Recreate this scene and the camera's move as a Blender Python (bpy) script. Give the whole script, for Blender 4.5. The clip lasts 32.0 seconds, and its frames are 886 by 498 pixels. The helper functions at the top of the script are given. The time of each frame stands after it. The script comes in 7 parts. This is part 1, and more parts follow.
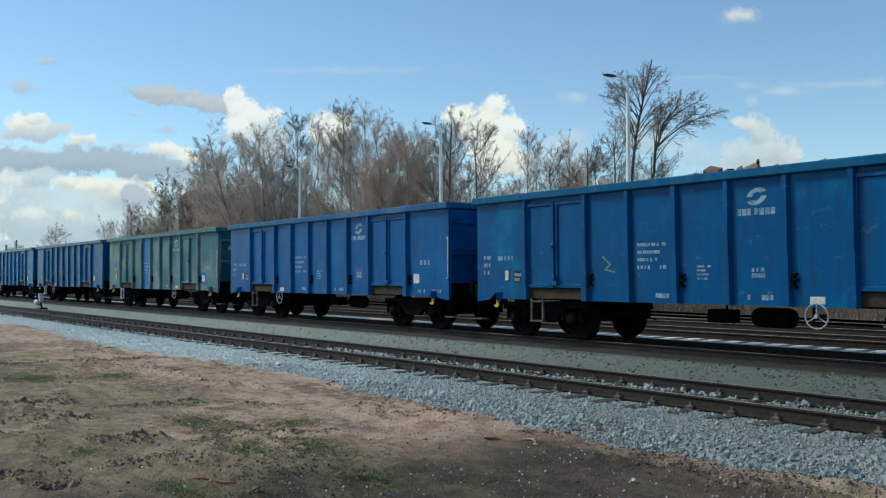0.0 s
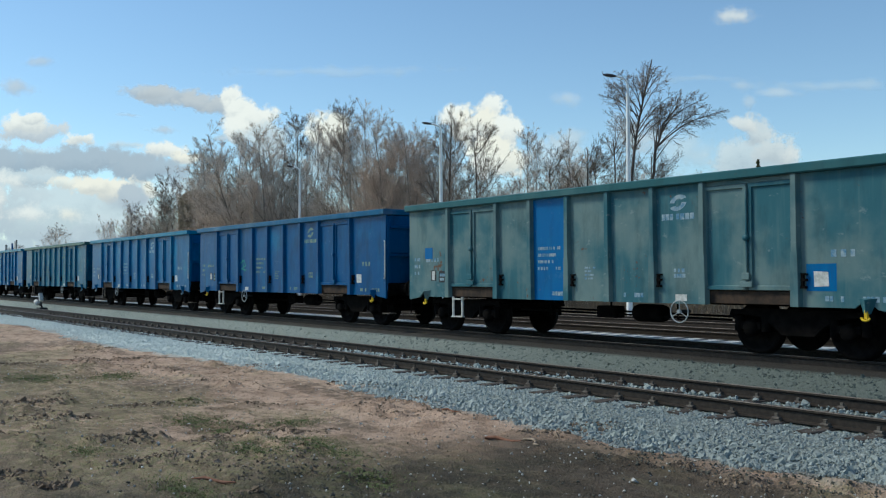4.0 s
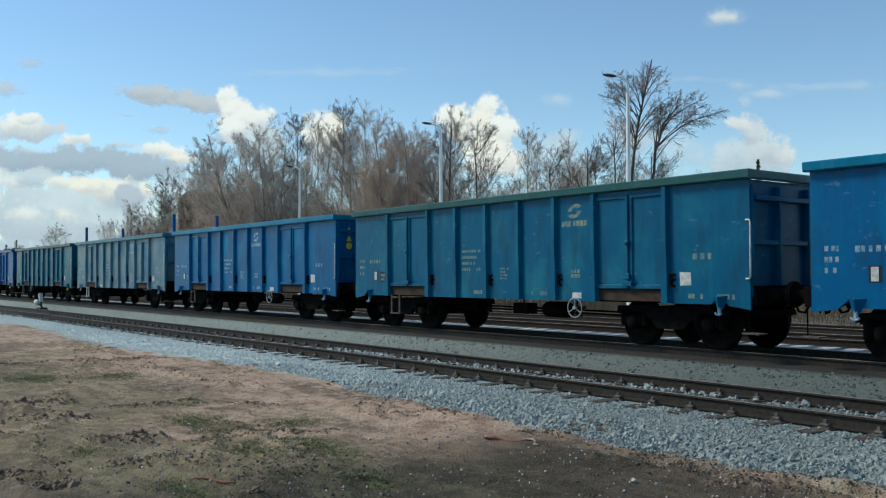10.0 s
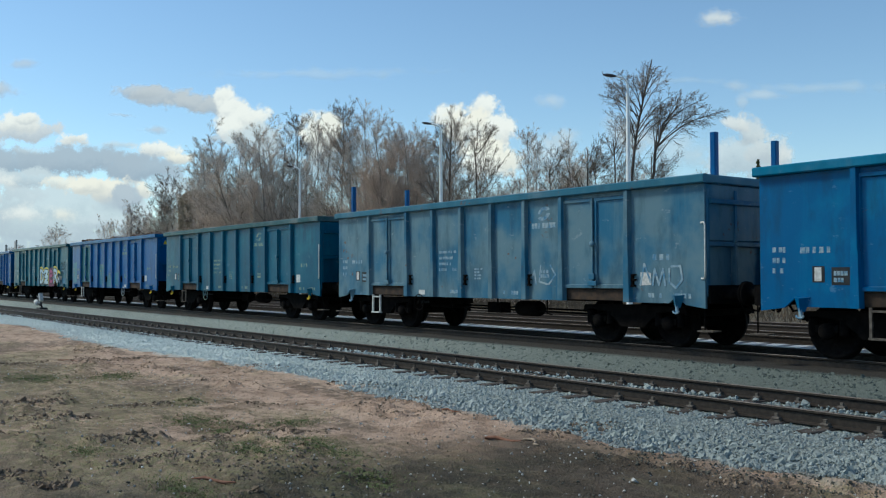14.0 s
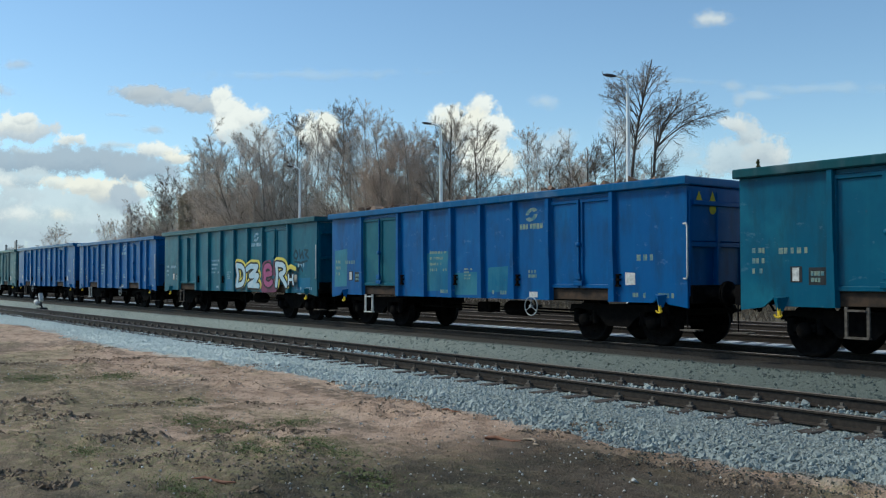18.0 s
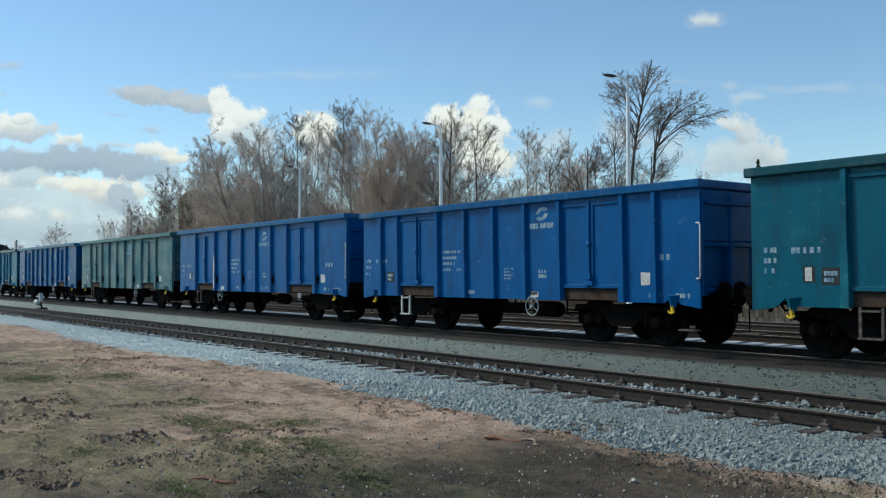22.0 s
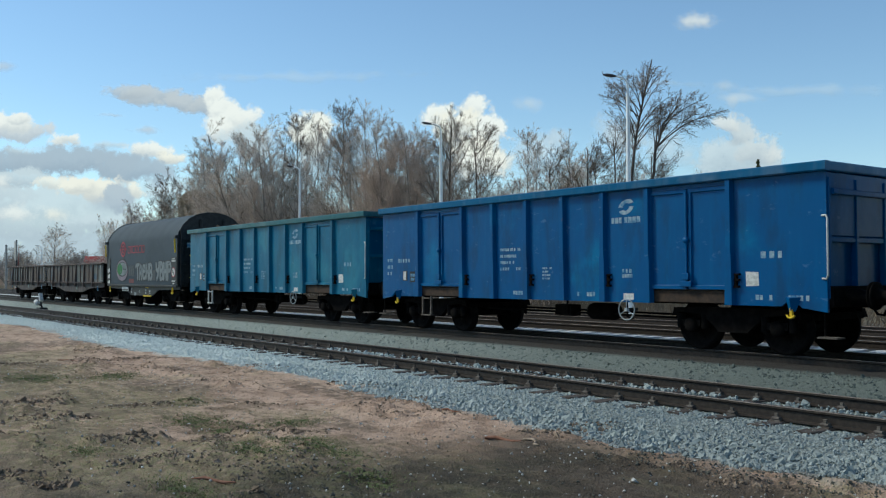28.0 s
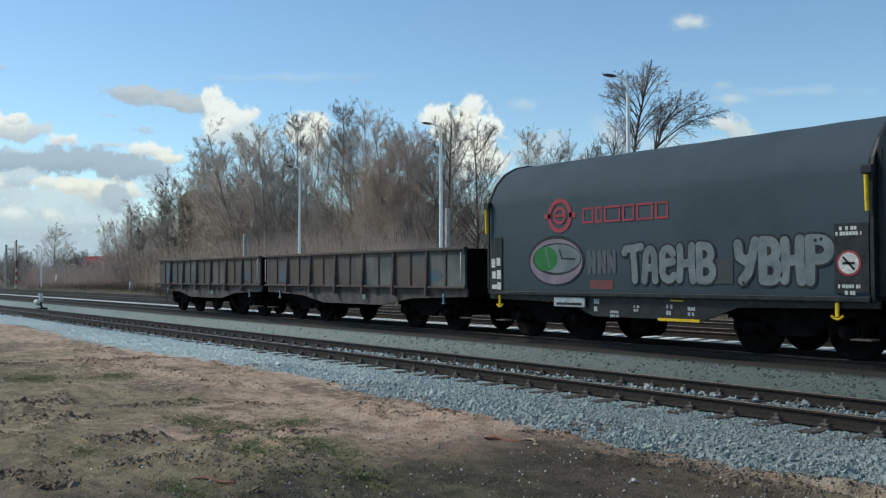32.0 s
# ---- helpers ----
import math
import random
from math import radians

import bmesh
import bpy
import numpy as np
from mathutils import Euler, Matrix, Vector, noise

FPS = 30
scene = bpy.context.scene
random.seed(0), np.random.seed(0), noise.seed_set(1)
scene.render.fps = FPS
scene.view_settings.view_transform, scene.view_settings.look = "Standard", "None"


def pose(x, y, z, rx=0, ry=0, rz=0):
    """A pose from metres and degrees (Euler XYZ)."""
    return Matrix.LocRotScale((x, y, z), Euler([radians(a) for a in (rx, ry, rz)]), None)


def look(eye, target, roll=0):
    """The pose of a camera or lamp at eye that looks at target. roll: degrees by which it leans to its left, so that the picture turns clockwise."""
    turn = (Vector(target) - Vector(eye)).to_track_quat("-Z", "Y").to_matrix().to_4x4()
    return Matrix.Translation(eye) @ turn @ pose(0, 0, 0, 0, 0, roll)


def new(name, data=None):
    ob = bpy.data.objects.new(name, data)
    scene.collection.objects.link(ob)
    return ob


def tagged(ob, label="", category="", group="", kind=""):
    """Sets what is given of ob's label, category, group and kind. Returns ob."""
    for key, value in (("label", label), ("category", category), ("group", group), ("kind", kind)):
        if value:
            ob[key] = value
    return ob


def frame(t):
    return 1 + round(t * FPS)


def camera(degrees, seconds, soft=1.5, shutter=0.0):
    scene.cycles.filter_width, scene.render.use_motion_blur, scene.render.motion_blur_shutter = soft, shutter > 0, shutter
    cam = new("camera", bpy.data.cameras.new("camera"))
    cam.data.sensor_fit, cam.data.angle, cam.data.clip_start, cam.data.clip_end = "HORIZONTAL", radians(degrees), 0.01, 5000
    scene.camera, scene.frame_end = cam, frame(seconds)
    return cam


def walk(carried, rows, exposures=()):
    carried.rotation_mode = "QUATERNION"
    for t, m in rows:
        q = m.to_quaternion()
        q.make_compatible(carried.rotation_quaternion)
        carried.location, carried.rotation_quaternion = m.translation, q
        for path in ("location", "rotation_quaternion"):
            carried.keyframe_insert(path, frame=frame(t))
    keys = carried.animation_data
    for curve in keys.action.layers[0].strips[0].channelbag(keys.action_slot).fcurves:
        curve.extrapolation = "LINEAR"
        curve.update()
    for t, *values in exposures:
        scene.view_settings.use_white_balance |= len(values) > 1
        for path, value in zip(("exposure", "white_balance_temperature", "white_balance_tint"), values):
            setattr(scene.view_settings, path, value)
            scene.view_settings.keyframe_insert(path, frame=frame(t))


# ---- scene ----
cam = camera(51.38, 32.0, soft=1.2)
EYE = Vector((0.0, 0.0, 1.38))
YAW, PITCH, ROLL = 0.6418, 0.0293, 0.0029
AXIS = Vector((-math.cos(YAW) * math.cos(PITCH), math.sin(YAW) * math.cos(PITCH), math.sin(PITCH)))
HELD = look(EYE, EYE + AXIS * 10.0, -math.degrees(ROLL))
walk(cam, [(0.0, HELD), (32.0, HELD)], exposures=[(0.0, 0.1, 6230, -1), (32.0, 0.1, 6230, -1)])

# ---- sky and sun ----
SUN_EL, SUN_AZ = radians(44), math.atan2(-0.6, -0.8)
world = bpy.data.worlds.new("sky")
scene.world = world
world.use_nodes = True
wn = world.node_tree.nodes
wl = world.node_tree.links
sky = wn.new("ShaderNodeTexSky")
sky.sky_type = "NISHITA"
sky.sun_disc = False
sky.sun_elevation = SUN_EL
sky.sun_rotation = math.pi / 2 - SUN_AZ
sky.air_density, sky.dust_density, sky.ozone_density = 1.0, 0.1, 3.0
wn["Background"].inputs["Strength"].default_value = 0.13
wl.new(sky.outputs[0], wn["Background"].inputs["Color"])

sun = new("sun", bpy.data.lights.new("sun", "SUN"))
sun.data.energy, sun.data.angle, sun.data.color = 3.0, radians(13), (1.0, 0.91, 0.8)
sun.matrix_world = look((0, 0, 60), Vector((0, 0, 60)) - Vector((math.cos(SUN_AZ) * math.cos(SUN_EL), math.sin(SUN_AZ) * math.cos(SUN_EL), math.sin(SUN_EL))))


# ---- materials ----
def shader(name, rough=0.8, metal=0.0, gloss=0.25):
    m = bpy.data.materials.new(name)
    m.use_nodes = True
    n, l = m.node_tree.nodes, m.node_tree.links
    b = n["Principled BSDF"]
    b.inputs["Roughness"].default_value = rough
    b.inputs["Metallic"].default_value = metal
    b.inputs["Specular IOR Level"].default_value = gloss
    return m, n, l, b


def rgb(c):
    return (c[0], c[1], c[2], 1.0)


def noise_of(n, l, scale, detail=4.0, vec=None, rough=0.55, stretch=None, dim="3D"):
    t = n.new("ShaderNodeTexNoise")
    t.inputs["Scale"].default_value = scale
    t.inputs["Detail"].default_value = detail
    t.inputs["Roughness"].default_value = rough
    if vec is not None:
        if stretch:
            mp = n.new("ShaderNodeMapping")
            mp.inputs["Scale"].default_value = stretch
            l.new(vec, mp.inputs["Vector"])
            vec = mp.outputs[0]
        l.new(vec, t.inputs["Vector"])
    return t.outputs[0]


def ramp_of(n, l, fac, lo, hi):
    r = n.new("ShaderNodeMapRange")
    r.interpolation_type = "SMOOTHSTEP"
    r.inputs["From Min"].default_value, r.inputs["From Max"].default_value = lo, hi
    l.new(fac, r.inputs["Value"])
    return r.outputs[0]


def math_of(n, l, op, a, b):
    k = n.new("ShaderNodeMath")
    k.operation = op
    for i, v in enumerate((a, b)):
        if isinstance(v, (int, float)):
            k.inputs[i].default_value = v
        else:
            l.new(v, k.inputs[i])
    return k.outputs[0]


def mix_of(n, l, fac, a, b):
    k = n.new("ShaderNodeMix")
    k.data_type = "RGBA"
    if isinstance(fac, (int, float)):
        k.inputs[0].default_value = fac
    else:
        l.new(fac, k.inputs[0])
    for i, v in ((6, a), (7, b)):
        if isinstance(v, (tuple, list)):
            k.inputs[i].default_value = rgb(v)
        else:
            l.new(v, k.inputs[i])
    return k.outputs[2]


def bump_of(n, l, b, height, strength, distance):
    k = n.new("ShaderNodeBump")
    k.inputs["Strength"].default_value = strength
    k.inputs["Distance"].default_value = distance
    l.new(height, k.inputs["Height"])
    l.new(k.outputs[0], b.inputs["Normal"])


def coords(n, l, shift=True):
    c = n.new("ShaderNodeTexCoord").outputs["Object"]
    if not shift:
        return c
    info = n.new("ShaderNodeObjectInfo")
    v = n.new("ShaderNodeVectorMath")
    v.operation = "MULTIPLY_ADD"
    l.new(info.outputs["Random"], v.inputs[0])
    v.inputs[1].default_value = (37.0, 17.0, 23.0)
    l.new(c, v.inputs[2])
    return v.outputs[0]


def paint(name, base, faded, fade=0.5, rust=0.35, darken=0.5, rough=0.5, scuff=0.1):
    """Weathered wagon paint: fading in patches, vertical streaks, rust spots and dents."""
    m, n, l, b = shader(name, rough, 0.0, 0.14)
    c = coords(n, l)
    patch = ramp_of(n, l, noise_of(n, l, 0.7, 5, c), 0.62 - 0.3 * fade, 0.85 - 0.3 * fade)
    streak = ramp_of(n, l, noise_of(n, l, 2.2, 5, c, 0.6, (3.0, 3.0, 0.22)), 0.48, 0.72)
    col = mix_of(n, l, patch, base, faded)
    fine = noise_of(n, l, 9.0, 6, c, 0.65)
    col = mix_of(n, l, math_of(n, l, "MULTIPLY", streak, 0.42 * fade + 0.08), col, faded)
    dirt = ramp_of(n, l, noise_of(n, l, 1.5, 6, c, 0.65, (1.6, 1.6, 0.5)), 0.46, 0.7)
    col = mix_of(n, l, math_of(n, l, "MULTIPLY", dirt, darken), col, tuple(0.35 * v + 0.008 for v in base))
    scrape = ramp_of(n, l, noise_of(n, l, 3.2, 7, c, 0.72, (1.0, 1.0, 1.8)), 0.605, 0.675)
    col = mix_of(n, l, math_of(n, l, "MULTIPLY", scrape, scuff), col, tuple(0.7 * v + 0.17 for v in faded))
    spots = ramp_of(n, l, math_of(n, l, "MULTIPLY", fine, noise_of(n, l, 1.1, 3, c)), 0.43 - 0.1 * rust, 0.49 - 0.08 * rust)
    col = mix_of(n, l, math_of(n, l, "MULTIPLY", spots, min(1.0, rust * 1.6)), col, (0.13, 0.055, 0.025))
    l.new(col, b.inputs["Base Color"])
    rr = n.new("ShaderNodeMapRange")
    rr.inputs["To Min"].default_value, rr.inputs["To Max"].default_value = rough - 0.24, rough - 0.08
    l.new(fine, rr.inputs["Value"])
    l.new(rr.outputs[0], b.inputs["Roughness"])
    h = math_of(n, l, "ADD", math_of(n, l, "MULTIPLY", noise_of(n, l, 1.3, 2, c), 1.0), math_of(n, l, "MULTIPLY", fine, 0.06))
    bump_of(n, l, b, h, 0.4, 0.06)
    return m


def mottled(name, a, bcol, scale, rough=0.85, metal=0.0, bump=0.3, dist=0.01, shift=True, third=None, scale3=0.4, gloss=0.25):
    m, n, l, b = shader(name, rough, metal, gloss)
    c = coords(n, l, shift)
    f1 = noise_of(n, l, scale, 6, c, 0.65)
    col = mix_of(n, l, ramp_of(n, l, f1, 0.35, 0.68), a, bcol)
    if third:
        col = mix_of(n, l, ramp_of(n, l, noise_of(n, l, scale3, 4, c), 0.5, 0.68), col, third)
    l.new(col, b.inputs["Base Color"])
    if bump:
        bump_of(n, l, b, f1, bump, dist)
    return m


def per_piece(name, cols, rough=0.85, island=True, scale=30.0, painted_dim=None):
    """Loose pieces, each of its own shade between the colours."""
    m, n, l, b = shader(name, rough)
    src = n.new("ShaderNodeNewGeometry").outputs["Random Per Island"] if island else n.new("ShaderNodeObjectInfo").outputs["Random"]
    r = n.new("ShaderNodeValToRGB")
    r.color_ramp.elements[0].color, r.color_ramp.elements[1].color = rgb(cols[0]), rgb(cols[-1])
    for i, c in enumerate(cols[1:-1]):
        r.color_ramp.elements.new((i + 1) / (len(cols) - 1)).color = rgb(c)
    l.new(src, r.inputs[0])
    c = n.new("ShaderNodeTexCoord").outputs["Object"]
    f = noise_of(n, l, scale, 4, c)
    k = n.new("ShaderNodeMix")
    k.data_type, k.blend_type = "RGBA", "MULTIPLY"
    k.inputs[0].default_value = 0.5
    l.new(r.outputs[0], k.inputs[6])
    gg = n.new("ShaderNodeMapRange")
    gg.inputs["To Min"].default_value, gg.inputs["To Max"].default_value = 0.4, 1.5
    l.new(f, gg.inputs["Value"])
    l.new(gg.outputs[0], k.inputs[7])
    col = k.outputs[2]
    if painted_dim:
        # light fall-off along x, painted into the colour
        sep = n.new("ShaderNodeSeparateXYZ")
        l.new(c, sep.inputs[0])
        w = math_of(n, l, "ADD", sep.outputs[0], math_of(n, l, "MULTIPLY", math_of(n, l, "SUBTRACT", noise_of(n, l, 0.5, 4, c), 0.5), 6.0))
        col = mix_of(n, l, math_of(n, l, "MULTIPLY", ramp_of(n, l, w, painted_dim[0], painted_dim[1]), painted_dim[2]), col, (0.05, 0.062, 0.055))
    l.new(col, b.inputs["Base Color"])
    return m


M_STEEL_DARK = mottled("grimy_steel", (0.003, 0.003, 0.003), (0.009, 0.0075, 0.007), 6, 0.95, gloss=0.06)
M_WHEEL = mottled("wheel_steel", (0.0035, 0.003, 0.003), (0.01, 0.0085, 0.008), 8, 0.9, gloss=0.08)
M_RUST_SILL = mottled("rusty_sill", (0.028, 0.021, 0.017), (0.065, 0.04, 0.026), 5, 0.85)
M_BLACK = mottled("black_paint", (0.012, 0.013, 0.015), (0.028, 0.03, 0.033), 5, 0.5)
M_WHITE = mottled("worn_white_paint", (0.6, 0.6, 0.58), (0.38, 0.38, 0.36), 14, 0.6, bump=0.0)
M_MARK = mottled("faded_white_lettering", (0.3, 0.38, 0.42), (0.05, 0.17, 0.29), 7, 0.65, bump=0.0)
M_MARK_YELLOW = mottled("faded_yellowish_lettering", (0.22, 0.27, 0.2), (0.05, 0.15, 0.2), 7, 0.65, bump=0.0)
M_YELLOW = mottled("yellow_paint", (0.72, 0.5, 0.02), (0.55, 0.36, 0.02), 12, 0.55, bump=0.0)
M_RAIL = mottled("rail_steel", (0.02, 0.016, 0.0135), (0.042, 0.033, 0.027), 14, 0.7, 0.1, dist=0.004)
M_RAIL_TOP = mottled("worn_rail_head", (0.14, 0.12, 0.11), (0.08, 0.065, 0.055), 20, 0.5, 0.3, bump=0.05)
M_WOOD_SLEEPER = mottled("tarred_timber", (0.045, 0.036, 0.03), (0.09, 0.075, 0.065), 9, 0.9)
M_CONCRETE = mottled("pale_concrete", (0.78, 0.77, 0.75), (0.6, 0.59, 0.57), 7, 0.9)
M_WHEEL_GREY = mottled("worn_grey_paint", (0.4, 0.43, 0.44), (0.22, 0.25, 0.27), 9, 0.7, bump=0.0)
M_GALV = mottled("pale_galvanised_steel", (0.86, 0.86, 0.85), (0.78, 0.79, 0.79), 6, 0.55, bump=0.0)
M_LAMP_HEAD = mottled("dark_lamp_casing", (0.05, 0.05, 0.055), (0.09, 0.09, 0.1), 8, 0.5, bump=0.0)
M_LOAD = per_piece("scrap_brown_load", [(0.16, 0.1, 0.07), (0.24, 0.15, 0.1), (0.3, 0.24, 0.19)], 0.9)
M_TARP = mottled("grey_tarpaulin", (0.04, 0.058, 0.074), (0.03, 0.046, 0.06), 0.8, 0.85, bump=0.2, dist=0.04, gloss=0.4)
M_RED = mottled("faded_red_print", (0.34, 0.045, 0.06), (0.22, 0.045, 0.06), 5, 0.6, bump=0.0)


# ---- mesh code ----
class Builder:
    def __init__(self):
        self.v, self.f, self.s = [], [], []

    def add(self, verts, faces, smooth=False):
        k = len(self.v)
        self.v += [tuple(p) for p in verts]
        self.f += [tuple(i + k for i in q) for q in faces]
        self.s += [smooth] * len(faces)
        return self

    def box(self, x0, x1, y0, y1, z0, z1, ch=0.0):
        """A box; ch chamfers the edges that run along its longest side."""
        if ch <= 0:
            return self.add([(x, y, z) for x in (x0, x1) for y in (y0, y1) for z in (z0, z1)],
                            [(0, 1, 3, 2), (4, 6, 7, 5), (0, 4, 5, 1), (2, 3, 7, 6), (0, 2, 6, 4), (1, 5, 7, 3)])
        d = (x1 - x0, y1 - y0, z1 - z0)
        ax = d.index(max(d))
        lo, hi = (x0, y0, z0), (x1, y1, z1)
        o = [i for i in range(3) if i != ax]
        a0, a1, b0, b1 = lo[o[0]], hi[o[0]], lo[o[1]], hi[o[1]]
        ring = [(a0 + ch, b0), (a1 - ch, b0), (a1, b0 + ch), (a1, b1 - ch), (a1 - ch, b1), (a0 + ch, b1), (a0, b1 - ch), (a0, b0 + ch)]
        pts = []
        for w in (lo[ax], hi[ax]):
            for p, q in ring:
                c = [0, 0, 0]
                c[ax], c[o[0]], c[o[1]] = w, p, q
                pts.append(tuple(c))
        fs = [(i, (i + 1) % 8, (i + 1) % 8 + 8, i + 8) for i in range(8)] + [tuple(range(7, -1, -1)), tuple(range(8, 16))]
        return self.add(pts, fs)

    def prism(self, poly, y0, y1, axis="y"):
        """A polygon (in x, z for axis y; in y, z for axis x; in x, y for axis z) drawn out along the axis."""
        n = len(poly)
        pts = []
        for w in (y0, y1):
            for p, q in poly:
                pts.append({"y": (p, w, q), "x": (w, p, q), "z": (p, q, w)}[axis])
        return self.add(pts, [(i, (i + 1) % n, (i + 1) % n + n, i + n) for i in range(n)] + [tuple(range(n - 1, -1, -1)), tuple(range(n, 2 * n))])

    def tube(self, path, r, n=6, closed=False, cap=True):
        path = [Vector(p) for p in path]
        k = len(path)
        rings = []
        for i, p in enumerate(path):
            a = path[(i - 1) % k] if (i or closed) else p
            b = path[(i + 1) % k] if (i < k - 1 or closed) else p
            d = (b - a).normalized()
            u = d.orthogonal().normalized() if i == 0 else (u - d * u.dot(d)).normalized()
            w = d.cross(u)
            rr = r[i] if isinstance(r, (list, tuple)) else r
            rings += [p + (u * math.cos(2 * math.pi * j / n) + w * math.sin(2 * math.pi * j / n)) * rr for j in range(n)]
        fs = []
        for i in range(k if closed else k - 1):
            for j in range(n):
                a, b = i * n, ((i + 1) % k) * n
                fs.append((a + j, a + (j + 1) % n, b + (j + 1) % n, b + j))
        self.add(rings, fs, True)
        if cap and not closed:
            self.add(rings[:n], [tuple(range(n - 1, -1, -1))])
            self.add(rings[-n:], [tuple(range(n))])
        return self

    def lathe(self, prof, n=20, axis="y", at=(0, 0, 0)):
        """prof: rows of (radius, place along the axis)."""
        pts = []
        for r, w in prof:
            for j in range(n):
                a = 2 * math.pi * j / n
                c, s = r * math.cos(a), r * math.sin(a)
                q = {"y": (c, w, s), "x": (w, c, s), "z": (c, s, w)}[axis]
                pts.append((q[0] + at[0], q[1] + at[1], q[2] + at[2]))
        fs = [(i * n + j, i * n + (j + 1) % n, (i + 1) * n + (j + 1) % n, (i + 1) * n + j) for i in range(len(prof) - 1) for j in range(n)]
        self.add(pts, fs, True)
        self.add(pts[:n], [tuple(range(n - 1, -1, -1))])
        return self.add(pts[-n:], [tuple(range(n))])

    def mesh(self, name="mesh"):
        me = bpy.data.meshes.new(name)
        me.from_pydata(self.v, [], self.f)
        me.polygons.foreach_set("use_smooth", self.s)
        me.materials.append(None)
        bm = bmesh.new()
        bm.from_mesh(me)
        bmesh.ops.recalc_face_normals(bm, faces=bm.faces)
        bm.to_mesh(me)
        bm.free()
        return me


def raw_mesh(name, verts, faces, smooth=False):
    """A large mesh from arrays; faces all of one size."""
    verts, faces = np.asarray(verts, dtype=np.float32), np.asarray(faces, dtype=np.int32)
    me = bpy.data.meshes.new(name)
    k = faces.shape[1]
    me.vertices.add(len(verts))
    me.vertices.foreach_set("co", verts.ravel())
    me.loops.add(faces.size)
    me.loops.foreach_set("vertex_index", faces.ravel())
    me.polygons.add(len(faces))
    me.polygons.foreach_set("loop_start", np.arange(0, faces.size, k, dtype=np.int32))
    me.polygons.foreach_set("use_smooth", np.full(len(faces), smooth))
    me.update(calc_edges=True)
    me.materials.append(None)
    return me


def put(name, me, material, parent=None, label="", m=None):
    """Links a mesh as one object; its material belongs to the object, so meshes can be shared."""
    if isinstance(me, Builder):
        me = me.mesh(name)
    ob = new(name, me)
    ob.material_slots[0].link = "OBJECT"
    ob.material_slots[0].material = material
    if parent is not None:
        ob.parent = parent
    if m is not None:
        ob.matrix_basis = m
    if label:
        tagged(ob, label)
    return ob


MESHES = {}


def cached(key, make):
    if key not in MESHES:
        MESHES[key] = make().mesh(key if isinstance(key, str) else key[0])
    return MESHES[key]

# ---- ground ----
TRACK_NEAR, TRACK_TRAIN, TRACK_BACK, TRACK_THIRD = 11.0, 15.0, 19.65, 23.5
DIRT = -0.56


def smooth(a, b, x):
    k = np.clip((x - a) / (b - a), 0, 1)
    return k * k * (3 - 2 * k)


def toe(x):
    """Where the near ballast ends on the dirt."""
    return 8.25 + 0.28 * np.sin(x * 0.31 + 1.0) + 0.14 * np.sin(x * 1.1) + 0.05 * np.sin(x * 3.7)


def level(x, y):
    """Height of the ground sheet: dirt, near ballast bed, raised bed of the train's track, far yard."""
    t = toe(x)
    z = DIRT + 0.0 * x
    z = z + smooth(t - 0.1, t + 1.2, y) * 0.115
    z = z + smooth(12.4, 13.55, y) * 0.305 - smooth(16.3, 17.2, y) * 0.12
    z = z - smooth(25.4, 26.6, y) * 0.2
    return z


GRAIN = np.random.default_rng(17).random((256, 256))


def grainy(x, y):
    """Smooth lattice noise between 0 and 1."""
    i, j = np.floor(x).astype(int), np.floor(y).astype(int)
    u, v = x - i, y - j
    u, v = u * u * (3 - 2 * u), v * v * (3 - 2 * v)
    i, j = i % 256, j % 256
    k, m = (i + 1) % 256, (j + 1) % 256
    return (GRAIN[i, j] * (1 - u) + GRAIN[k, j] * u) * (1 - v) + (GRAIN[i, m] * (1 - u) + GRAIN[k, m] * u) * v


def rough_soil(x, y):
    """Where the soil is churned, 0 to 1: ragged bands along the siding."""
    f = 0.6 * grainy(x * 0.45 + 31, y * 1.3 + 7) + 0.28 * grainy(x * 1.3 + 3, y * 3.1) + 0.12 * grainy(x * 4.0, y * 7.0 + 5)
    return smooth(0.52, 0.66, f)


RIDGES = [(-11.01, 3.14, -10.87, 3.92, 0.14), (-9.74, 3.0, -9.68, 3.77, 0.07), (-9.87, 1.95, -9.58, 2.2, 0.09), (-9.24, 2.12, -9.13, 2.5, 0.06), (-10.39, 4.11, -10.5, 4.58, 0.08), (-10.77, 4.69, -10.3, 5.7, 0.04),
          (-10.36, 5.42, -10.2, 5.97, 0.06), (-14.03, 4.16, -13.66, 5.31, 0.05), (-15.43, 3.04, -14.99, 3.92, 0.07), (-21.68, 5.79, -22.16, 7.49, 0.07), (-13.51, 2.67, -12.97, 3.77, 0.05), (-12.29, 8.12, -11.43, 8.49, 0.06),
          (-18.59, 8.62, -17.37, 8.81, 0.05), (-14.53, 8.38, -13.27, 8.65, 0.08), (-8.47, 7.4, -8.01, 7.8, 0.08), (-8.26, 8.14, -7.85, 8.46, 0.13), (-7.69, 3.35, -7.7, 3.63, 0.06), (-5.03, 7.31, -4.65, 7.6, 0.08),
          (-13.13, 6.0, -12.81, 6.31, 0.05), (-22.43, 4.42, -22.52, 5.39, 0.05), (-6.01, 7.41, -5.74, 7.5, 0.05), (-5.31, 7.1, -5.17, 7.43, 0.06)]


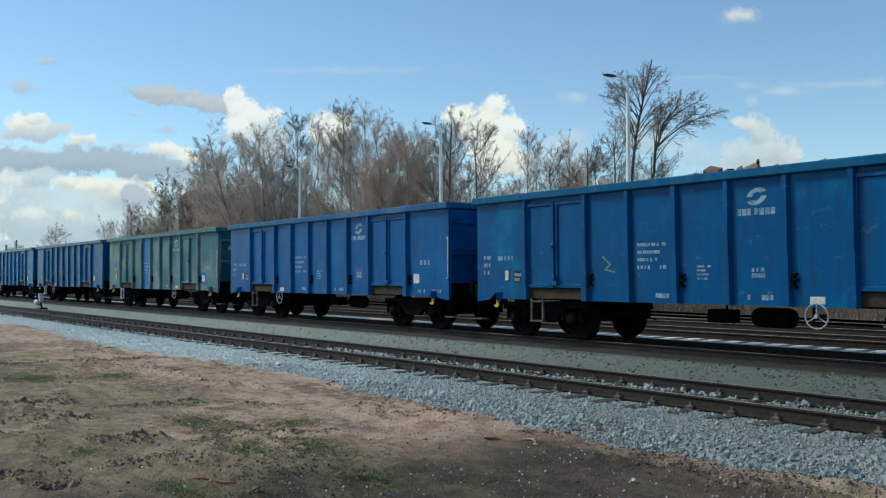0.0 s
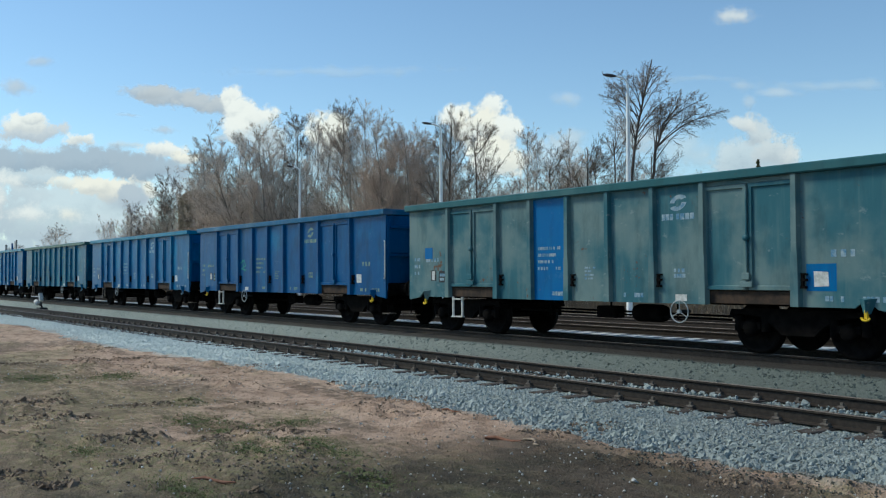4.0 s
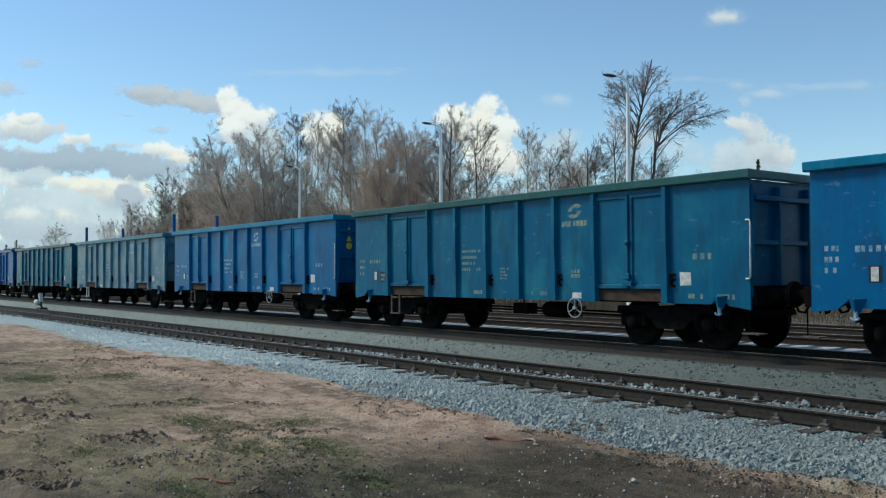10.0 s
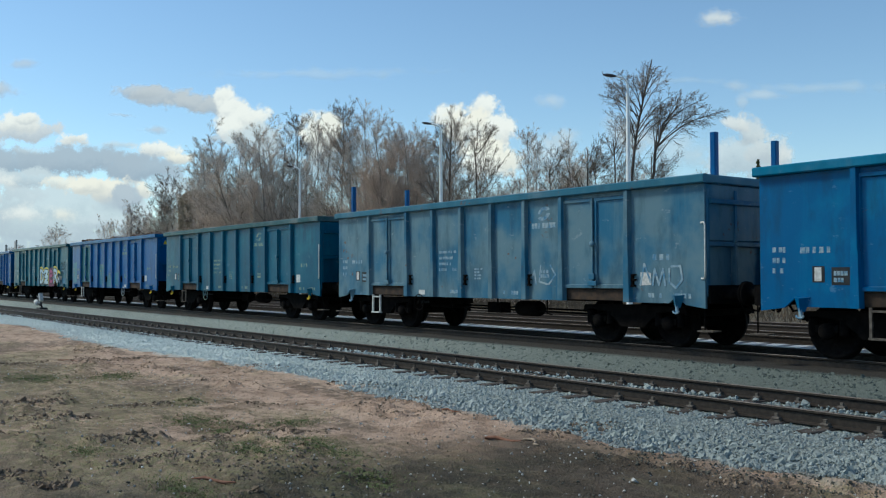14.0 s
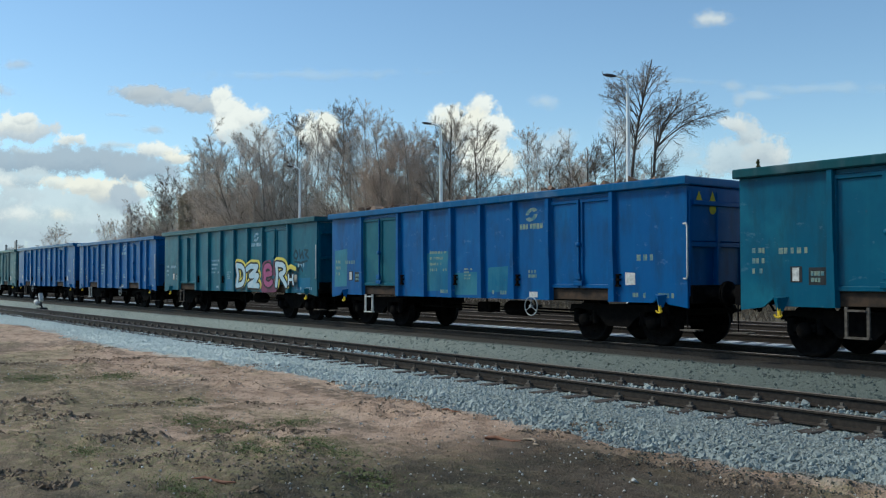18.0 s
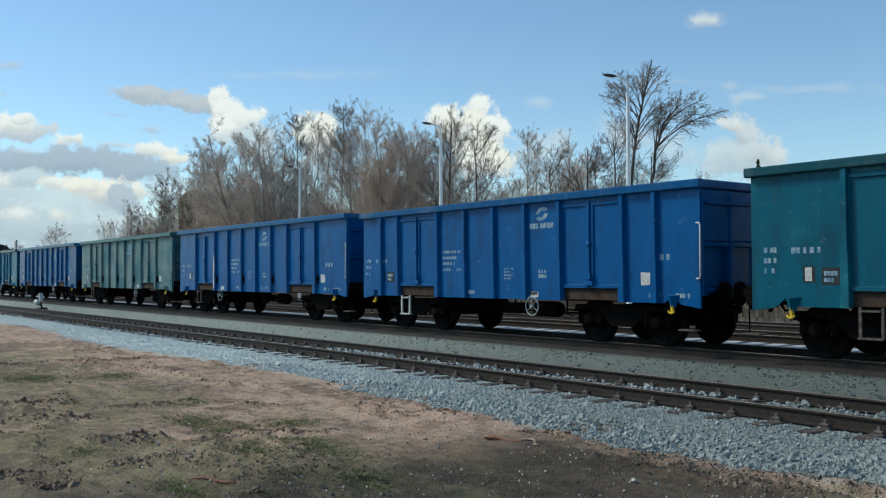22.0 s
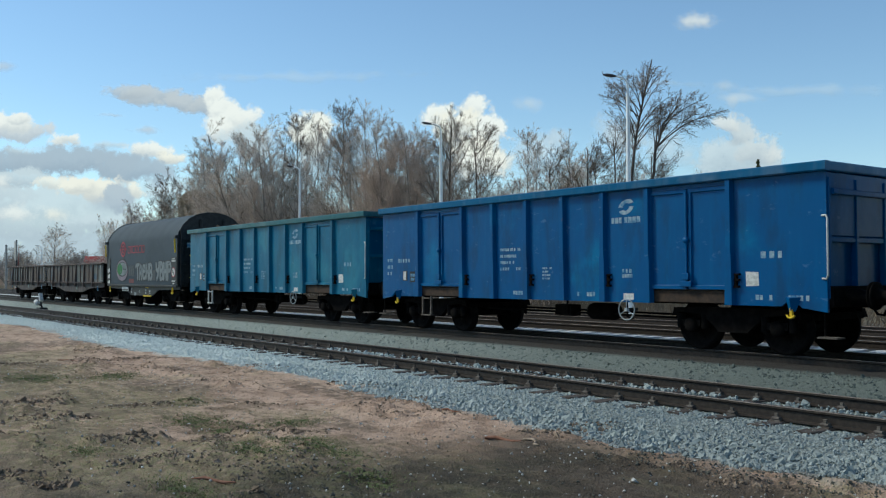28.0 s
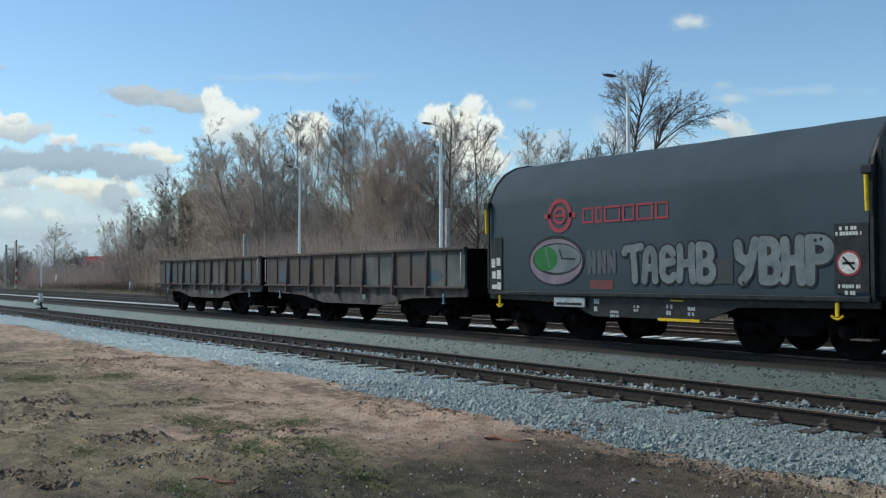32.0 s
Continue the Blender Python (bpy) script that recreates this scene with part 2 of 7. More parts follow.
def ridge_height(x, y):
    """Turned-up sods: short ragged ridges."""
    x, y = np.asarray(x, float), np.asarray(y, float)
    full = np.zeros(x.shape)
    here = (x > -22) & (x < -4) & (y > 1) & (y < 9)
    x, y = x[here], y[here]
    out = np.zeros(x.shape)
    for x0, y0, x1, y1, h in RIDGES:
        dx, dy = x1 - x0, y1 - y0
        k = np.clip(((x - x0) * dx + (y - y0) * dy) / (dx * dx + dy * dy), 0, 1)
        d = np.hypot(x - x0 - k * dx, y - y0 - k * dy) + 0.09 * (grainy(x * 6.0 + 3, y * 6.0) - 0.5)
        out = np.maximum(out, 0.6 * h * smooth(0.22, 0.02, d) * (0.45 + 0.9 * grainy(x * 11.0, y * 11.0 + 4)))
    full[here] = out
    return full


def lumps(x, y):
    """Churned soil of the dirt in front of the ballast."""
    x, y = np.asarray(x, float), np.asarray(y, float)
    z = np.zeros(x.shape)
    c = rough_soil(x, y)
    z += c * (0.09 * grainy(x * 3.0, y * 5.0) + 0.06 * grainy(x * 7.0 + 9, y * 11.0) + 0.03 * grainy(x * 17.0, y * 21.0) - 0.07)
    z += 0.02 * (grainy(x * 5.0 + 50, y * 6.0) - 0.5) + 0.012 * (grainy(x * 14.0 + 80, y * 15.0) - 0.5)
    for fx, fy, ph, am in ((0.7, 0.9, 0.3, 0.03), (1.7, 1.3, 1.9, 0.02), (2.9, 3.7, 0.7, 0.012), (6.1, 5.3, 2.2, 0.008), (11.0, 13.0, 0.4, 0.005)):
        z += am * np.sin(fx * x + ph + 0.8 * np.sin(fy * y)) * np.cos(fy * y + 1.7 * ph + 0.6 * np.sin(fx * x * 1.3))
    return z * smooth(0.2, -0.4, y - toe(x)) + ridge_height(x, y)


def ground_sheet():
    def axis(parts):
        return np.unique(np.concatenate([np.arange(a, b, s) for a, b, s in parts]))
    xs = axis(((-2500, -200, 100), (-200, -60, 4), (-60, -22, 0.35), (-22, 4, 0.07), (4, 30, 2), (30, 1500, 120), (1500, 1501, 1)))
    ys = axis(((-600, -20, 60), (-20, 0, 2), (0, 2.5, 0.2), (2.5, 8.8, 0.06), (8.8, 16.5, 0.22), (16.5, 30, 0.7), (30, 120, 6), (120, 3000, 180)))
    gx, gy = np.meshgrid(xs, ys, indexing="ij")
    gz = level(gx, gy) + lumps(gx, gy) * (gx > -60) * (gx < 6)
    rng = np.random.default_rng(4)
    gz += rng.normal(0, 0.006, gz.shape) * (gy < toe(gx)) * (gx > -22) * (gx < 4)
    n, k = gx.shape
    i = np.arange(n * k).reshape(n, k)
    f = np.stack([i[:-1, :-1], i[1:, :-1], i[1:, 1:], i[:-1, 1:]], -1).reshape(-1, 4)
    return raw_mesh("ground", np.stack([gx, gy, gz], -1).reshape(-1, 3), f, True)


def ground_material():
    m, n, l, b = shader("bare_soil_and_ballast", 0.95)
    c = n.new("ShaderNodeTexCoord").outputs["Object"]
    sep = n.new("ShaderNodeSeparateXYZ")
    l.new(c, sep.inputs[0])
    y, x = sep.outputs[1], sep.outputs[0]
    big = noise_of(n, l, 0.35, 5, c, 0.6)
    mid = noise_of(n, l, 1.6, 6, c, 0.65)
    fine = noise_of(n, l, 14.0, 6, c, 0.7)
    wide = noise_of(n, l, 0.8, 5, c, 0.6, (0.35, 1.0, 1.0))
    crumb = noise_of(n, l, 5.5, 8, c, 0.72)
    soil = mix_of(n, l, ramp_of(n, l, mid, 0.36, 0.6), (0.275, 0.184, 0.128), (0.475, 0.335, 0.245))
    soil = mix_of(n, l, math_of(n, l, "MULTIPLY", ramp_of(n, l, wide, 0.46, 0.66), 0.65), soil, (0.53, 0.385, 0.28))
    soil = mix_of(n, l, math_of(n, l, "MULTIPLY", ramp_of(n, l, crumb, 0.51, 0.65), 0.7), soil, (0.113, 0.0773, 0.0516))
    soil = mix_of(n, l, math_of(n, l, "MULTIPLY", ramp_of(n, l, fine, 0.57, 0.7), 0.5), soil, (0.122, 0.084, 0.0564))
    soil = mix_of(n, l, math_of(n, l, "MULTIPLY", ramp_of(n, l, noise_of(n, l, 26.0, 4, c, 0.6), 0.66, 0.72), 0.7), soil, (0.435, 0.362, 0.273))
    # olive trampled turf on the near stretch
    sward = math_of(n, l, "MULTIPLY", ramp_of(n, l, y, 6.6, 3.8), ramp_of(n, l, math_of(n, l, "ADD", wide, math_of(n, l, "MULTIPLY", crumb, 0.4)), 0.5, 0.78))
    soil = mix_of(n, l, math_of(n, l, "MULTIPLY", sward, 0.6), soil, (0.15, 0.118, 0.075))
    # thin grass, thicker towards the camera
    near = ramp_of(n, l, y, 7.5, 4.0)
    g = math_of(n, l, "ADD", big, math_of(n, l, "MULTIPLY", near, 0.13))
    g = ramp_of(n, l, g, 0.5, 0.66)
    soil = mix_of(n, l, math_of(n, l, "MULTIPLY", math_of(n, l, "MULTIPLY", g, ramp_of(n, l, fine, 0.36, 0.6)), 0.6), soil, (0.17, 0.178, 0.075))
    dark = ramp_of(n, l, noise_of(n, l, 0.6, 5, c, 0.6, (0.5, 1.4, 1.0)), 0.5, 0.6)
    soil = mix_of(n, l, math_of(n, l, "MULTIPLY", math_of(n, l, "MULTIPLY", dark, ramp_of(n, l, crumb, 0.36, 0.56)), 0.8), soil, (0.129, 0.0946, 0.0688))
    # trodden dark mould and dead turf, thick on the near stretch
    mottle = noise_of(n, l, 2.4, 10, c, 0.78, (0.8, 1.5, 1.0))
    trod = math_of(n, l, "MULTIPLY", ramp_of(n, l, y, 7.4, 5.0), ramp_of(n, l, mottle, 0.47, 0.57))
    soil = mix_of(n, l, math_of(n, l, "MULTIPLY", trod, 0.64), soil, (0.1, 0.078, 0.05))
    bleach = math_of(n, l, "MULTIPLY", ramp_of(n, l, y, 7.4, 5.0), ramp_of(n, l, noise_of(n, l, 9.0, 6, c, 0.7), 0.6, 0.7))
    soil = mix_of(n, l, math_of(n, l, "MULTIPLY", bleach, 0.5), soil, (0.42, 0.35, 0.26))
    # dimmer light of the right foreground, painted into the soil as dark olive-brown mottling
    soil_dim = math_of(n, l, "ADD", x, math_of(n, l, "MULTIPLY", math_of(n, l, "SUBTRACT", mid, 0.5), 5.0))
    soil_dim = math_of(n, l, "MULTIPLY", ramp_of(n, l, soil_dim, -9.6, -7.2), ramp_of(n, l, math_of(n, l, "ADD", y, math_of(n, l, "MULTIPLY", math_of(n, l, "SUBTRACT", crumb, 0.5), 1.6)), 8.0, 7.2))
    dimmed_soil = mix_of(n, l, ramp_of(n, l, wide, 0.45, 0.6), (0.028, 0.024, 0.017), (0.06, 0.06, 0.03))
    dimmed_soil = mix_of(n, l, math_of(n, l, "MULTIPLY", ramp_of(n, l, crumb, 0.5, 0.62), 0.7), dimmed_soil, (0.12, 0.095, 0.065))
    dimmed_soil = mix_of(n, l, math_of(n, l, "MULTIPLY", ramp_of(n, l, mottle, 0.46, 0.58), 0.75), dimmed_soil, (0.017, 0.016, 0.011))
    soil = mix_of(n, l, math_of(n, l, "MULTIPLY", soil_dim, 0.88), soil, dimmed_soil)
    # crushed stone
    vor = n.new("ShaderNodeTexVoronoi")
    vor.inputs["Scale"].default_value = 40.0
    l.new(c, vor.inputs["Vector"])
    st = n.new("ShaderNodeSeparateColor")
    l.new(vor.outputs["Color"], st.inputs[0])
    stone = mix_of(n, l, st.outputs[0], (0.46, 0.51, 0.485), (0.6, 0.65, 0.615))
    old = mix_of(n, l, st.outputs[1], (0.18, 0.205, 0.187), (0.29, 0.325, 0.295))
    between = math_of(n, l, "MULTIPLY", ramp_of(n, l, y, 11.6, 12.6), ramp_of(n, l, y, 17.4, 16.4))
    stone = mix_of(n, l, between, stone, old)
    # the stone colour also takes the painted fall-off of light to the right
    stone_dim = math_of(n, l, "ADD", x, math_of(n, l, "MULTIPLY", math_of(n, l, "SUBTRACT", big, 0.5), 6.0))
    stone = mix_of(n, l, math_of(n, l, "MULTIPLY", ramp_of(n, l, stone_dim, -28.0, -5.0), 0.72), stone, (0.05, 0.062, 0.055))
    # much darker brown on the bed of the main track
    darken = math_of(n, l, "MULTIPLY", ramp_of(n, l, y, 13.3, 13.5), ramp_of(n, l, y, 17.6, 16.6))
    stone = mix_of(n, l, math_of(n, l, "MULTIPLY", darken, 0.93), stone, (0.03, 0.025, 0.022))
    yard = math_of(n, l, "MULTIPLY", ramp_of(n, l, y, 17.0, 17.8), ramp_of(n, l, y, 26.0, 25.2))
    stone = mix_of(n, l, math_of(n, l, "MULTIPLY", yard, 0.75), stone, (0.075, 0.068, 0.066))
    edge = math_of(n, l, "ADD", y, math_of(n, l, "MULTIPLY", math_of(n, l, "SUBTRACT", mid, 0.5), 1.4))
    edge = math_of(n, l, "ADD", edge, math_of(n, l, "MULTIPLY", math_of(n, l, "SINE", math_of(n, l, "MULTIPLY_ADD", x, 0.31), 0.0), -0.28))
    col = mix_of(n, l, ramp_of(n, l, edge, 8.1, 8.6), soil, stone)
    far = mix_of(n, l, ramp_of(n, l, big, 0.4, 0.6), (0.1, 0.08, 0.055), (0.14, 0.12, 0.08))
    col = mix_of(n, l, ramp_of(n, l, y, 26.8, 27.6), col, far)
    path = math_of(n, l, "MULTIPLY", ramp_of(n, l, y, 26.5, 27.2), ramp_of(n, l, y, 31.5, 30.5))
    col = mix_of(n, l, math_of(n, l, "MULTIPLY", path, 0.3), col, (0.24, 0.18, 0.15))
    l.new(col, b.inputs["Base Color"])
    h = math_of(n, l, "ADD", math_of(n, l, "MULTIPLY", fine, 0.6), math_of(n, l, "MULTIPLY", vor.outputs["Distance"], -0.5))
    bump_of(n, l, b, math_of(n, l, "ADD", h, math_of(n, l, "MULTIPLY", crumb, 1.2)), 0.7, 0.04)
    return m


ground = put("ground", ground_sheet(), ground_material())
tagged(ground, "churned brown soil with thin grass and grey ballast beds", "ground", kind="structure")

# ---- tracks ----
RAIL_FOOT = [(-0.075, -0.172), (0.075, -0.172), (0.075, -0.16), (0.012, -0.145), (0.01, -0.045), (0.036, -0.03), (0.036, -0.004), (-0.036, -0.004), (-0.036, -0.03), (-0.01, -0.045), (-0.012, -0.145), (-0.075, -0.16)]


def near_bend(x):
    """The near track swings towards the camera beyond the points lever."""
    return -0.9 * max(0.0, (-x - 42.0) / 40.0) ** 1.6


def rail(y, z, x0, x1, bend=None, step=3.0):
    me, top = Builder(), Builder()
    xs = [x0, x1] if bend is None else [x0 + (x1 - x0) * i / 60 for i in range(61)]
    n = len(RAIL_FOOT)
    for bld, prof in ((me, RAIL_FOOT), (top, [(-0.033, -0.0045), (0.033, -0.0045), (0.03, 0.0), (-0.03, 0.0)])):
        n = len(prof)
        pts = []
        for x in xs:
            d = bend(x) if bend else 0.0
            pts += [(x, y + d + p, z + q) for p, q in prof]
        fs = [(i * n + j, i * n + (j + 1) % n, (i + 1) * n + (j + 1) % n, (i + 1) * n + j) for i in range(len(xs) - 1) for j in range(n)]
        bld.add(pts, fs + [tuple(range(n)), tuple(range(len(pts) - n, len(pts)))])
    return me, top


def track(name, label, y, z, x0, x1, wooden, gap, bend=None, shown=(-80, 4), clips=True):
    base = new(name)
    tagged(base, label, "railway track", kind="structure")
    for s in (-0.75, 0.75):
        me, top = rail(y + s, z, x0, x1, bend)
        r = put("rail", me, M_RAIL, base)
        put("rail_head", top, M_RAIL_TOP, r, "worn running surface")
    rng = random.Random(int(y * 10))
    if wooden:
        sm = cached("timber_sleeper", lambda: Builder().box(-0.12, 0.12, -1.3, 1.3, -0.33, -0.172, 0.02))
    else:
        sm = cached("concrete_sleeper", lambda: Builder().prism([(-1.38, -0.36), (1.38, -0.36), (1.38, -0.18), (1.0, -0.168), (0.5, -0.172), (0.35, -0.2), (-0.35, -0.2), (-0.5, -0.172), (-1.0, -0.168), (-1.38, -0.18)], -0.16, 0.16, "x"))
    cm = cached("rail_clip", lambda: Builder().box(-0.07, 0.07, -0.15, 0.15, -0.172, -0.155).box(-0.05, 0.05, -0.14, -0.05, -0.16, -0.12, 0.015).box(-0.05, 0.05, 0.05, 0.14, -0.16, -0.12, 0.015).box(-0.02, 0.02, -0.12, -0.085, -0.13, -0.075).box(-0.02, 0.02, 0.085, 0.12, -0.13, -0.075))
    x = shown[1]
    while x > shown[0]:
        d = bend(x) if bend else 0.0
        put("sleeper", sm, M_WOOD_SLEEPER if wooden else M_CONCRETE, base, m=pose(x + rng.uniform(-0.03, 0.03), y + d + rng.uniform(-0.03, 0.03), z, 0, 0, rng.uniform(-1, 1)))
        if clips and x > -48:
            for s in (-0.75, 0.75):
                put("rail_clip", cm, M_RUST_CLIP, base, m=pose(x, y + d + s, z, 0, 0, rng.uniform(-3, 3)))
        x -= gap
    return base


M_RUST_CLIP = mottled("dusty_clips", (0.06, 0.048, 0.04), (0.13, 0.115, 0.1), 12, 0.85)

# ---- wagons ----
HALF_W = 1.36


def placed_boxes(rows):
    b = Builder()
    for r in rows:
        b.box(*r)
    return b


def hat_rib(z0, z1, side):
    s = side
    y0, y1 = s * (HALF_W - 0.01), s * (HALF_W + 0.09)
    b = Builder()
    kink = 1.75
    for za, zb, wa, wb in ((z0, kink, 0.085, 0.07), (kink, z1, 0.06, 0.055)):
        pts = []
        for z, w in ((za, wa), (zb, wb)):
            pts += [(-w - 0.02, y0, z), (-w + 0.01, y1, z), (w - 0.01, y1, z), (w + 0.02, y0, z)]
        b.add(pts, [(0, 1, 5, 4), (1, 2, 6, 5), (2, 3, 7, 6), (0, 3, 2, 1), (4, 5, 6, 7), (0, 4, 7, 3)])
    return b


def door_leaf(w, z0, z1, side):
    s = side
    ya, yb, yc = s * (HALF_W - 0.04), s * (HALF_W - 0.005), s * (HALF_W + 0.03)
    t, x0, x1 = 0.07, 0.015, w - 0.015

    def ring(y, d):
        return [(x0 + d, y, z0 + d), (x1 - d, y, z0 + d), (x1 - d, y, z1 - d), (x0 + d, y, z1 - d)]
    pts = ring(ya, 0) + ring(yc, 0.008) + ring(yc, t) + ring(yb, t + 0.015)
    fs = [(3, 2, 1, 0), (12, 13, 14, 15)]
    for k in range(3):
        fs += [(4 * k + i, 4 * k + (i + 1) % 4, 4 * k + 4 + (i + 1) % 4, 4 * k + 4 + i) for i in range(4)]
    return Builder().add(pts, fs)


def door_latch(side):
    s = side
    y = s * (HALF_W + 0.05)
    b = Builder().tube([(0, y, 1.2), (0, y, 2.9)], 0.022, 6)
    b.lathe([(0.0, -0.05), (0.055, -0.05), (0.06, 0.0), (0.055, 0.03), (0.0, 0.03)], 8, "y", (0, y, 2.02))
    b.box(-0.12, 0.12, min(y, y + s * 0.04), max(y, y + s * 0.04), 1.17, 1.27, 0.01)
    b.box(-0.07, 0.07, min(y, y + s * 0.05), max(y, y + s * 0.05), 1.3, 1.42, 0.01)
    return b


def handwheel(r):
    b = Builder().tube([(r * math.cos(a), 0, r * math.sin(a)) for a in np.linspace(0, 2 * math.pi, 20, endpoint=False)], 0.012, 5, closed=True)
    for k in range(3):
        a = math.pi / 2 + k * 2 * math.pi / 3
        b.tube([(0, 0, 0), (r * math.cos(a), 0, r * math.sin(a))], 0.009, 5)
    return b.lathe([(0.035, -0.03), (0.035, 0.04)], 8)


def bogie_frame():
    b = Builder()
    for s in (-1, 1):
        y0, y1 = s * 0.93, s * 1.05
        prof = [(-1.35, 0.62), (-1.15, 0.7), (-0.7, 0.66), (-0.45, 0.5), (-0.3, 0.36), (0.3, 0.36), (0.45, 0.5), (0.7, 0.66), (1.15, 0.7), (1.35, 0.62), (1.3, 0.78), (0.4, 0.8), (-0.4, 0.8), (-1.3, 0.78)]
        b.prism(prof, min(y0, y1), max(y0, y1))
    b.box(-0.22, 0.22, -1.0, 1.0, 0.45, 0.8)
    for x in (-1.28, 1.28):
        b.box(x - 0.05, x + 0.05, -0.95, 0.95, 0.6, 0.72)
    return b


def axlebox():
    b = Builder().lathe([(0.0, -0.1), (0.11, -0.1), (0.14, -0.06), (0.14, 0.08), (0.0, 0.08)], 12)
    b.box(-0.2, 0.2, -0.04, 0.08, -0.02, 0.1)
    for x in (-0.27, 0.27):
        b.lathe([(0.075, 0.0), (0.075, 0.26)], 8, "z", (x, 0.02, -0.06))
    return b


def wheelset():
    b = Builder().lathe([(0.08, -1.05), (0.08, 1.05)], 10)
    for s in (-1, 1):
        w = [(0.1, 0.66), (0.12, 0.7), (0.36, 0.73), (0.4, 0.69), (0.49, 0.69), (0.49, 0.715), (0.46, 0.73), (0.455, 0.82), (0.4, 0.82), (0.36, 0.77), (0.13, 0.79), (0.12, 0.85)]
        b.lathe([(r, s * y) for r, y in w], 26)
    for a in range(4):
        c, d = 0.24 * math.cos(a * math.pi / 2), 0.24 * math.sin(a * math.pi / 2)
        b.box(c - 0.03, c + 0.03, -0.8, -0.775, d - 0.03, d + 0.03)
    return b


def add_bogie(car, x, wheels, base=0.9):
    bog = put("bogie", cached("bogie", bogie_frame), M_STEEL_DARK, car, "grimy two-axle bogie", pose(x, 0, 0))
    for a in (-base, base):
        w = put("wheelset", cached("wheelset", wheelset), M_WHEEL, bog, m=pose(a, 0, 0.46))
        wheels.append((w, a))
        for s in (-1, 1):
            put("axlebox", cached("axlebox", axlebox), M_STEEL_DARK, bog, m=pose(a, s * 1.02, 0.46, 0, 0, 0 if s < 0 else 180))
    return bog


def buffer_mesh():
    return Builder().lathe([(0.11, 0.0), (0.11, 0.25), (0.085, 0.26), (0.085, 0.4), (0.16, 0.42), (0.22, 0.43), (0.225, 0.455), (0.0, 0.47)], 16, "x")


def coupling_mesh():
    b = Builder().box(0.0, 0.3, -0.04, 0.04, 0.98, 1.1, 0.01).tube([(0.3, 0, 1.08), (0.38, 0, 1.1), (0.42, 0, 1.04), (0.36, 0, 0.98)], 0.035, 6)
    for s in (-1, 1):
        b.tube([(0.0, s * 0.35, 0.95), (0.15, s * 0.33, 0.9), (0.22, s * 0.3, 0.74), (0.3, s * 0.24, 0.72), (0.36, s * 0.2, 0.85)], 0.025, 6)
    return b


def add_ends(car, hx, paint_dark):
    """Headstock, buffers, screw coupling and shunter's step at both ends; hx is half the length over buffers."""
    for s in (-1, 1):
        turn = 0 if s > 0 else 180
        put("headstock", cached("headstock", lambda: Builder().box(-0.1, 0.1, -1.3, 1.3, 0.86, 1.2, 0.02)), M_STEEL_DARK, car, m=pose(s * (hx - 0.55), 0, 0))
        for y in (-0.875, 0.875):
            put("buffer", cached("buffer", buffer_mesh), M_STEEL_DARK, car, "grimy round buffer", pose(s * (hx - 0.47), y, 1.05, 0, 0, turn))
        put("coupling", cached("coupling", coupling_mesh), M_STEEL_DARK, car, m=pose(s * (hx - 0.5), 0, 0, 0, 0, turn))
        put("end_step", cached("end_step", lambda: Builder().box(-0.17, 0.17, -0.12, 0.12, 0.36, 0.385)), M_RUST_CLIP, car, "narrow grey step", pose(s * (hx - 0.55), -1.22, 0))
        put("step_hanger", cached("step_hanger", lambda: Builder().tube([(-0.13, 0.05, 0.385), (-0.13, 0.05, 0.9)], 0.015, 5)), M_STEEL_DARK, car, m=pose(s * (hx - 0.55), -1.22, 0))


def bars(w, h, rows, gap=0.45):
    """Lettering that cannot be read, as small plain bars, w wide and h high in all; some are worn away."""
    b = Builder()
    rh = h / (rows + gap * (rows - 1))
    rng = random.Random(int(w * 1000 + h * 100 + rows))
    for i in range(rows):
        z = h / 2 - i * rh * (1 + gap)
        x = -w / 2
        end = w / 2 - (rng.uniform(0, 0.35) * w if i else 0)
        while x < end - 0.3 * rh:
            k = min(end - x, rng.uniform(0.5, 0.85) * rh)
            if rng.random() > 0.07:
                b.box(x, x + k, -0.004, 0.0, z - rh * rng.uniform(0.9, 1.0), z)
            x += k + rh * (0.16 if rng.random() > 0.22 else 0.6)
    return b


def mark(car, name, me, mat, x, z, y, label=""):
    ob = put(name, me, mat, car, label, pose(x, y, z))
    return tagged(ob, kind="stuff") if name == "lettering" else ob


def roundel():
    """Plain two-bladed ring of an operator's badge."""
    b = Builder()
    for s in (0, math.pi):
        ring = [(0.2 * math.cos(s + a), 0.15 * math.sin(s + a + 0.25)) for a in np.linspace(0.35, 2.9, 10)] + [(0.085 * math.cos(s + a), 0.075 * math.sin(s + a + 0.25)) for a in np.linspace(3.0, 0.6, 8)]
        b.prism(ring, -0.004, 0.0)
    return b


def blue_set(name, base, faded, fade, rust, rim, darken=0.5, scuff=0.22):
    return dict(body=paint(name + "_paint", base, faded, fade, rust, darken, 0.5, scuff), rim=paint(name + "_rim_paint", rim, tuple(0.6 * c + 0.12 for c in rim), 0.3, rust, 0.3))


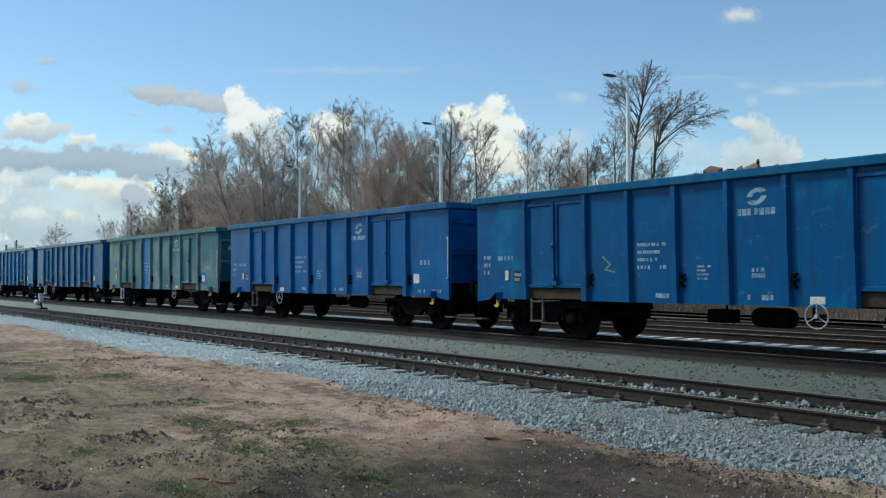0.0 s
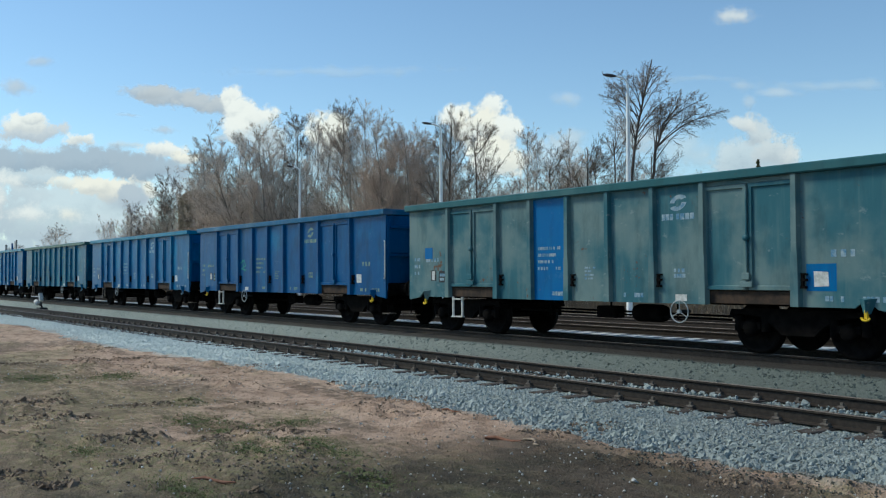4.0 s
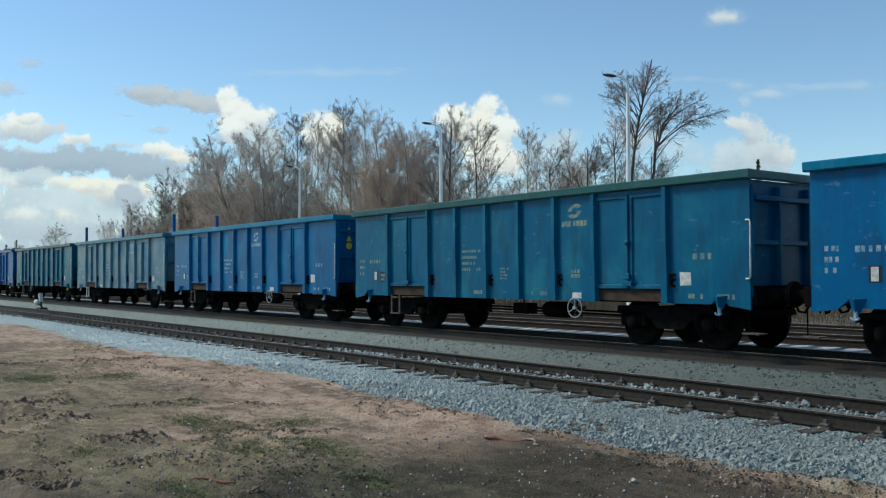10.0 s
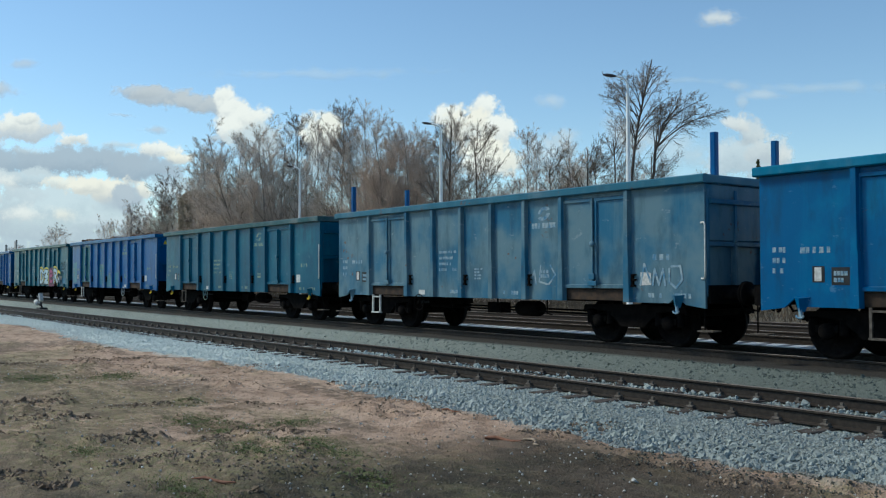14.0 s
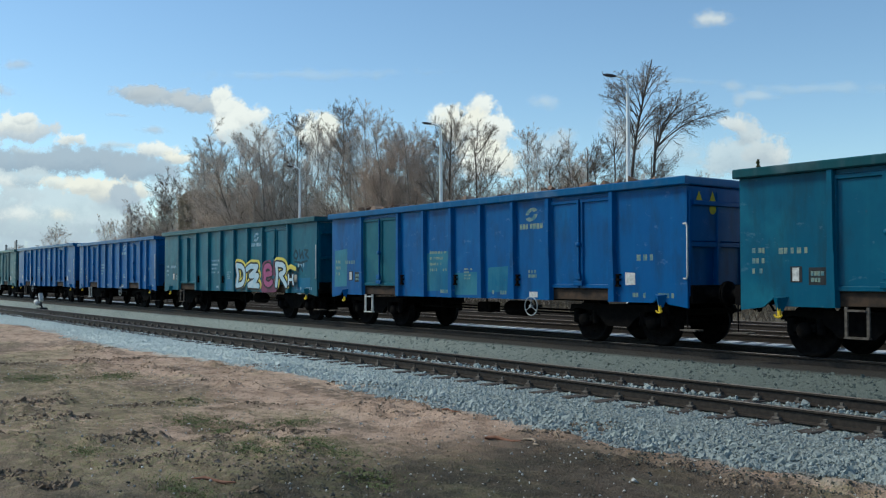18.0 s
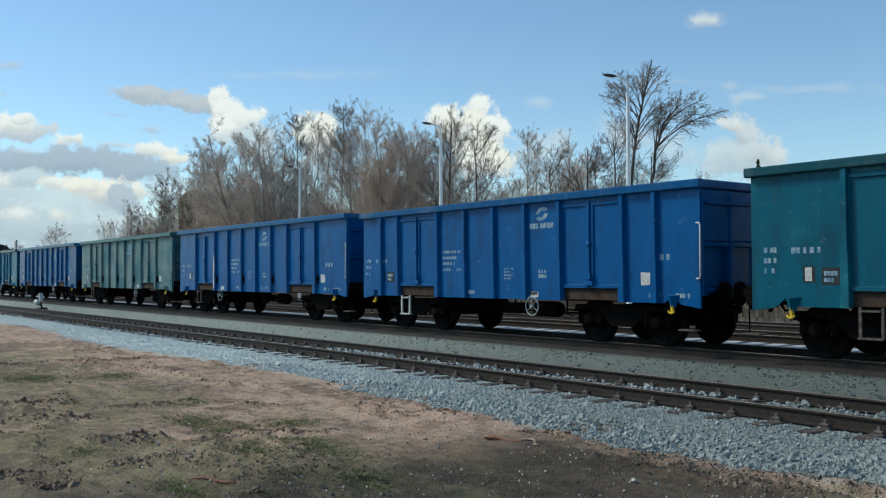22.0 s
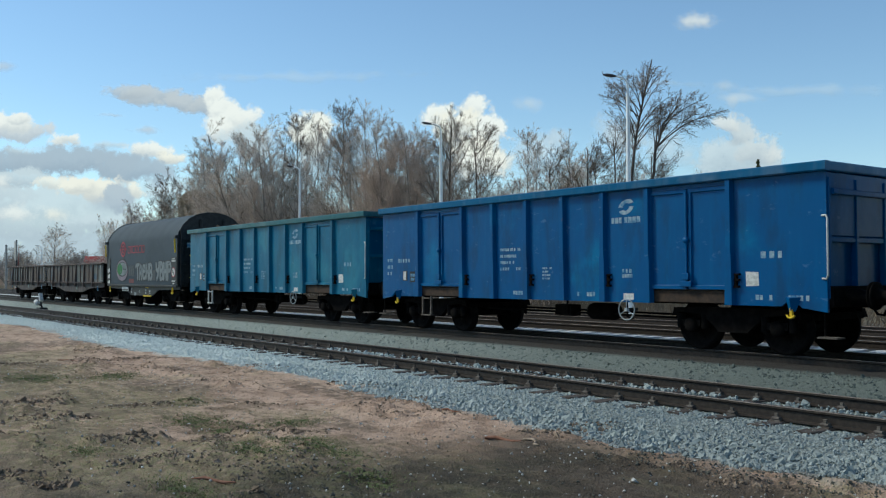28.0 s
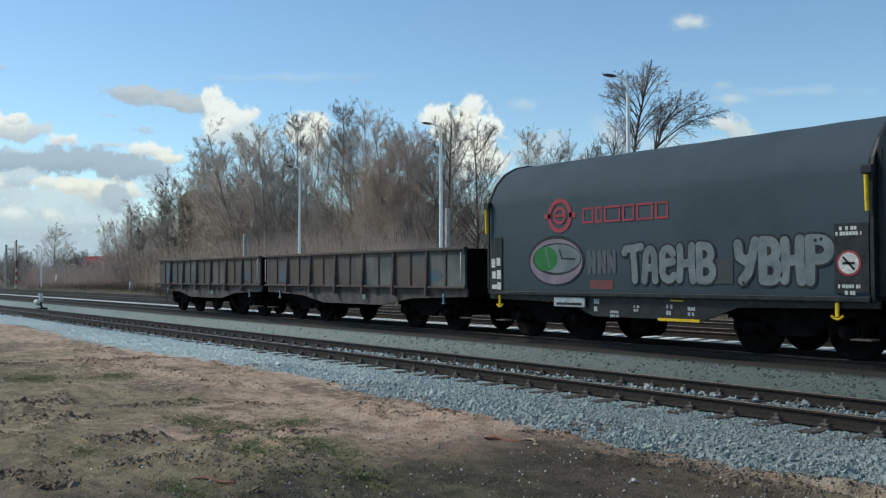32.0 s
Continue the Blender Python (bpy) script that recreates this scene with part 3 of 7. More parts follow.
def gondola(label, mats, span=6.35, ribs=(4.7, 2.87, 1.72, 0.57), door=(2.87, 4.7), top=3.2, hx=7.02, pivot=4.5, step="white", wheel_at=-2.2, wheel_mat=None, marks=M_MARK, yellow=True, leaf=None, odd=None, lattice=False, signs=(), badge_at=2.3):
    """An open bogie goods wagon. odd: panels of another paint, as {panel number: material}."""
    car = tagged(new("gondola_wagon"), label, "goods wagon", "wagons of the goods train")
    wheels = []
    body, rim = mats["body"], mats["rim"]
    leaf = leaf or body
    zr, zf = top - 0.16, 1.2
    xs = sorted([s * r for r in ribs for s in (-1, 1) if r > 0] + ([0.0] if 0.0 in ribs else []))
    # wall panels between the ribs
    lead = 0.11 if abs(ribs[0] - 4.7) < 0.01 else 0.0
    tail = lead * 0.3 - (0.13 if lead else 0.0)
    edges = [-span + 0.04 + tail] + xs + [span + lead + 0.04]
    for s in (-1, 1):
        yo, yi = s * HALF_W, s * (HALF_W - 0.05)
        for i, (a, b) in enumerate(zip(edges[:-1], edges[1:])):
            if abs(abs(a) - door[0]) < 1e-3 and abs(abs(b) - door[1]) < 1e-3 or abs(abs(b) - door[0]) < 1e-3 and abs(abs(a) - door[1]) < 1e-3:
                w = (b - a) / 2
                key = round(w, 3)
                for k in (0, 1):
                    d = put("door", cached(("door_leaf", key, s, top), lambda: door_leaf(w, 1.12, zr - 0.08, s)), leaf if s < 0 and a < 0 else body, car, m=pose(a + k * w, 0, 0))
                put("door_header", cached(("door_header", key, s, top), lambda: Builder().box(0, 2 * w, min(yo, yi), max(yo, yi), zr - 0.08, zr)), body, car, m=pose(a, 0, 0))
                put("door_sill", cached(("door_sill", key, s), lambda: Builder().box(0, 2 * w, min(yo, yi) if s > 0 else yo + 0.03, max(yo, yi) if s < 0 else yo - 0.03, 0.88, 1.1, 0.01)), M_RUST_SILL, car, "rust-brown sill under the doors", pose(a, 0, 0))
                put("door_latch", cached(("door_latch", s), lambda: door_latch(s)), body, car, m=pose((a + b) / 2, 0, 0))
                continue
            end = i in (0, len(edges) - 2)
            if end:
                # the end panels reach lower at the corner, with a notch at the lashing hook
                q = 1 if a > 0 else -1
                far, nearx = (b, a) if q > 0 else (a, b)
                poly = [(nearx, zr), (nearx, 0.86), (far - q * 0.82, 0.86), (far - q * 0.64, 1.0), (far - q * 0.44, 0.84), (far, 0.78), (far, zr)]
                me = cached(("end_panel", round(a, 3), s, top), lambda: Builder().prism(poly, min(yo, yi), max(yo, yi)))
            else:
                me = cached(("wall_panel", round(b - a, 3), s, top), lambda: Builder().box(-(b - a) / 2, (b - a) / 2, min(yo, yi), max(yo, yi), 0.86, zr))
            pm = (odd or {}).get(i, body) if s < 0 else body
            put("wall_panel", me, pm, car, m=None if end else pose((a + b) / 2, 0, 0))
        for x in xs:
            put("rib", cached(("rib", s, top), lambda: hat_rib(0.86, zr, s)), body, car, m=pose(x, 0, 0))
    # top rim
    rb = Builder()
    for s in (-1, 1):
        y = s * (HALF_W + 0.045)
        rb.box(-span - 0.02 + tail, span + 0.1 + lead, y - 0.075, y + 0.075, zr, top, 0.02)
        x = s * (span - 0.01) + (lead + 0.04 if s > 0 else 0.04 + tail)
        rb.box(x - 0.07, x + 0.07, -HALF_W + 0.03, HALF_W - 0.03, zr + 0.002, top - 0.002, 0.02)
    put("top_rim", rb, rim, car)
    # end walls with posts and cross bars
    for s in (-1, 1):
        x = s * (span - 0.12) + (lead + 0.04 if s > 0 else 0.04 + tail)
        put("end_wall", Builder().box(x - 0.03, x + 0.03, -HALF_W + 0.05, HALF_W - 0.05, 1.0, zr), body, car)
        if not lattice:
            put("end_plate", Builder().box(min(x + s * 0.03, x + s * 0.115), max(x + s * 0.03, x + s * 0.115), -HALF_W + 0.05, HALF_W - 0.05, 2.0, zr, 0.02), body, car)
        fb = Builder()
        for y in (-1.27, -0.45, 0.45, 1.27):
            fb.box(min(x + s * 0.03, x + s * 0.14), max(x + s * 0.03, x + s * 0.14), y - 0.04, y + 0.04, 1.0, zr - 0.1, 0.012)
        for z, d in ((1.95, 0.12), (2.72, 0.18), (1.1, 0.12)):
            fb.box(min(x + s * 0.03, x + s * d), max(x + s * 0.03, x + s * d), -1.23, 1.23, z - 0.045, z + 0.045, 0.012)
        put("end_frame", fb, body, car)
    put("floor", Builder().box(-span + 0.15, span - 0.15, -1.3, 1.3, 1.1, zf), M_RUST_SILL, car)
    # underframe
    ub = Builder()
    for y in (-1.0, -0.25, 0.25, 1.0):
        ub.box(-hx + 0.6, hx - 0.6, y - 0.06, y + 0.06, 0.92 if abs(y) > 0.5 else 0.82, 1.09)
    for x in (-2.3, -0.8, 0.8, 2.3):
        ub.box(x - 0.05, x + 0.05, -1.25, 1.25, 0.9, 1.05)
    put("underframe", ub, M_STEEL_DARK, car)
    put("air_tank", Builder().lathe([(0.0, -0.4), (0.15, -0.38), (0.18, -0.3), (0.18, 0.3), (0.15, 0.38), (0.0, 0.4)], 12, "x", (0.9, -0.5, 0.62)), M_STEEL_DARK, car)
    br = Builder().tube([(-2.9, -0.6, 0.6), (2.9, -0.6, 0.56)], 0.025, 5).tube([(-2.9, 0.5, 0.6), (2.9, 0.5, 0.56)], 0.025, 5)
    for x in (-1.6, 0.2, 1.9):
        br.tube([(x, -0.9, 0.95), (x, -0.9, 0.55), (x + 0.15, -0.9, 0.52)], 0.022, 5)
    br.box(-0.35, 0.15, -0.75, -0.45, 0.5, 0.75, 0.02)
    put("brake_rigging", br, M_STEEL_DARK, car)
    add_ends(car, hx, body)
    for x in (-pivot, pivot):
        add_bogie(car, x, wheels)
    # fittings
    sm = {"white": M_WHITE, "dull": M_RUST_CLIP}[step]
    sx = -door[1] + 0.42
    put("step_ladder", cached("step_ladder", lambda: Builder().box(-0.2, -0.155, -0.02, 0.02, 0.42, 0.88).box(0.155, 0.2, -0.02, 0.02, 0.42, 0.88).box(-0.2, 0.2, -0.05, 0.05, 0.39, 0.42).box(-0.155, 0.155, -0.05, 0.05, 0.81, 0.84)), sm, car, "white step frame below the doors" if step == "white" else "", pose(sx, -1.42, 0))
    if wheel_at is not None:
        wm = wheel_mat or M_WHEEL_GREY
        w = put("handwheel", cached("handwheel", lambda: handwheel(0.2)), wm, car, "brake handwheel below the wall", pose(wheel_at, -1.48, 0.72))
        put("wheel_bracket", cached("wheel_bracket", lambda: Builder().box(-0.03, 0.03, 0.02, 0.3, -0.03, 0.03)), M_BLACK, w)
        mark(car, "wheel_plate", cached("wheel_plate", lambda: Builder().box(-0.13, 0.13, -0.004, 0, -0.06, 0.06)), M_WHITE, wheel_at - 0.05, 0.97, -HALF_W)
    for x in (-span + 0.7, span + lead - 0.58):
        hk = Builder().box(-0.03, 0.03, -0.03, 0.02, 0.7, 0.84, 0.01).tube([(-0.07, -0.03, 0.72), (-0.05, -0.04, 0.69), (0, -0.04, 0.675), (0.05, -0.04, 0.69), (0.07, -0.03, 0.72)], 0.018, 6)
        put("lashing_hook", cached("lashing_hook", lambda: hk), M_YELLOW if yellow else M_MARK, car, "yellow lashing hook" if yellow else "", pose(x, -HALF_W - 0.02, 0))
        put("hook_gusset", cached("hook_gusset", lambda: Builder().add([(-0.13, 0.02, 1.02), (0.17, 0.02, 1.02), (0.02, -0.1, 1.0), (-0.06, 0.02, 0.78), (0.06, 0.02, 0.78), (0.0, -0.03, 0.78)], [(0, 1, 2), (0, 2, 5, 3), (2, 1, 4, 5), (3, 5, 4), (0, 3, 4, 1)])), body, car, m=pose(x, -HALF_W - 0.02, 0))
    hr = cached("handrail", lambda: Builder().tube([(-0.1, 0.0, 2.33), (0.0, -0.05, 2.33), (0.03, -0.06, 2.28), (0.03, -0.06, 1.37), (0.0, -0.05, 1.32), (-0.1, 0.0, 1.32)], 0.017, 6))
    put("handrail", hr, M_WHITE, car, "white vertical handrail", pose(span + lead + 0.06, -HALF_W + 0.0, 0))
    y = -HALF_W
    dark = cached("tag_board", lambda: Builder().box(-0.08, 0.13, -0.005, 0, -0.13, 0.13))
    tx = -span + 0.98
    mark(car, "tag_board", dark, M_BLACK, tx, 1.39, y, "small black tag board")
    mark(car, "paper_tag", cached("paper_tag", lambda: Builder().box(-0.06, 0.06, -0.009, -0.0052, -0.11, 0.11)), M_WHITE, tx + 0.02, 1.39, y, "white paper tag")
    mark(car, "sign_board", cached("sign_board", lambda: Builder().box(-0.17, 0.17, -0.005, 0, -0.14, 0.14)), M_BLACK, tx + 0.42, 1.36, y)
    mark(car, "lettering", cached("sign_bars", lambda: bars(0.26, 0.18, 2)), marks, tx + 0.42, 1.35, y - 0.006)
    mark(car, "white_square", cached("white_square", lambda: Builder().prism([(-0.12, -0.13), (0.13, -0.12), (0.12, 0.11), (-0.13, 0.12)], -0.005, 0)), M_WHITE, span - 1.22, 1.32, y, "white painted square")
    mark(car, "lettering", cached("end_bars", lambda: bars(0.4, 0.12, 1)), marks, span - 0.85, 1.72, y)
    mark(car, "lettering", cached("left_bars", lambda: bars(0.52, 0.1, 1)), marks, -span + 0.95, 1.78, y)
    mark(car, "lettering", cached("left_stack", lambda: bars(0.24, 0.44, 3, 0.9)), marks, -span + 0.3, 1.62, y)
    mark(car, "lettering", cached("number_bars", lambda: bars(0.7, 0.5, 4, 1.1)), marks, -1.15 if 0.57 in ribs else -1.63, 1.75, y, "faded lettering in rows")
    bx = (badge_at if 0.57 in ribs else 1.6)
    mark(car, "badge", cached("badge", roundel), marks, bx, 2.72, y, "pale round operator's badge")
    mark(car, "lettering", cached("name_bars", lambda: bars(0.76, 0.12, 1)), marks, bx, 2.46, y)
    mark(car, "lettering", cached("data_panel", lambda: bars(0.3, 0.26, 4, 0.8)), marks, 0.05 if 0.57 in ribs else 0.5, 1.43, y)
    mark(car, "lettering", cached("small_panel", lambda: bars(0.26, 0.17, 2, 0.3)), marks, bx + 0.02, 1.42, y)
    for x in (-0.9, 1.2, span - 1.0, span - 0.35):
        mark(car, "lettering", cached(("foot_bars", round(x, 1)), lambda: bars(0.4 + 0.1 * math.sin(x), 0.09, 1)), marks, x, 1.0, y)
    if abs(ribs[0] - 4.7) < 0.01:
        for x in (1.86, -0.42, -2.72, 4.84):
            put("corner_stiffener", cached("corner_stiffener", lambda: placed_boxes([(-0.06, 0.04, -0.06, 0, -0.02, 0.02), (-0.06, 0.03, -0.07, 0, -0.14, -0.1), (-0.06, 0.04, -0.06, 0, 0.08, 0.11), (-0.06, -0.02, -0.05, 0, -0.1, 0.08)])), M_STEEL_DARK, car, m=pose(x + 0.02, y, 1.3))
    if signs:
        xe = span + lead + 0.04 - 0.12 + 0.12
        for sy, sz, kind in signs:
            poly = [(sy - 0.09, sz - 0.08), (sy + 0.09, sz - 0.08), (sy, sz + 0.1)] if kind else [(sy + 0.1 * math.cos(q), sz + 0.1 * math.sin(q)) for q in np.linspace(0, 2 * math.pi, 12, endpoint=False)]
            put("warning_sign", Builder().prism(poly, xe, xe + 0.004, "x"), M_YELLOW if kind < 2 else M_WHITE, car, "small warning sign on the end wall")
    return car, wheels


def covered_wagon():
    """Short bogie wagon under a grey tarpaulin hood, with painted scrawls on its side."""
    car = tagged(new("hooded_wagon"), "dark grey tarpaulin-hooded steel wagon with silver graffiti", "goods wagon", "wagons of the goods train")
    wheels = []
    hx, hl = 4.83, 4.5
    prof = [(-1.42, 0.98), (-1.45, 1.1), (-1.45, 2.95), (-1.4, 3.15), (-1.22, 3.45), (-0.95, 3.72), (-0.6, 3.9), (-0.2, 3.98)]
    prof = prof + [(-y, z) for y, z in reversed(prof)]
    n = 44
    pts, fs = [], []
    k = len(prof)
    for i in range(n + 1):
        x = -hl + 2 * hl * i / n
        # bows under the cloth show as slight swells
        w = 0.004 * math.cos(2 * math.pi * i / 5.5)
        pts += [(x, y * (1 + w * (0.4 if abs(y) > 1.38 else 1.0)) - 0.004 * math.sin(3.1 * x + 4 * z) * (1 if y < 0 else -1), z + (w * 0.8 if z > 3.3 else 0)) for y, z in prof]
    fs = [(i * k + j, i * k + j + 1, (i + 1) * k + j + 1, (i + 1) * k + j) for i in range(n) for j in range(k - 1)]
    put("tarpaulin", Builder().add(pts, fs, True), M_TARP, car, "dark grey tarpaulin hood")
    put("lower_rail", Builder().box(-hl, hl, -1.47, -1.4, 0.96, 1.04, 0.01).box(-hl, hl, 1.4, 1.47, 0.96, 1.04, 0.01), M_BLACK, car)
    for s in (-1, 1):
        x = s * (hl + 0.02)
        ep = [(y * 1.01, z + (0.03 if z > 3 else 0)) for y, z in prof]
        put("end_bulkhead", Builder().prism(ep, min(x, x + s * 0.06), max(x, x + s * 0.06), "x"), M_BLACK, car, "black arched end plate")
        fb = Builder()
        for y in (-1.3, -0.5, 0.5, 1.3):
            fb.box(min(x + s * 0.06, x + s * 0.16), max(x + s * 0.06, x + s * 0.16), y - 0.05, y + 0.05, 1.05, 3.3 if abs(y) > 1 else 3.7, 0.012)
        for z in (1.9, 2.9):
            fb.box(min(x + s * 0.06, x + s * 0.14), max(x + s * 0.06, x + s * 0.14), -1.3, 1.3, z - 0.05, z + 0.05, 0.012)
        put("end_frame", fb, M_BLACK, car)
        put("latch_bracket", Builder().box(x - 0.08, x + 0.08, -1.56, -1.4, 2.92, 3.05, 0.01), M_BLACK, car)
        put("latch_lever", Builder().tube([(x, -1.53, 2.35), (x, -1.55, 2.9)], 0.035, 6), M_YELLOW, car, "yellow locking lever")
        for y in (-0.95, 0.1):
            put("grab_rail", Builder().tube([(x + s * 0.08, y, 2.25), (x + s * 0.2, y, 2.25), (x + s * 0.2, y, 1.35), (x + s * 0.08, y, 1.35)], 0.022, 6), M_YELLOW, car, "yellow grab rail")
        for y, z in ((-0.35, 3.25), (-0.35, 2.55)):
            put("warning_sign", Builder().prism([(y - 0.1, z - 0.1), (y + 0.1, z - 0.1), (y, z + 0.12)], min(x + s * 0.165, x + s * 0.17), max(x + s * 0.165, x + s * 0.17), "x"), M_YELLOW, car, "small yellow warning triangle")
        put("notice_plate", Builder().box(min(x + s * 0.165, x + s * 0.17), max(x + s * 0.165, x + s * 0.17), -1.1, -0.7, 2.55, 2.75), M_MARK, car)
    sill = [(-hl - 0.1, 0.98), (-hl - 0.1, 0.86), (-2.1, 0.82), (-1.35, 0.56), (1.35, 0.56), (2.1, 0.82), (hl + 0.1, 0.86), (hl + 0.1, 0.98)]
    put("sole_bar", Builder().prism(sill, -1.36, -1.3).prism(sill, 1.3, 1.36), M_BLACK, car, "black trussed sole bar")
    put("floor", Builder().box(-hl, hl, -1.3, 1.3, 0.9, 1.06), M_STEEL_DARK, car)
    put("yellow_bar", Builder().box(0.35, 1.3, -1.4, -1.34, 0.53, 0.58), M_YELLOW, car, "yellow bar on the sole bar")
    put("yellow_bar", Builder().box(0.65, 0.95, -1.4, -1.34, 0.9, 0.925), M_YELLOW, car)
    put("ladder_plate", cached("q_plate", lambda: Builder().box(-0.45, 0.45, -0.03, 0, -0.1, 0.1, 0.01)), M_WHEEL_GREY, car, "grey slotted step plate", pose(-1.97, -1.4, 0.83))
    put("plate_slot", Builder().box(-0.37, 0.37, -0.035, -0.031, -0.06, -0.01), M_BLACK, car, m=pose(-1.97, -1.4, 0.83))
    for x, z, w, h in ((-1.25, 0.78, 0.14, 0.26), (-0.75, 0.62, 0.26, 0.13), (-0.2, 0.74, 0.14, 0.12), (1.1, 0.72, 0.16, 0.16), (0.6, 0.74, 0.14, 0.2)):
        mark(car, "lettering", bars(w, h, 2), M_WHEEL_GREY, x, z, -1.362)
    put("air_tank", Builder().lathe([(0.0, -0.35), (0.2, -0.33), (0.24, -0.25), (0.24, 0.25), (0.2, 0.33), (0.0, 0.35)], 14, "y", (-0.55, -0.6, 0.4)), M_STEEL_DARK, car)
    for x in (-hl + 0.3, hl - 0.55):
        hk = cached("q_hook", lambda: Builder().box(-0.03, 0.03, -0.02, 0.02, 0.72, 0.95, 0.01).tube([(-0.1, 0, 0.74), (-0.06, 0, 0.7), (0, 0, 0.68), (0.06, 0, 0.7), (0.1, 0, 0.74)], 0.022, 6))
        put("lashing_hook", hk, M_YELLOW, car, "yellow lashing hook", pose(x, -1.42, 0))
    add_ends(car, hx, M_BLACK)
    for x in (-3.0, 3.0):
        add_bogie(car, x, wheels)
    y = -1.457
    # end boards on the cloth
    put("data_board", Builder().box(-0.2, 0.2, -0.01, 0, -0.75, 0.45), M_BLACK, car, "black data board", pose(-hl + 0.24, y, 1.8))
    for i, (x, z, w, h) in enumerate(((-0.1, 0.12, 0.13, 0.2), (0.08, 0.15, 0.13, 0.18), (-0.08, -0.15, 0.12, 0.16), (0.09, -0.14, 0.14, 0.2), (-0.05, -0.42, 0.2, 0.1), (0.1, -0.4, 0.12, 0.16))):
        mark(car, "notice_label", Builder().box(-w / 2, w / 2, -0.004, 0, -h / 2, h / 2), M_WHITE, -hl + 0.24 + x, 1.55 + z, y - 0.012, "white notice label")
    put("sign_panel", Builder().box(-0.28, 0.28, -0.01, 0, -0.54, 0.54), M_BLACK, car, "black sign panel", pose(4.22, y, 1.64))
    ring = Builder().lathe([(0.2, -0.004), (0.2, 0.0)], 24)
    mark(car, "no_entry_sign", ring, M_RED, 4.18, 1.56, y - 0.012, "round red-rimmed prohibition sign")
    mark(car, "sign_face", Builder().lathe([(0.165, -0.004), (0.165, 0.0)], 24), M_WHITE, 4.18, 1.56, y - 0.0165)
    mark(car, "sign_mark", Builder().prism([(-0.11, 0.09), (-0.08, 0.11), (0.11, -0.09), (0.08, -0.11)], -0.004, 0).box(-0.1, 0.1, -0.004, 0, -0.02, 0.02), M_BLACK, 4.18, 1.56, y - 0.021)
    for z, w in ((2.1, 0.3), (2.02, 0.42), (1.2, 0.36), (1.1, 0.24)):
        mark(car, "lettering", bars(w, 0.06, 1), M_WHITE, 4.18, z, y - 0.012)
    # red badge and word, as plain shapes
    bx, bz = -2.2, 2.64
    bd = Builder()
    for r0, r1 in ((0.36, 0.27), (0.19, 0.12)):
        for q in (0, math.pi):
            a = np.linspace(0, math.pi, 14)
            bd.prism([(r0 * math.cos(q + t), r0 * math.sin(q + t)) for t in a] + [(r1 * math.cos(q + t), r1 * math.sin(q + t)) for t in a[::-1]], -0.0012, 0)
    for q in (-1, 1):
        bd.box(min(q * 0.28, q * 0.47), max(q * 0.28, q * 0.47), -0.0012, 0, -0.05, 0.05)
    bd.box(-0.13, 0.13, -0.0012, 0, -0.03, 0.03)
    mark(car, "badge", bd, M_RED, bx, bz, y - 0.002, "faded red ring-shaped badge")
    x = 0.0
    for w in (0.3, 0.18, 0.42, 0.3, 0.4, 0.3):
        wd = Builder().box(x, x + w, -0.0012, 0, 0.11, 0.15).box(x, x + 0.04, -0.0012, 0, -0.17, 0.1).box(x + 0.04, x + w, -0.0012, 0, -0.17, -0.13).box(x + w - 0.04, x + w, -0.0012, 0, -0.12, 0.1)
        mark(car, "red_frame", wd, M_RED, bx + 0.67, bz - 0.03, y - 0.002, "faded red open bar beside the badge")
        x += w + 0.06
    # scrawls
    scrawl(car, y - 0.002)
    mark(car, "red_patch", Builder().box(-0.32, 0.32, -0.003, 0, -0.09, 0.09), M_RED_DULL, -1.02, 1.2, y, "dull red worn patch")
    mark(car, "grey_patch", Builder().box(-0.22, 0.22, -0.003, 0, -0.22, 0.22), M_TARP_DARK, 1.85, 1.45, y)
    return car, wheels


M_RED_DULL = mottled("dull_red", (0.16, 0.05, 0.05), (0.1, 0.05, 0.05), 6, 0.7, bump=0.0)
M_TARP_DARK = mottled("darker_patch", (0.05, 0.055, 0.06), (0.04, 0.046, 0.05), 3, 0.5, bump=0.0)
M_SILVER = mottled("silver_spray", (0.17, 0.19, 0.2), (0.105, 0.125, 0.135), 3, 0.5, bump=0.0)
M_SPRAY_BLACK = mottled("black_spray", (0.012, 0.014, 0.016), (0.03, 0.032, 0.034), 6, 0.6, bump=0.0)
M_SPRAY_GREEN = mottled("green_spray", (0.02, 0.12, 0.03), (0.03, 0.16, 0.045), 5, 0.6, bump=0.0)
M_SPRAY_MINT = mottled("pale_green_spray", (0.05, 0.3, 0.2), (0.03, 0.2, 0.2), 5, 0.6, bump=0.0)
M_SPRAY_PINK = mottled("pink_spray", (0.32, 0.08, 0.18), (0.24, 0.06, 0.14), 5, 0.6, bump=0.0)
M_SPRAY_LILAC = mottled("lilac_spray", (0.22, 0.17, 0.21), (0.15, 0.13, 0.16), 5, 0.6, bump=0.0)
M_SPRAY_PALE = mottled("pale_blue_spray", (0.42, 0.5, 0.55), (0.26, 0.42, 0.52), 4, 0.6, bump=0.0)
M_SPRAY_YELLOW = mottled("yellow_spray", (0.6, 0.5, 0.08), (0.45, 0.4, 0.1), 4, 0.6, bump=0.0)


LAYER = [0]


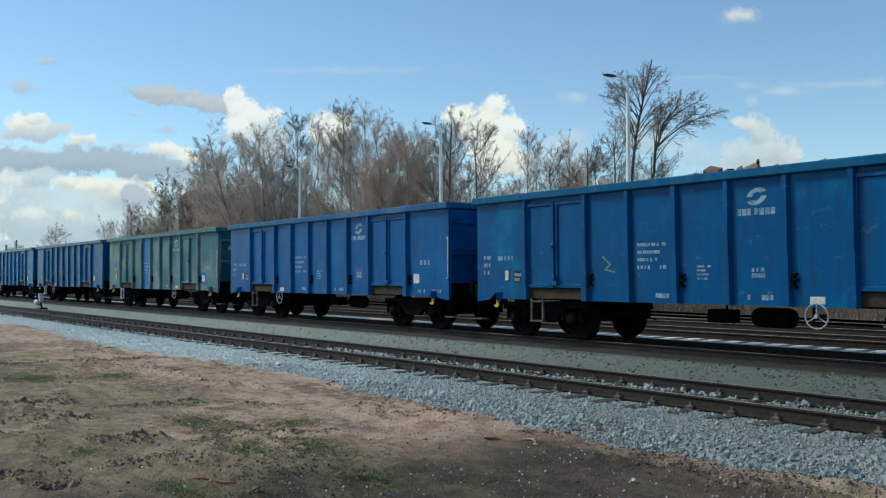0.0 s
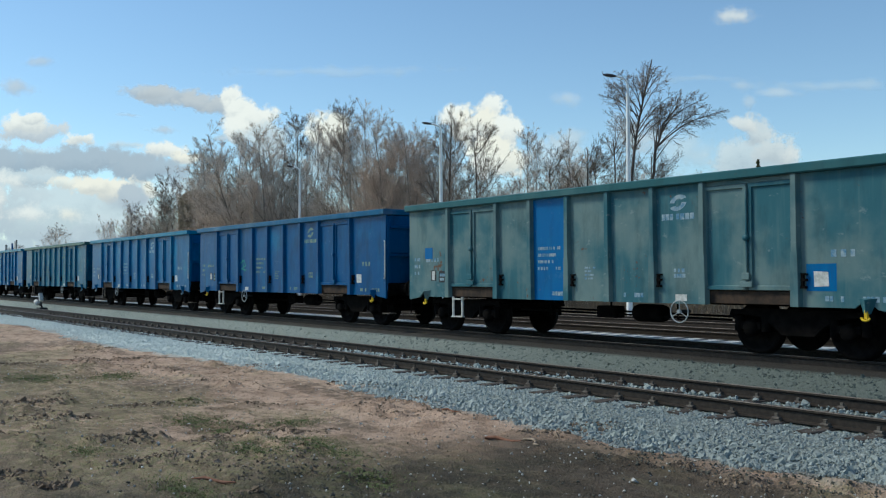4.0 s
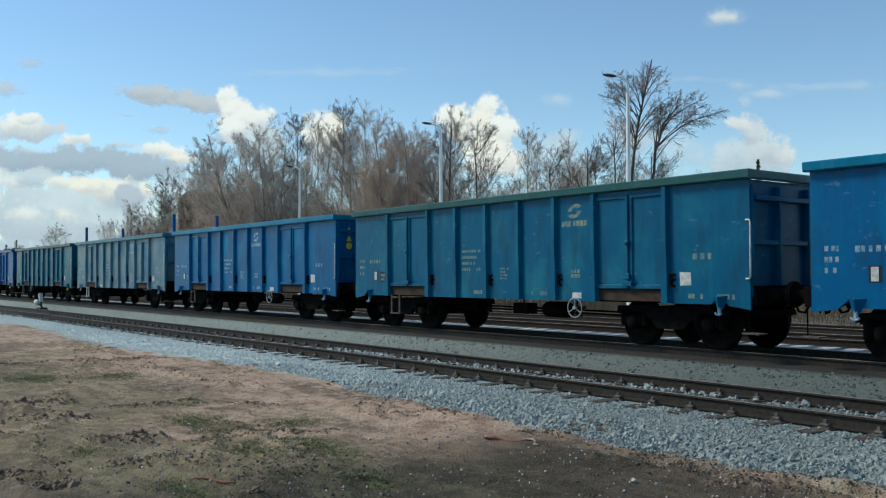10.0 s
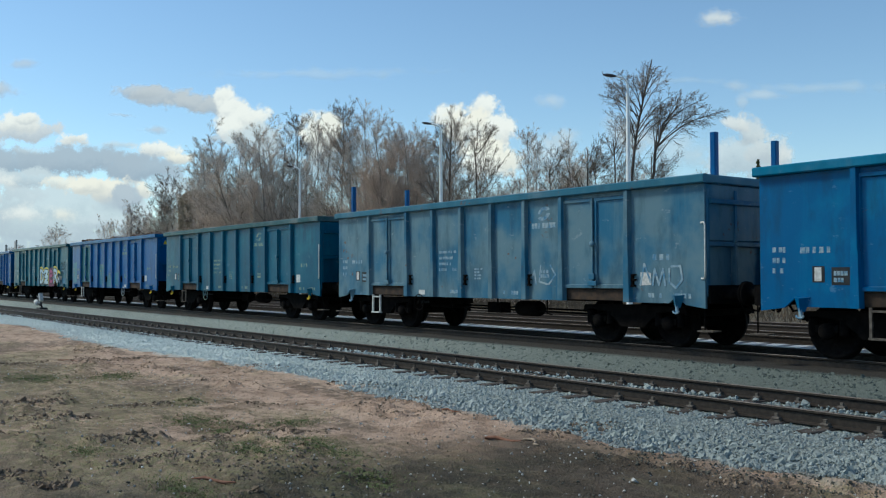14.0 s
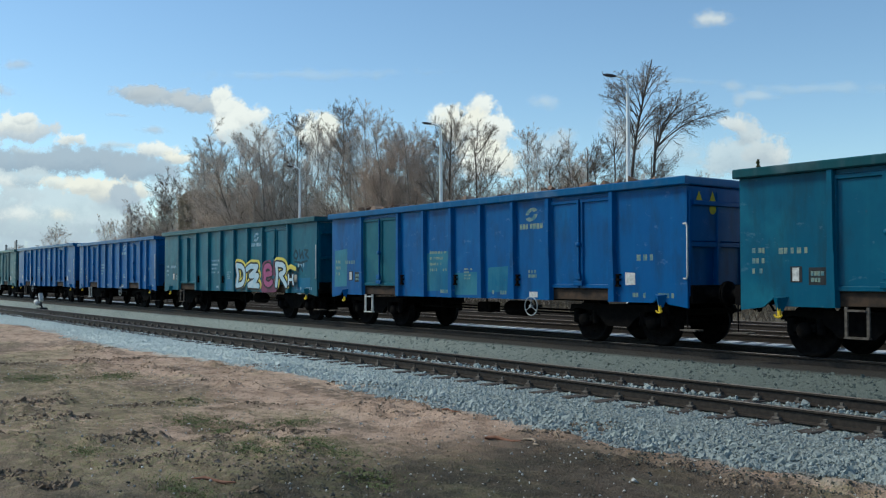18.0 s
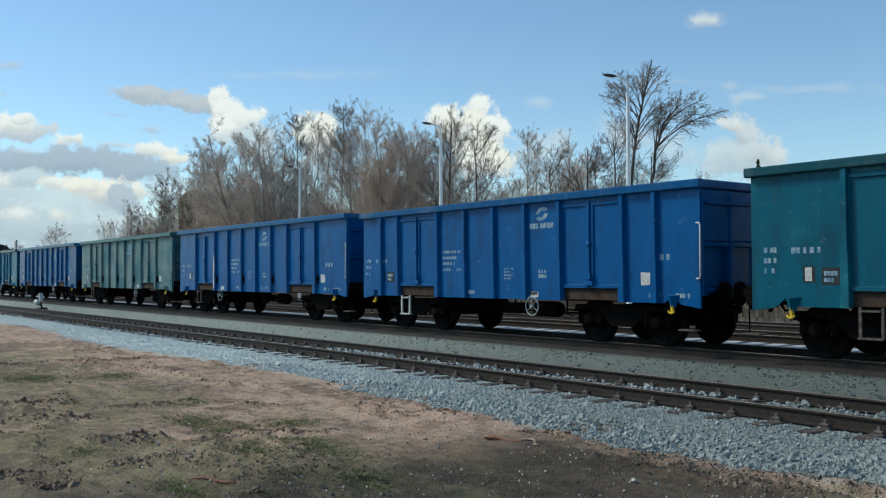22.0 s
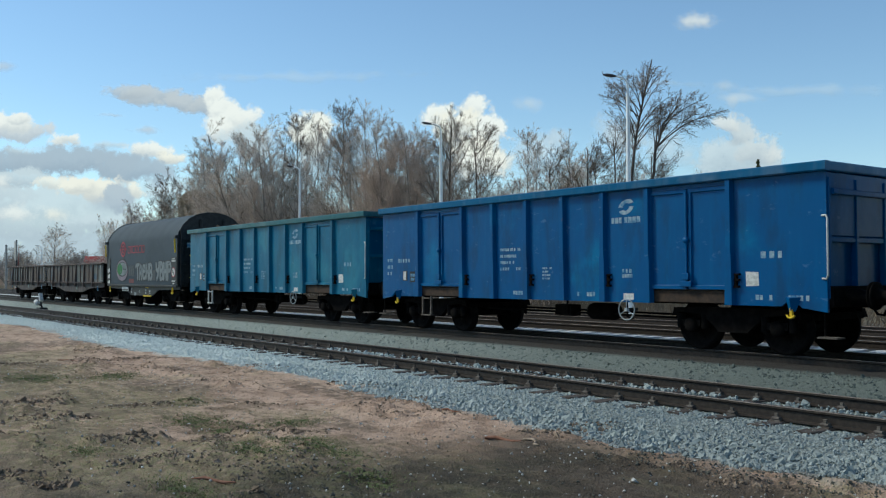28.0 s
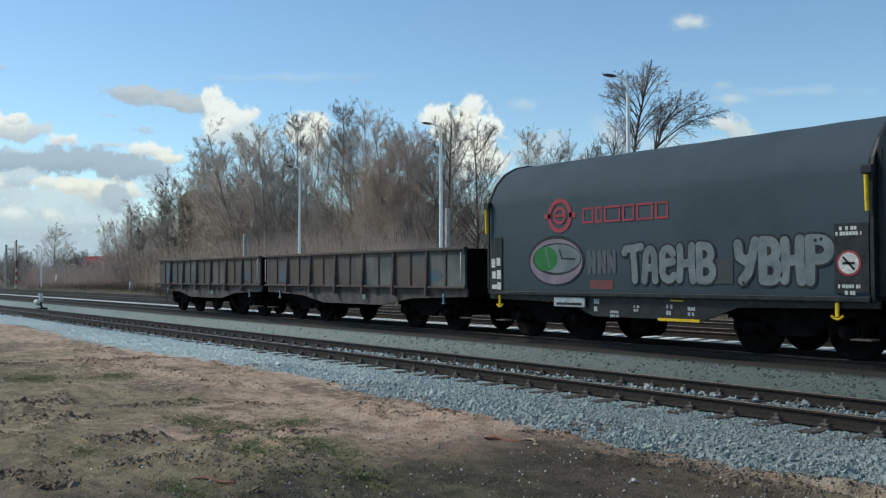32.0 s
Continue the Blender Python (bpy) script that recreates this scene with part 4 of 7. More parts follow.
def stroke(b, path, r, depth, lift):
    """A fat rounded paint stroke along a path in x, z; each stroke lies a little over the one before."""
    base_lift = lift
    for (x0, z0), (x1, z1) in zip(path[:-1], path[1:]):
        LAYER[0] = (LAYER[0] + 1) % 16
        lift = base_lift + 0.00012 * LAYER[0]
        a = math.atan2(z1 - z0, x1 - x0)
        ring = [(x0 + r * math.cos(a + t), z0 + r * math.sin(a + t)) for t in np.linspace(math.pi / 2, 3 * math.pi / 2, 7)]
        ring += [(x1 + r * math.cos(a + t), z1 + r * math.sin(a + t)) for t in np.linspace(-math.pi / 2, math.pi / 2, 7)]
        b.prism(ring, -lift - depth, -lift)
    return b


def bow(cx, cz, rx, rz, a0, a1, n=7):
    """Part of an oval, as points of a paint stroke; angles in degrees."""
    return [(cx + rx * math.cos(radians(a0 + (a1 - a0) * i / n)), cz + rz * math.sin(radians(a0 + (a1 - a0) * i / n))) for i in range(n + 1)]


GLYPHS = {
    "t": [[(-0.55, 0.62), (-0.45, 0.8), (0.0, 0.82), (0.5, 0.9)], [(0.0, 0.8), (0.06, 0.2), (0.12, -0.85)]],
    "a": [[(-0.35, -0.85)] + bow(0.0, 0.25, 0.26, 0.5, 170, 10) + [(0.32, -0.85)], [(-0.2, -0.2), (0.28, -0.2)]],
    "e": [bow(0.0, 0.35, 0.32, 0.4, 20, 200) + bow(0.05, -0.4, 0.36, 0.42, 160, 330), [(-0.25, 0.0), (0.3, 0.1)]],
    "h": [[(-0.35, 0.8), (-0.3, 0.0), (-0.38, -0.8)], [(0.32, 0.85), (0.3, 0.0), (0.38, -0.85)], [(-0.3, -0.05), (0.3, 0.05)]],
    "b": [[(-0.32, 0.85), (-0.3, 0.0), (-0.3, -0.8)], [(-0.32, 0.85)] + bow(0.0, 0.42, 0.32, 0.4, 80, -80), [(-0.25, 0.0)] + bow(0.05, -0.42, 0.36, 0.42, 80, -90) + [(-0.3, -0.82)]],
    "y": [[(-0.45, 0.75), (-0.38, 0.2), (-0.05, 0.0), (0.22, 0.15)], [(0.4, 0.85), (0.22, 0.1), (0.05, -0.5), (-0.25, -0.85)]],
    "p": [[(-0.3, -0.85), (-0.28, 0.0), (-0.3, 0.85)], [(-0.3, 0.85)] + bow(0.1, 0.42, 0.42, 0.4, 90, -90) + [(-0.25, 0.05)]],
    "d": [[(-0.34, -0.8), (-0.2, 0.0), (-0.34, 0.8)], [(-0.34, 0.85)] + bow(-0.05, 0.0, 0.45, 0.8, 70, -70) + [(-0.34, -0.85)]],
    "z": [[(-0.5, 0.55), (-0.2, 0.8), (0.3, 0.75), (0.1, 0.35), (-0.25, 0.0), (0.35, 0.02), (0.2, -0.35), (-0.35, -0.75), (0.4, -0.8)]],
    "r": [[(-0.36, -0.85), (-0.28, 0.0), (-0.36, 0.85)], [(-0.3, 0.85)] + bow(0.0, 0.42, 0.34, 0.38, 80, -90), [(-0.05, 0.0), (0.2, -0.4), (0.45, -0.85)]],
}


def bubble(car, text, x0, w, z, h, y, fill, edge, fat=0.12, rim=0.03, name="graffiti_letter", halo=None):
    step = w / len(text)
    for i, ch in enumerate(text):
        cx = x0 + step * (i + 0.5)
        inner, outer, glow = Builder(), Builder(), Builder()
        for path in GLYPHS[ch]:
            q = [(cx + px * step * 0.95, z + pz * h / 2 * 0.85) for px, pz in path]
            stroke(outer, q, fat + rim, 0.001, 0.002)
            stroke(inner, q, fat, 0.001, 0.0045)
            stroke(glow, [(px + 0.04, pz + 0.05) for px, pz in q], fat + rim + 0.035, 0.001, 0.0)
        o = put(name, outer, edge, car, "painted graffiti letter", pose(0, y, 0))
        put("letter_fill", inner, fill, o, "sprayed fill")
        if halo:
            put("letter_border", glow, halo, o, "yellow sprayed border")


def scrawl(car, y):
    bubble(car, "taehb", -0.4, 2.1, 1.6, 0.86, y, M_SILVER, M_SPRAY_BLACK, 0.074, 0.036)
    bubble(car, "ybhp", 2.14, 1.72, 1.62, 0.92, y, M_SILVER, M_SPRAY_BLACK, 0.086, 0.038)
    eyes = Builder()
    for ex, ez in ((3.62, 1.93), (3.72, 1.95), (2.28, 1.25), (2.36, 1.22)):
        eyes.lathe([(0.028, -0.006), (0.028, -0.003)], 10, "y", (ex, -0.004, ez))
    tagged(put("graffiti_dots", eyes, M_SPRAY_BLACK, car, "small black sprayed dots", pose(0, y, 0)), kind="stuff")
    for x in (-1.3, -1.02, -0.76):
        for path, w in (([(x - 0.05, 1.45), (x - 0.06, 1.85)], 0.045), ([(x + 0.09, 1.45), (x + 0.08, 1.85)], 0.045), ([(x - 0.06, 1.85), (x + 0.09, 1.45)], 0.04)):
            put("graffiti_stroke", stroke(Builder(), path, w, 0.002, 0.002 if w < 0.045 else 0.0), M_SILVER_DIM, car, "dim grey sprayed stroke", pose(0, y, 0))

    def oval(cx, cz, rx, rz, lift, n=24, a0=0, a1=2 * math.pi):
        return Builder().prism([(cx + rx * math.cos(t), cz + rz * math.sin(t)) for t in np.linspace(a0, a1, n, endpoint=a1 - a0 < 6)], -lift - 0.002, -lift)
    lip = put("graffiti_mouth", oval(-2.33, 1.7, 0.84, 0.53, 0.0), M_SPRAY_BLACK, car, "painted mouth with green tongue", pose(0, y, 0))
    put("lip_paint", oval(-2.33, 1.68, 0.79, 0.48, 0.003), M_SPRAY_LILAC, lip)
    put("mouth_inside", oval(-2.3, 1.73, 0.73, 0.34, 0.006), M_SPRAY_BLACK, lip)
    put("teeth", oval(-2.28, 1.74, 0.69, 0.3, 0.009), M_SILVER, lip)
    put("tongue", oval(-2.62, 1.74, 0.36, 0.26, 0.012), M_SPRAY_GREEN, lip)
    put("tooth_gap", stroke(Builder(), [(-2.2, 1.92), (-2.12, 1.74), (-1.75, 1.72)], 0.018, 0.002, 0.015), M_SPRAY_BLACK, lip)
    put("tongue_line", stroke(Builder(), [(-2.62, 1.96), (-2.5, 1.56)], 0.018, 0.002, 0.015), M_SILVER, lip)


M_SILVER_DIM = mottled("dim_spray", (0.09, 0.1, 0.105), (0.065, 0.076, 0.08), 4, 0.6, bump=0.0)


def wagon_graffiti(car):
    """Large pale and pink letters with black outlines and a yellow border on the teal wagon."""
    y = -HALF_W - 0.1
    back = Builder()
    for path in ([(3.05, 1.1), (3.1, 1.75), (3.5, 1.8), (3.5, 1.1), (3.1, 1.15)], [(3.85, 1.1), (3.9, 1.8)], [(3.0, 0.98), (3.9, 1.0)]):
        stroke(back, path, 0.13, 0.002, -0.006)
    put("graffiti_backing", back, mottled("dark_pink_spray", (0.16, 0.04, 0.09), (0.09, 0.035, 0.06), 4, 0.6, bump=0.0), car, "dull dark pink spray behind the letters", pose(0, y, 0))
    tag = Builder()
    for path in ([(5.0, 2.05), (5.15, 2.2), (5.3, 2.05), (5.2, 1.92), (5.05, 1.98)], [(5.4, 2.2), (5.45, 1.95), (5.6, 2.15), (5.65, 1.95)], [(5.75, 2.2), (5.95, 2.18), (5.8, 2.05), (5.98, 1.95)], [(5.1, 1.85), (5.5, 1.8), (5.9, 1.86)], [(5.2, 1.7), (5.3, 1.55), (5.45, 1.72), (5.6, 1.55)]):
        stroke(tag, path, 0.035, 0.002, 0.0)
    tagged(put("graffiti_scrawl", tag, mottled("thin_dark_spray", (0.006, 0.03, 0.045), (0.005, 0.045, 0.07), 5, 0.6, bump=0.0), car, "thin dark sprayed scrawl", pose(0, -HALF_W - 0.004, 0)), kind="stuff")
    for ch, x0, w, zc, h, fill, fat, halo in (("d", 0.78, 0.92, 1.42, 0.98, M_SPRAY_PALE, 0.1, True), ("z", 1.74, 1.08, 1.4, 0.98, M_SPRAY_PALE, 0.1, True), ("e", 2.98, 0.82, 1.44, 0.92, M_SPRAY_PINK, 0.1, False), ("r", 3.86, 0.9, 1.44, 0.95, M_SPRAY_PALE, 0.095, True), ("h", 4.78, 0.46, 1.28, 0.4, M_SPRAY_PALE, 0.05, False)):
        bubble(car, ch, x0, w, zc, h, y, fill, M_SPRAY_BLACK, fat * 0.85, 0.06, halo=M_SPRAY_YELLOW if halo else None)
    bd = stroke(Builder(), [(4.75, 1.62), (5.0, 1.7), (5.3, 1.62)], 0.07, 0.001, 0.0)
    put("graffiti_border", bd, M_SPRAY_YELLOW, car, "yellow sprayed flourish", pose(0, y, 0))


def scribble(car, rows, mat, r=0.025, y=-HALF_W - 0.004):
    for path in rows:
        put("graffiti_scrawl", stroke(Builder(), path, r, 0.003, 0.0), mat, car, "thin sprayed scrawl", pose(0, y, 0))


def low_wagon(label, hl, hx, pivot, seed):
    """Low-sided rusty wagon with a fish-bellied sole bar."""
    car = tagged(new("low_sided_wagon"), label, "goods wagon", "wagons of the goods train")
    wheels = []
    z0, z1 = 1.13, 2.06
    rng = random.Random(seed)
    k = 7
    xs = [-hl + 2 * hl * (i + 0.0) / k for i in range(k + 1)]
    for s in (-1, 1):
        ya, yb = sorted((s * 1.34, s * 1.39))
        for i in range(k):
            put("wall_panel", cached(("low_panel", round(hl, 2), s), lambda: Builder().box(0.0, 2 * hl / k, ya, yb, z0, z1 - 0.06)), M_RUSTY_WALL[rng.randrange(3)], car, m=pose(xs[i], 0, 0))
            yc, yd = sorted((s * 1.39, s * 1.42))
            put("thin_rib", cached(("thin_rib", s), lambda: Builder().box(-0.025, 0.025, yc, yd, z0, z1 - 0.06)), M_RUSTY_RIB, car, m=pose(xs[i] + hl / k, 0, 0))
        for x in xs[1:-1]:
            yc, yd = sorted((s * 1.39, s * 1.5))
            put("rib", cached(("low_rib", s), lambda: Builder().add([(x0, y0, z) for z, d in ((0.88, 0.0), (z1 - 0.06, -0.05)) for x0, y0 in ((-0.06, s * 1.385), (0.06, s * 1.385), (0.04, s * (1.5 + d)), (-0.04, s * (1.5 + d)))], [(0, 1, 5, 4), (1, 2, 6, 5), (2, 3, 7, 6), (3, 0, 4, 7), (0, 3, 2, 1), (4, 5, 6, 7)])), M_RUSTY_RIB, car, m=pose(x, 0, 0))
        yc, yd = sorted((s * 1.33, s * 1.47))
        put("side_rim", Builder().box(-hl - 0.05, hl + 0.05, yc, yd, z1 - 0.06, z1 + 0.02, 0.015), M_RUSTY_RIB, car)
        put("floor_rail", Builder().box(-hl - 0.05, hl + 0.05, min(s * 1.36, s * 1.46), max(s * 1.36, s * 1.46), z0 - 0.06, z0, 0.01), M_RUSTY_RIB, car)
        belly = [(-hl, z0 - 0.06), (-hl, 0.88), (-hl * 0.55, 0.8), (-hl * 0.3, 0.6), (hl * 0.3, 0.6), (hl * 0.55, 0.8), (hl, 0.88), (hl, z0 - 0.06)]
        put("sole_bar", Builder().prism(belly, min(s * 1.28, s * 1.34), max(s * 1.28, s * 1.34)), M_SOLE_GREY, car, "grey-brown fish-bellied sole bar")
    for x in (-0.5 * hl, -0.36 * hl, 0.26 * hl, 0.42 * hl):
        put("sole_hole", cached("sole_hole", lambda: Builder().lathe([(0.11, -0.006), (0.11, 0.0)], 14)), M_SPRAY_BLACK, car, "dark oval hole", pose(x, -1.341, 0.94))
    for s in (-1, 1):
        x = s * hl
        put("end_wall", Builder().box(min(x, x - s * 0.06), max(x, x - s * 0.06), -1.33, 1.33, z0, z1 - 0.02).box(min(x, x + s * 0.05), max(x, x + s * 0.05), -1.3, 1.3, z1 - 0.1, z1 - 0.02), M_STEEL_DARK, car)
        put("handrail", cached("low_rail", lambda: Builder().tube([(0, 0.03, 1.95), (0, -0.04, 1.95), (0, -0.04, 1.2), (0, 0.03, 1.2)], 0.015, 6)), M_WHITE, car, "thin white handrail", pose(s * (hl - 0.06), -1.43, 0))
        put("lashing_hook", cached("low_hook", lambda: Builder().box(-0.02, 0.02, -0.02, 0.02, 0.72, 0.94).box(-0.05, 0.05, -0.02, 0.02, 0.69, 0.72)), M_MARK, car, "pale lashing hook", pose(s * (hl - 0.9), -1.36, 0))
    put("floor", Builder().box(-hl + 0.05, hl - 0.05, -1.3, 1.3, z0 - 0.1, z0), M_RUST_SILL, car)
    mark(car, "notice_label", Builder().box(-0.08, 0.08, -0.004, 0, -0.1, 0.1), M_MARK_YELLOW, 0.25 * hl * 0.5, 0.84, -1.342)
    mark(car, "blue_patch", Builder().prism([(-0.32, -0.1), (0.1, -0.16), (0.3, -0.05), (0.22, 0.12), (-0.12, 0.16), (-0.3, 0.06)], -0.003, 0), M_BLUE_PATCH, hl * 0.78, 1.4, -1.392, "patch of old blue paint")
    mark(car, "blue_patch", Builder().prism([(-0.2, -0.3), (0.24, -0.26), (0.18, 0.1), (0.26, 0.3), (-0.16, 0.28), (-0.25, 0.0)], -0.003, 0), M_BLUE_PATCH, -hl * 0.78, 1.5, -1.392)
    add_ends(car, hx, M_STEEL_DARK)
    for x in (-pivot, pivot):
        add_bogie(car, x, wheels)
    return car, wheels


M_RUSTY_WALL = [paint("rusty_wall_paint", (0.0858, 0.0741, 0.0672), (0.125, 0.117, 0.107), 0.6, 0.5, 0.4, 0.8), paint("old_grey_wall_paint", (0.0726, 0.0819, 0.082), (0.132, 0.133, 0.123), 0.6, 0.6, 0.4, 0.8), paint("brown_wall_paint", (0.099, 0.078, 0.0656), (0.066, 0.101, 0.123), 0.5, 0.5, 0.4, 0.8)]
M_RUSTY_RIB = mottled("rusty_rib", (0.05, 0.045, 0.045), (0.1, 0.07, 0.06), 5, 0.8)
M_SOLE_GREY = mottled("grey_brown_sole_bar", (0.055, 0.052, 0.052), (0.11, 0.09, 0.085), 3, 0.8)
M_BLUE_PATCH = mottled("old_blue", (0.045, 0.1, 0.15), (0.085, 0.09, 0.095), 3, 0.8, bump=0.0)


def load_heap(label, x0, x1, top, seed, count=90, size=0.3):
    """Loose lumps that stand just over a wagon's rim."""
    rng = np.random.default_rng(seed)
    base = np.array([(x, y, z) for x in (-1, 1) for y in (-1, 1) for z in (-1, 1)], float)
    fc = np.array([(0, 1, 3, 2), (4, 6, 7, 5), (0, 4, 5, 1), (2, 3, 7, 6), (0, 2, 6, 4), (1, 5, 7, 3)])
    vs, fs = [], []
    for i in range(count):
        s = size * rng.uniform(0.5, 1.3) * np.array([rng.uniform(0.6, 1.6), rng.uniform(0.6, 1.4), rng.uniform(0.4, 0.9)]) / 2
        p = (base + rng.normal(0, 0.18, base.shape)) * s
        a = Euler(rng.uniform(-0.6, 0.6, 3).tolist()).to_matrix()
        p = p @ np.array(a).T
        x = rng.uniform(x0, x1)
        p += (x, rng.uniform(-1.15, 1.15), top - rng.uniform(0.06, 0.3))
        vs.append(p)
        fs.append(fc + 8 * i)
    b0 = np.array([(x, y, z) for x in (x0, x1) for y in (-1.2, 1.2) for z in (1.21, top - 0.25)])
    vs.append(b0)
    fs.append(fc + 8 * count)
    ob = put("scrap_load", raw_mesh("scrap_load", np.concatenate(vs), np.concatenate(fs)), M_LOAD)
    return tagged(ob, label, "load", kind="stuff")

# ---- trees ----
def branch_set(rng, base, dirs, length, radius, segs, lift, wobble):
    """Polylines that grow from base along dirs, bending upwards. Returns points (n, segs+1, 3) and radii (n, segs+1)."""
    n = len(base)
    pts = np.zeros((n, segs + 1, 3))
    rad = np.zeros((n, segs + 1))
    pts[:, 0] = base
    d = dirs.copy()
    for i in range(segs):
        d = d + np.array([0, 0, lift]) + rng.normal(0, wobble, (n, 3))
        d /= np.linalg.norm(d, axis=1)[:, None]
        pts[:, i + 1] = pts[:, i] + d * (length / segs)[:, None]
    f = np.linspace(1, 0.25, segs + 1)
    rad[:] = radius[:, None] * f
    return pts, rad


def grow(rng, pts, rad, per, ang, frac, lo, hi, thin, segs, lift, wobble):
    """Children on a set of polylines."""
    n, k, _ = pts.shape
    f = rng.uniform(lo, hi, (n, per))
    g = f * (k - 1)
    i = np.minimum(g.astype(int), k - 2)
    w = (g - i)[..., None]
    idx = np.arange(n)[:, None]
    base = pts[idx, i] * (1 - w) + pts[idx, i + 1] * w
    along = pts[idx, i + 1] - pts[idx, i]
    along = along / np.linalg.norm(along, axis=-1, keepdims=True)
    side = rng.normal(0, 1, along.shape)
    side -= along * (side * along).sum(-1, keepdims=True)
    side /= np.linalg.norm(side, axis=-1, keepdims=True)
    a = np.radians(ang + rng.normal(0, 9, f.shape))[..., None]
    d = along * np.cos(a) + side * np.sin(a)
    full = np.linalg.norm(np.diff(pts, axis=1), axis=-1).sum(1)[:, None]
    length = full * frac * (1.15 - 0.75 * f) * rng.uniform(0.7, 1.25, f.shape)
    radius = np.maximum(rad[:, :1] * thin * (1.15 - 0.6 * f), 0.004)
    m = n * per
    return branch_set(rng, base.reshape(m, 3), d.reshape(m, 3), length.reshape(m), radius.reshape(m), segs, lift, wobble)


def tubes(sets, sides):
    vs, fs, off = [], [], 0
    for (pts, rad), k in zip(sets, sides):
        n, s, _ = pts.shape
        t = np.gradient(pts, axis=1)
        t /= np.linalg.norm(t, axis=-1, keepdims=True) + 1e-9
        u = np.cross(t, np.array([0.31, 0.77, 0.55]))
        u /= np.linalg.norm(u, axis=-1, keepdims=True) + 1e-9
        w = np.cross(t, u)
        a = np.arange(k) * 2 * np.pi / k
        ring = pts[:, :, None] + rad[:, :, None, None] * (u[:, :, None] * np.cos(a)[None, None, :, None] + w[:, :, None] * np.sin(a)[None, None, :, None])
        vs.append(ring.reshape(-1, 3))
        ids = np.arange(n * s * k).reshape(n, s, k) + off
        a0, b0 = ids[:, :-1], ids[:, 1:]
        fs.append(np.stack([a0, np.roll(a0, -1, 2), np.roll(b0, -1, 2), b0], -1).reshape(-1, 4))
        off += n * s * k
    return np.concatenate(vs), np.concatenate(fs)


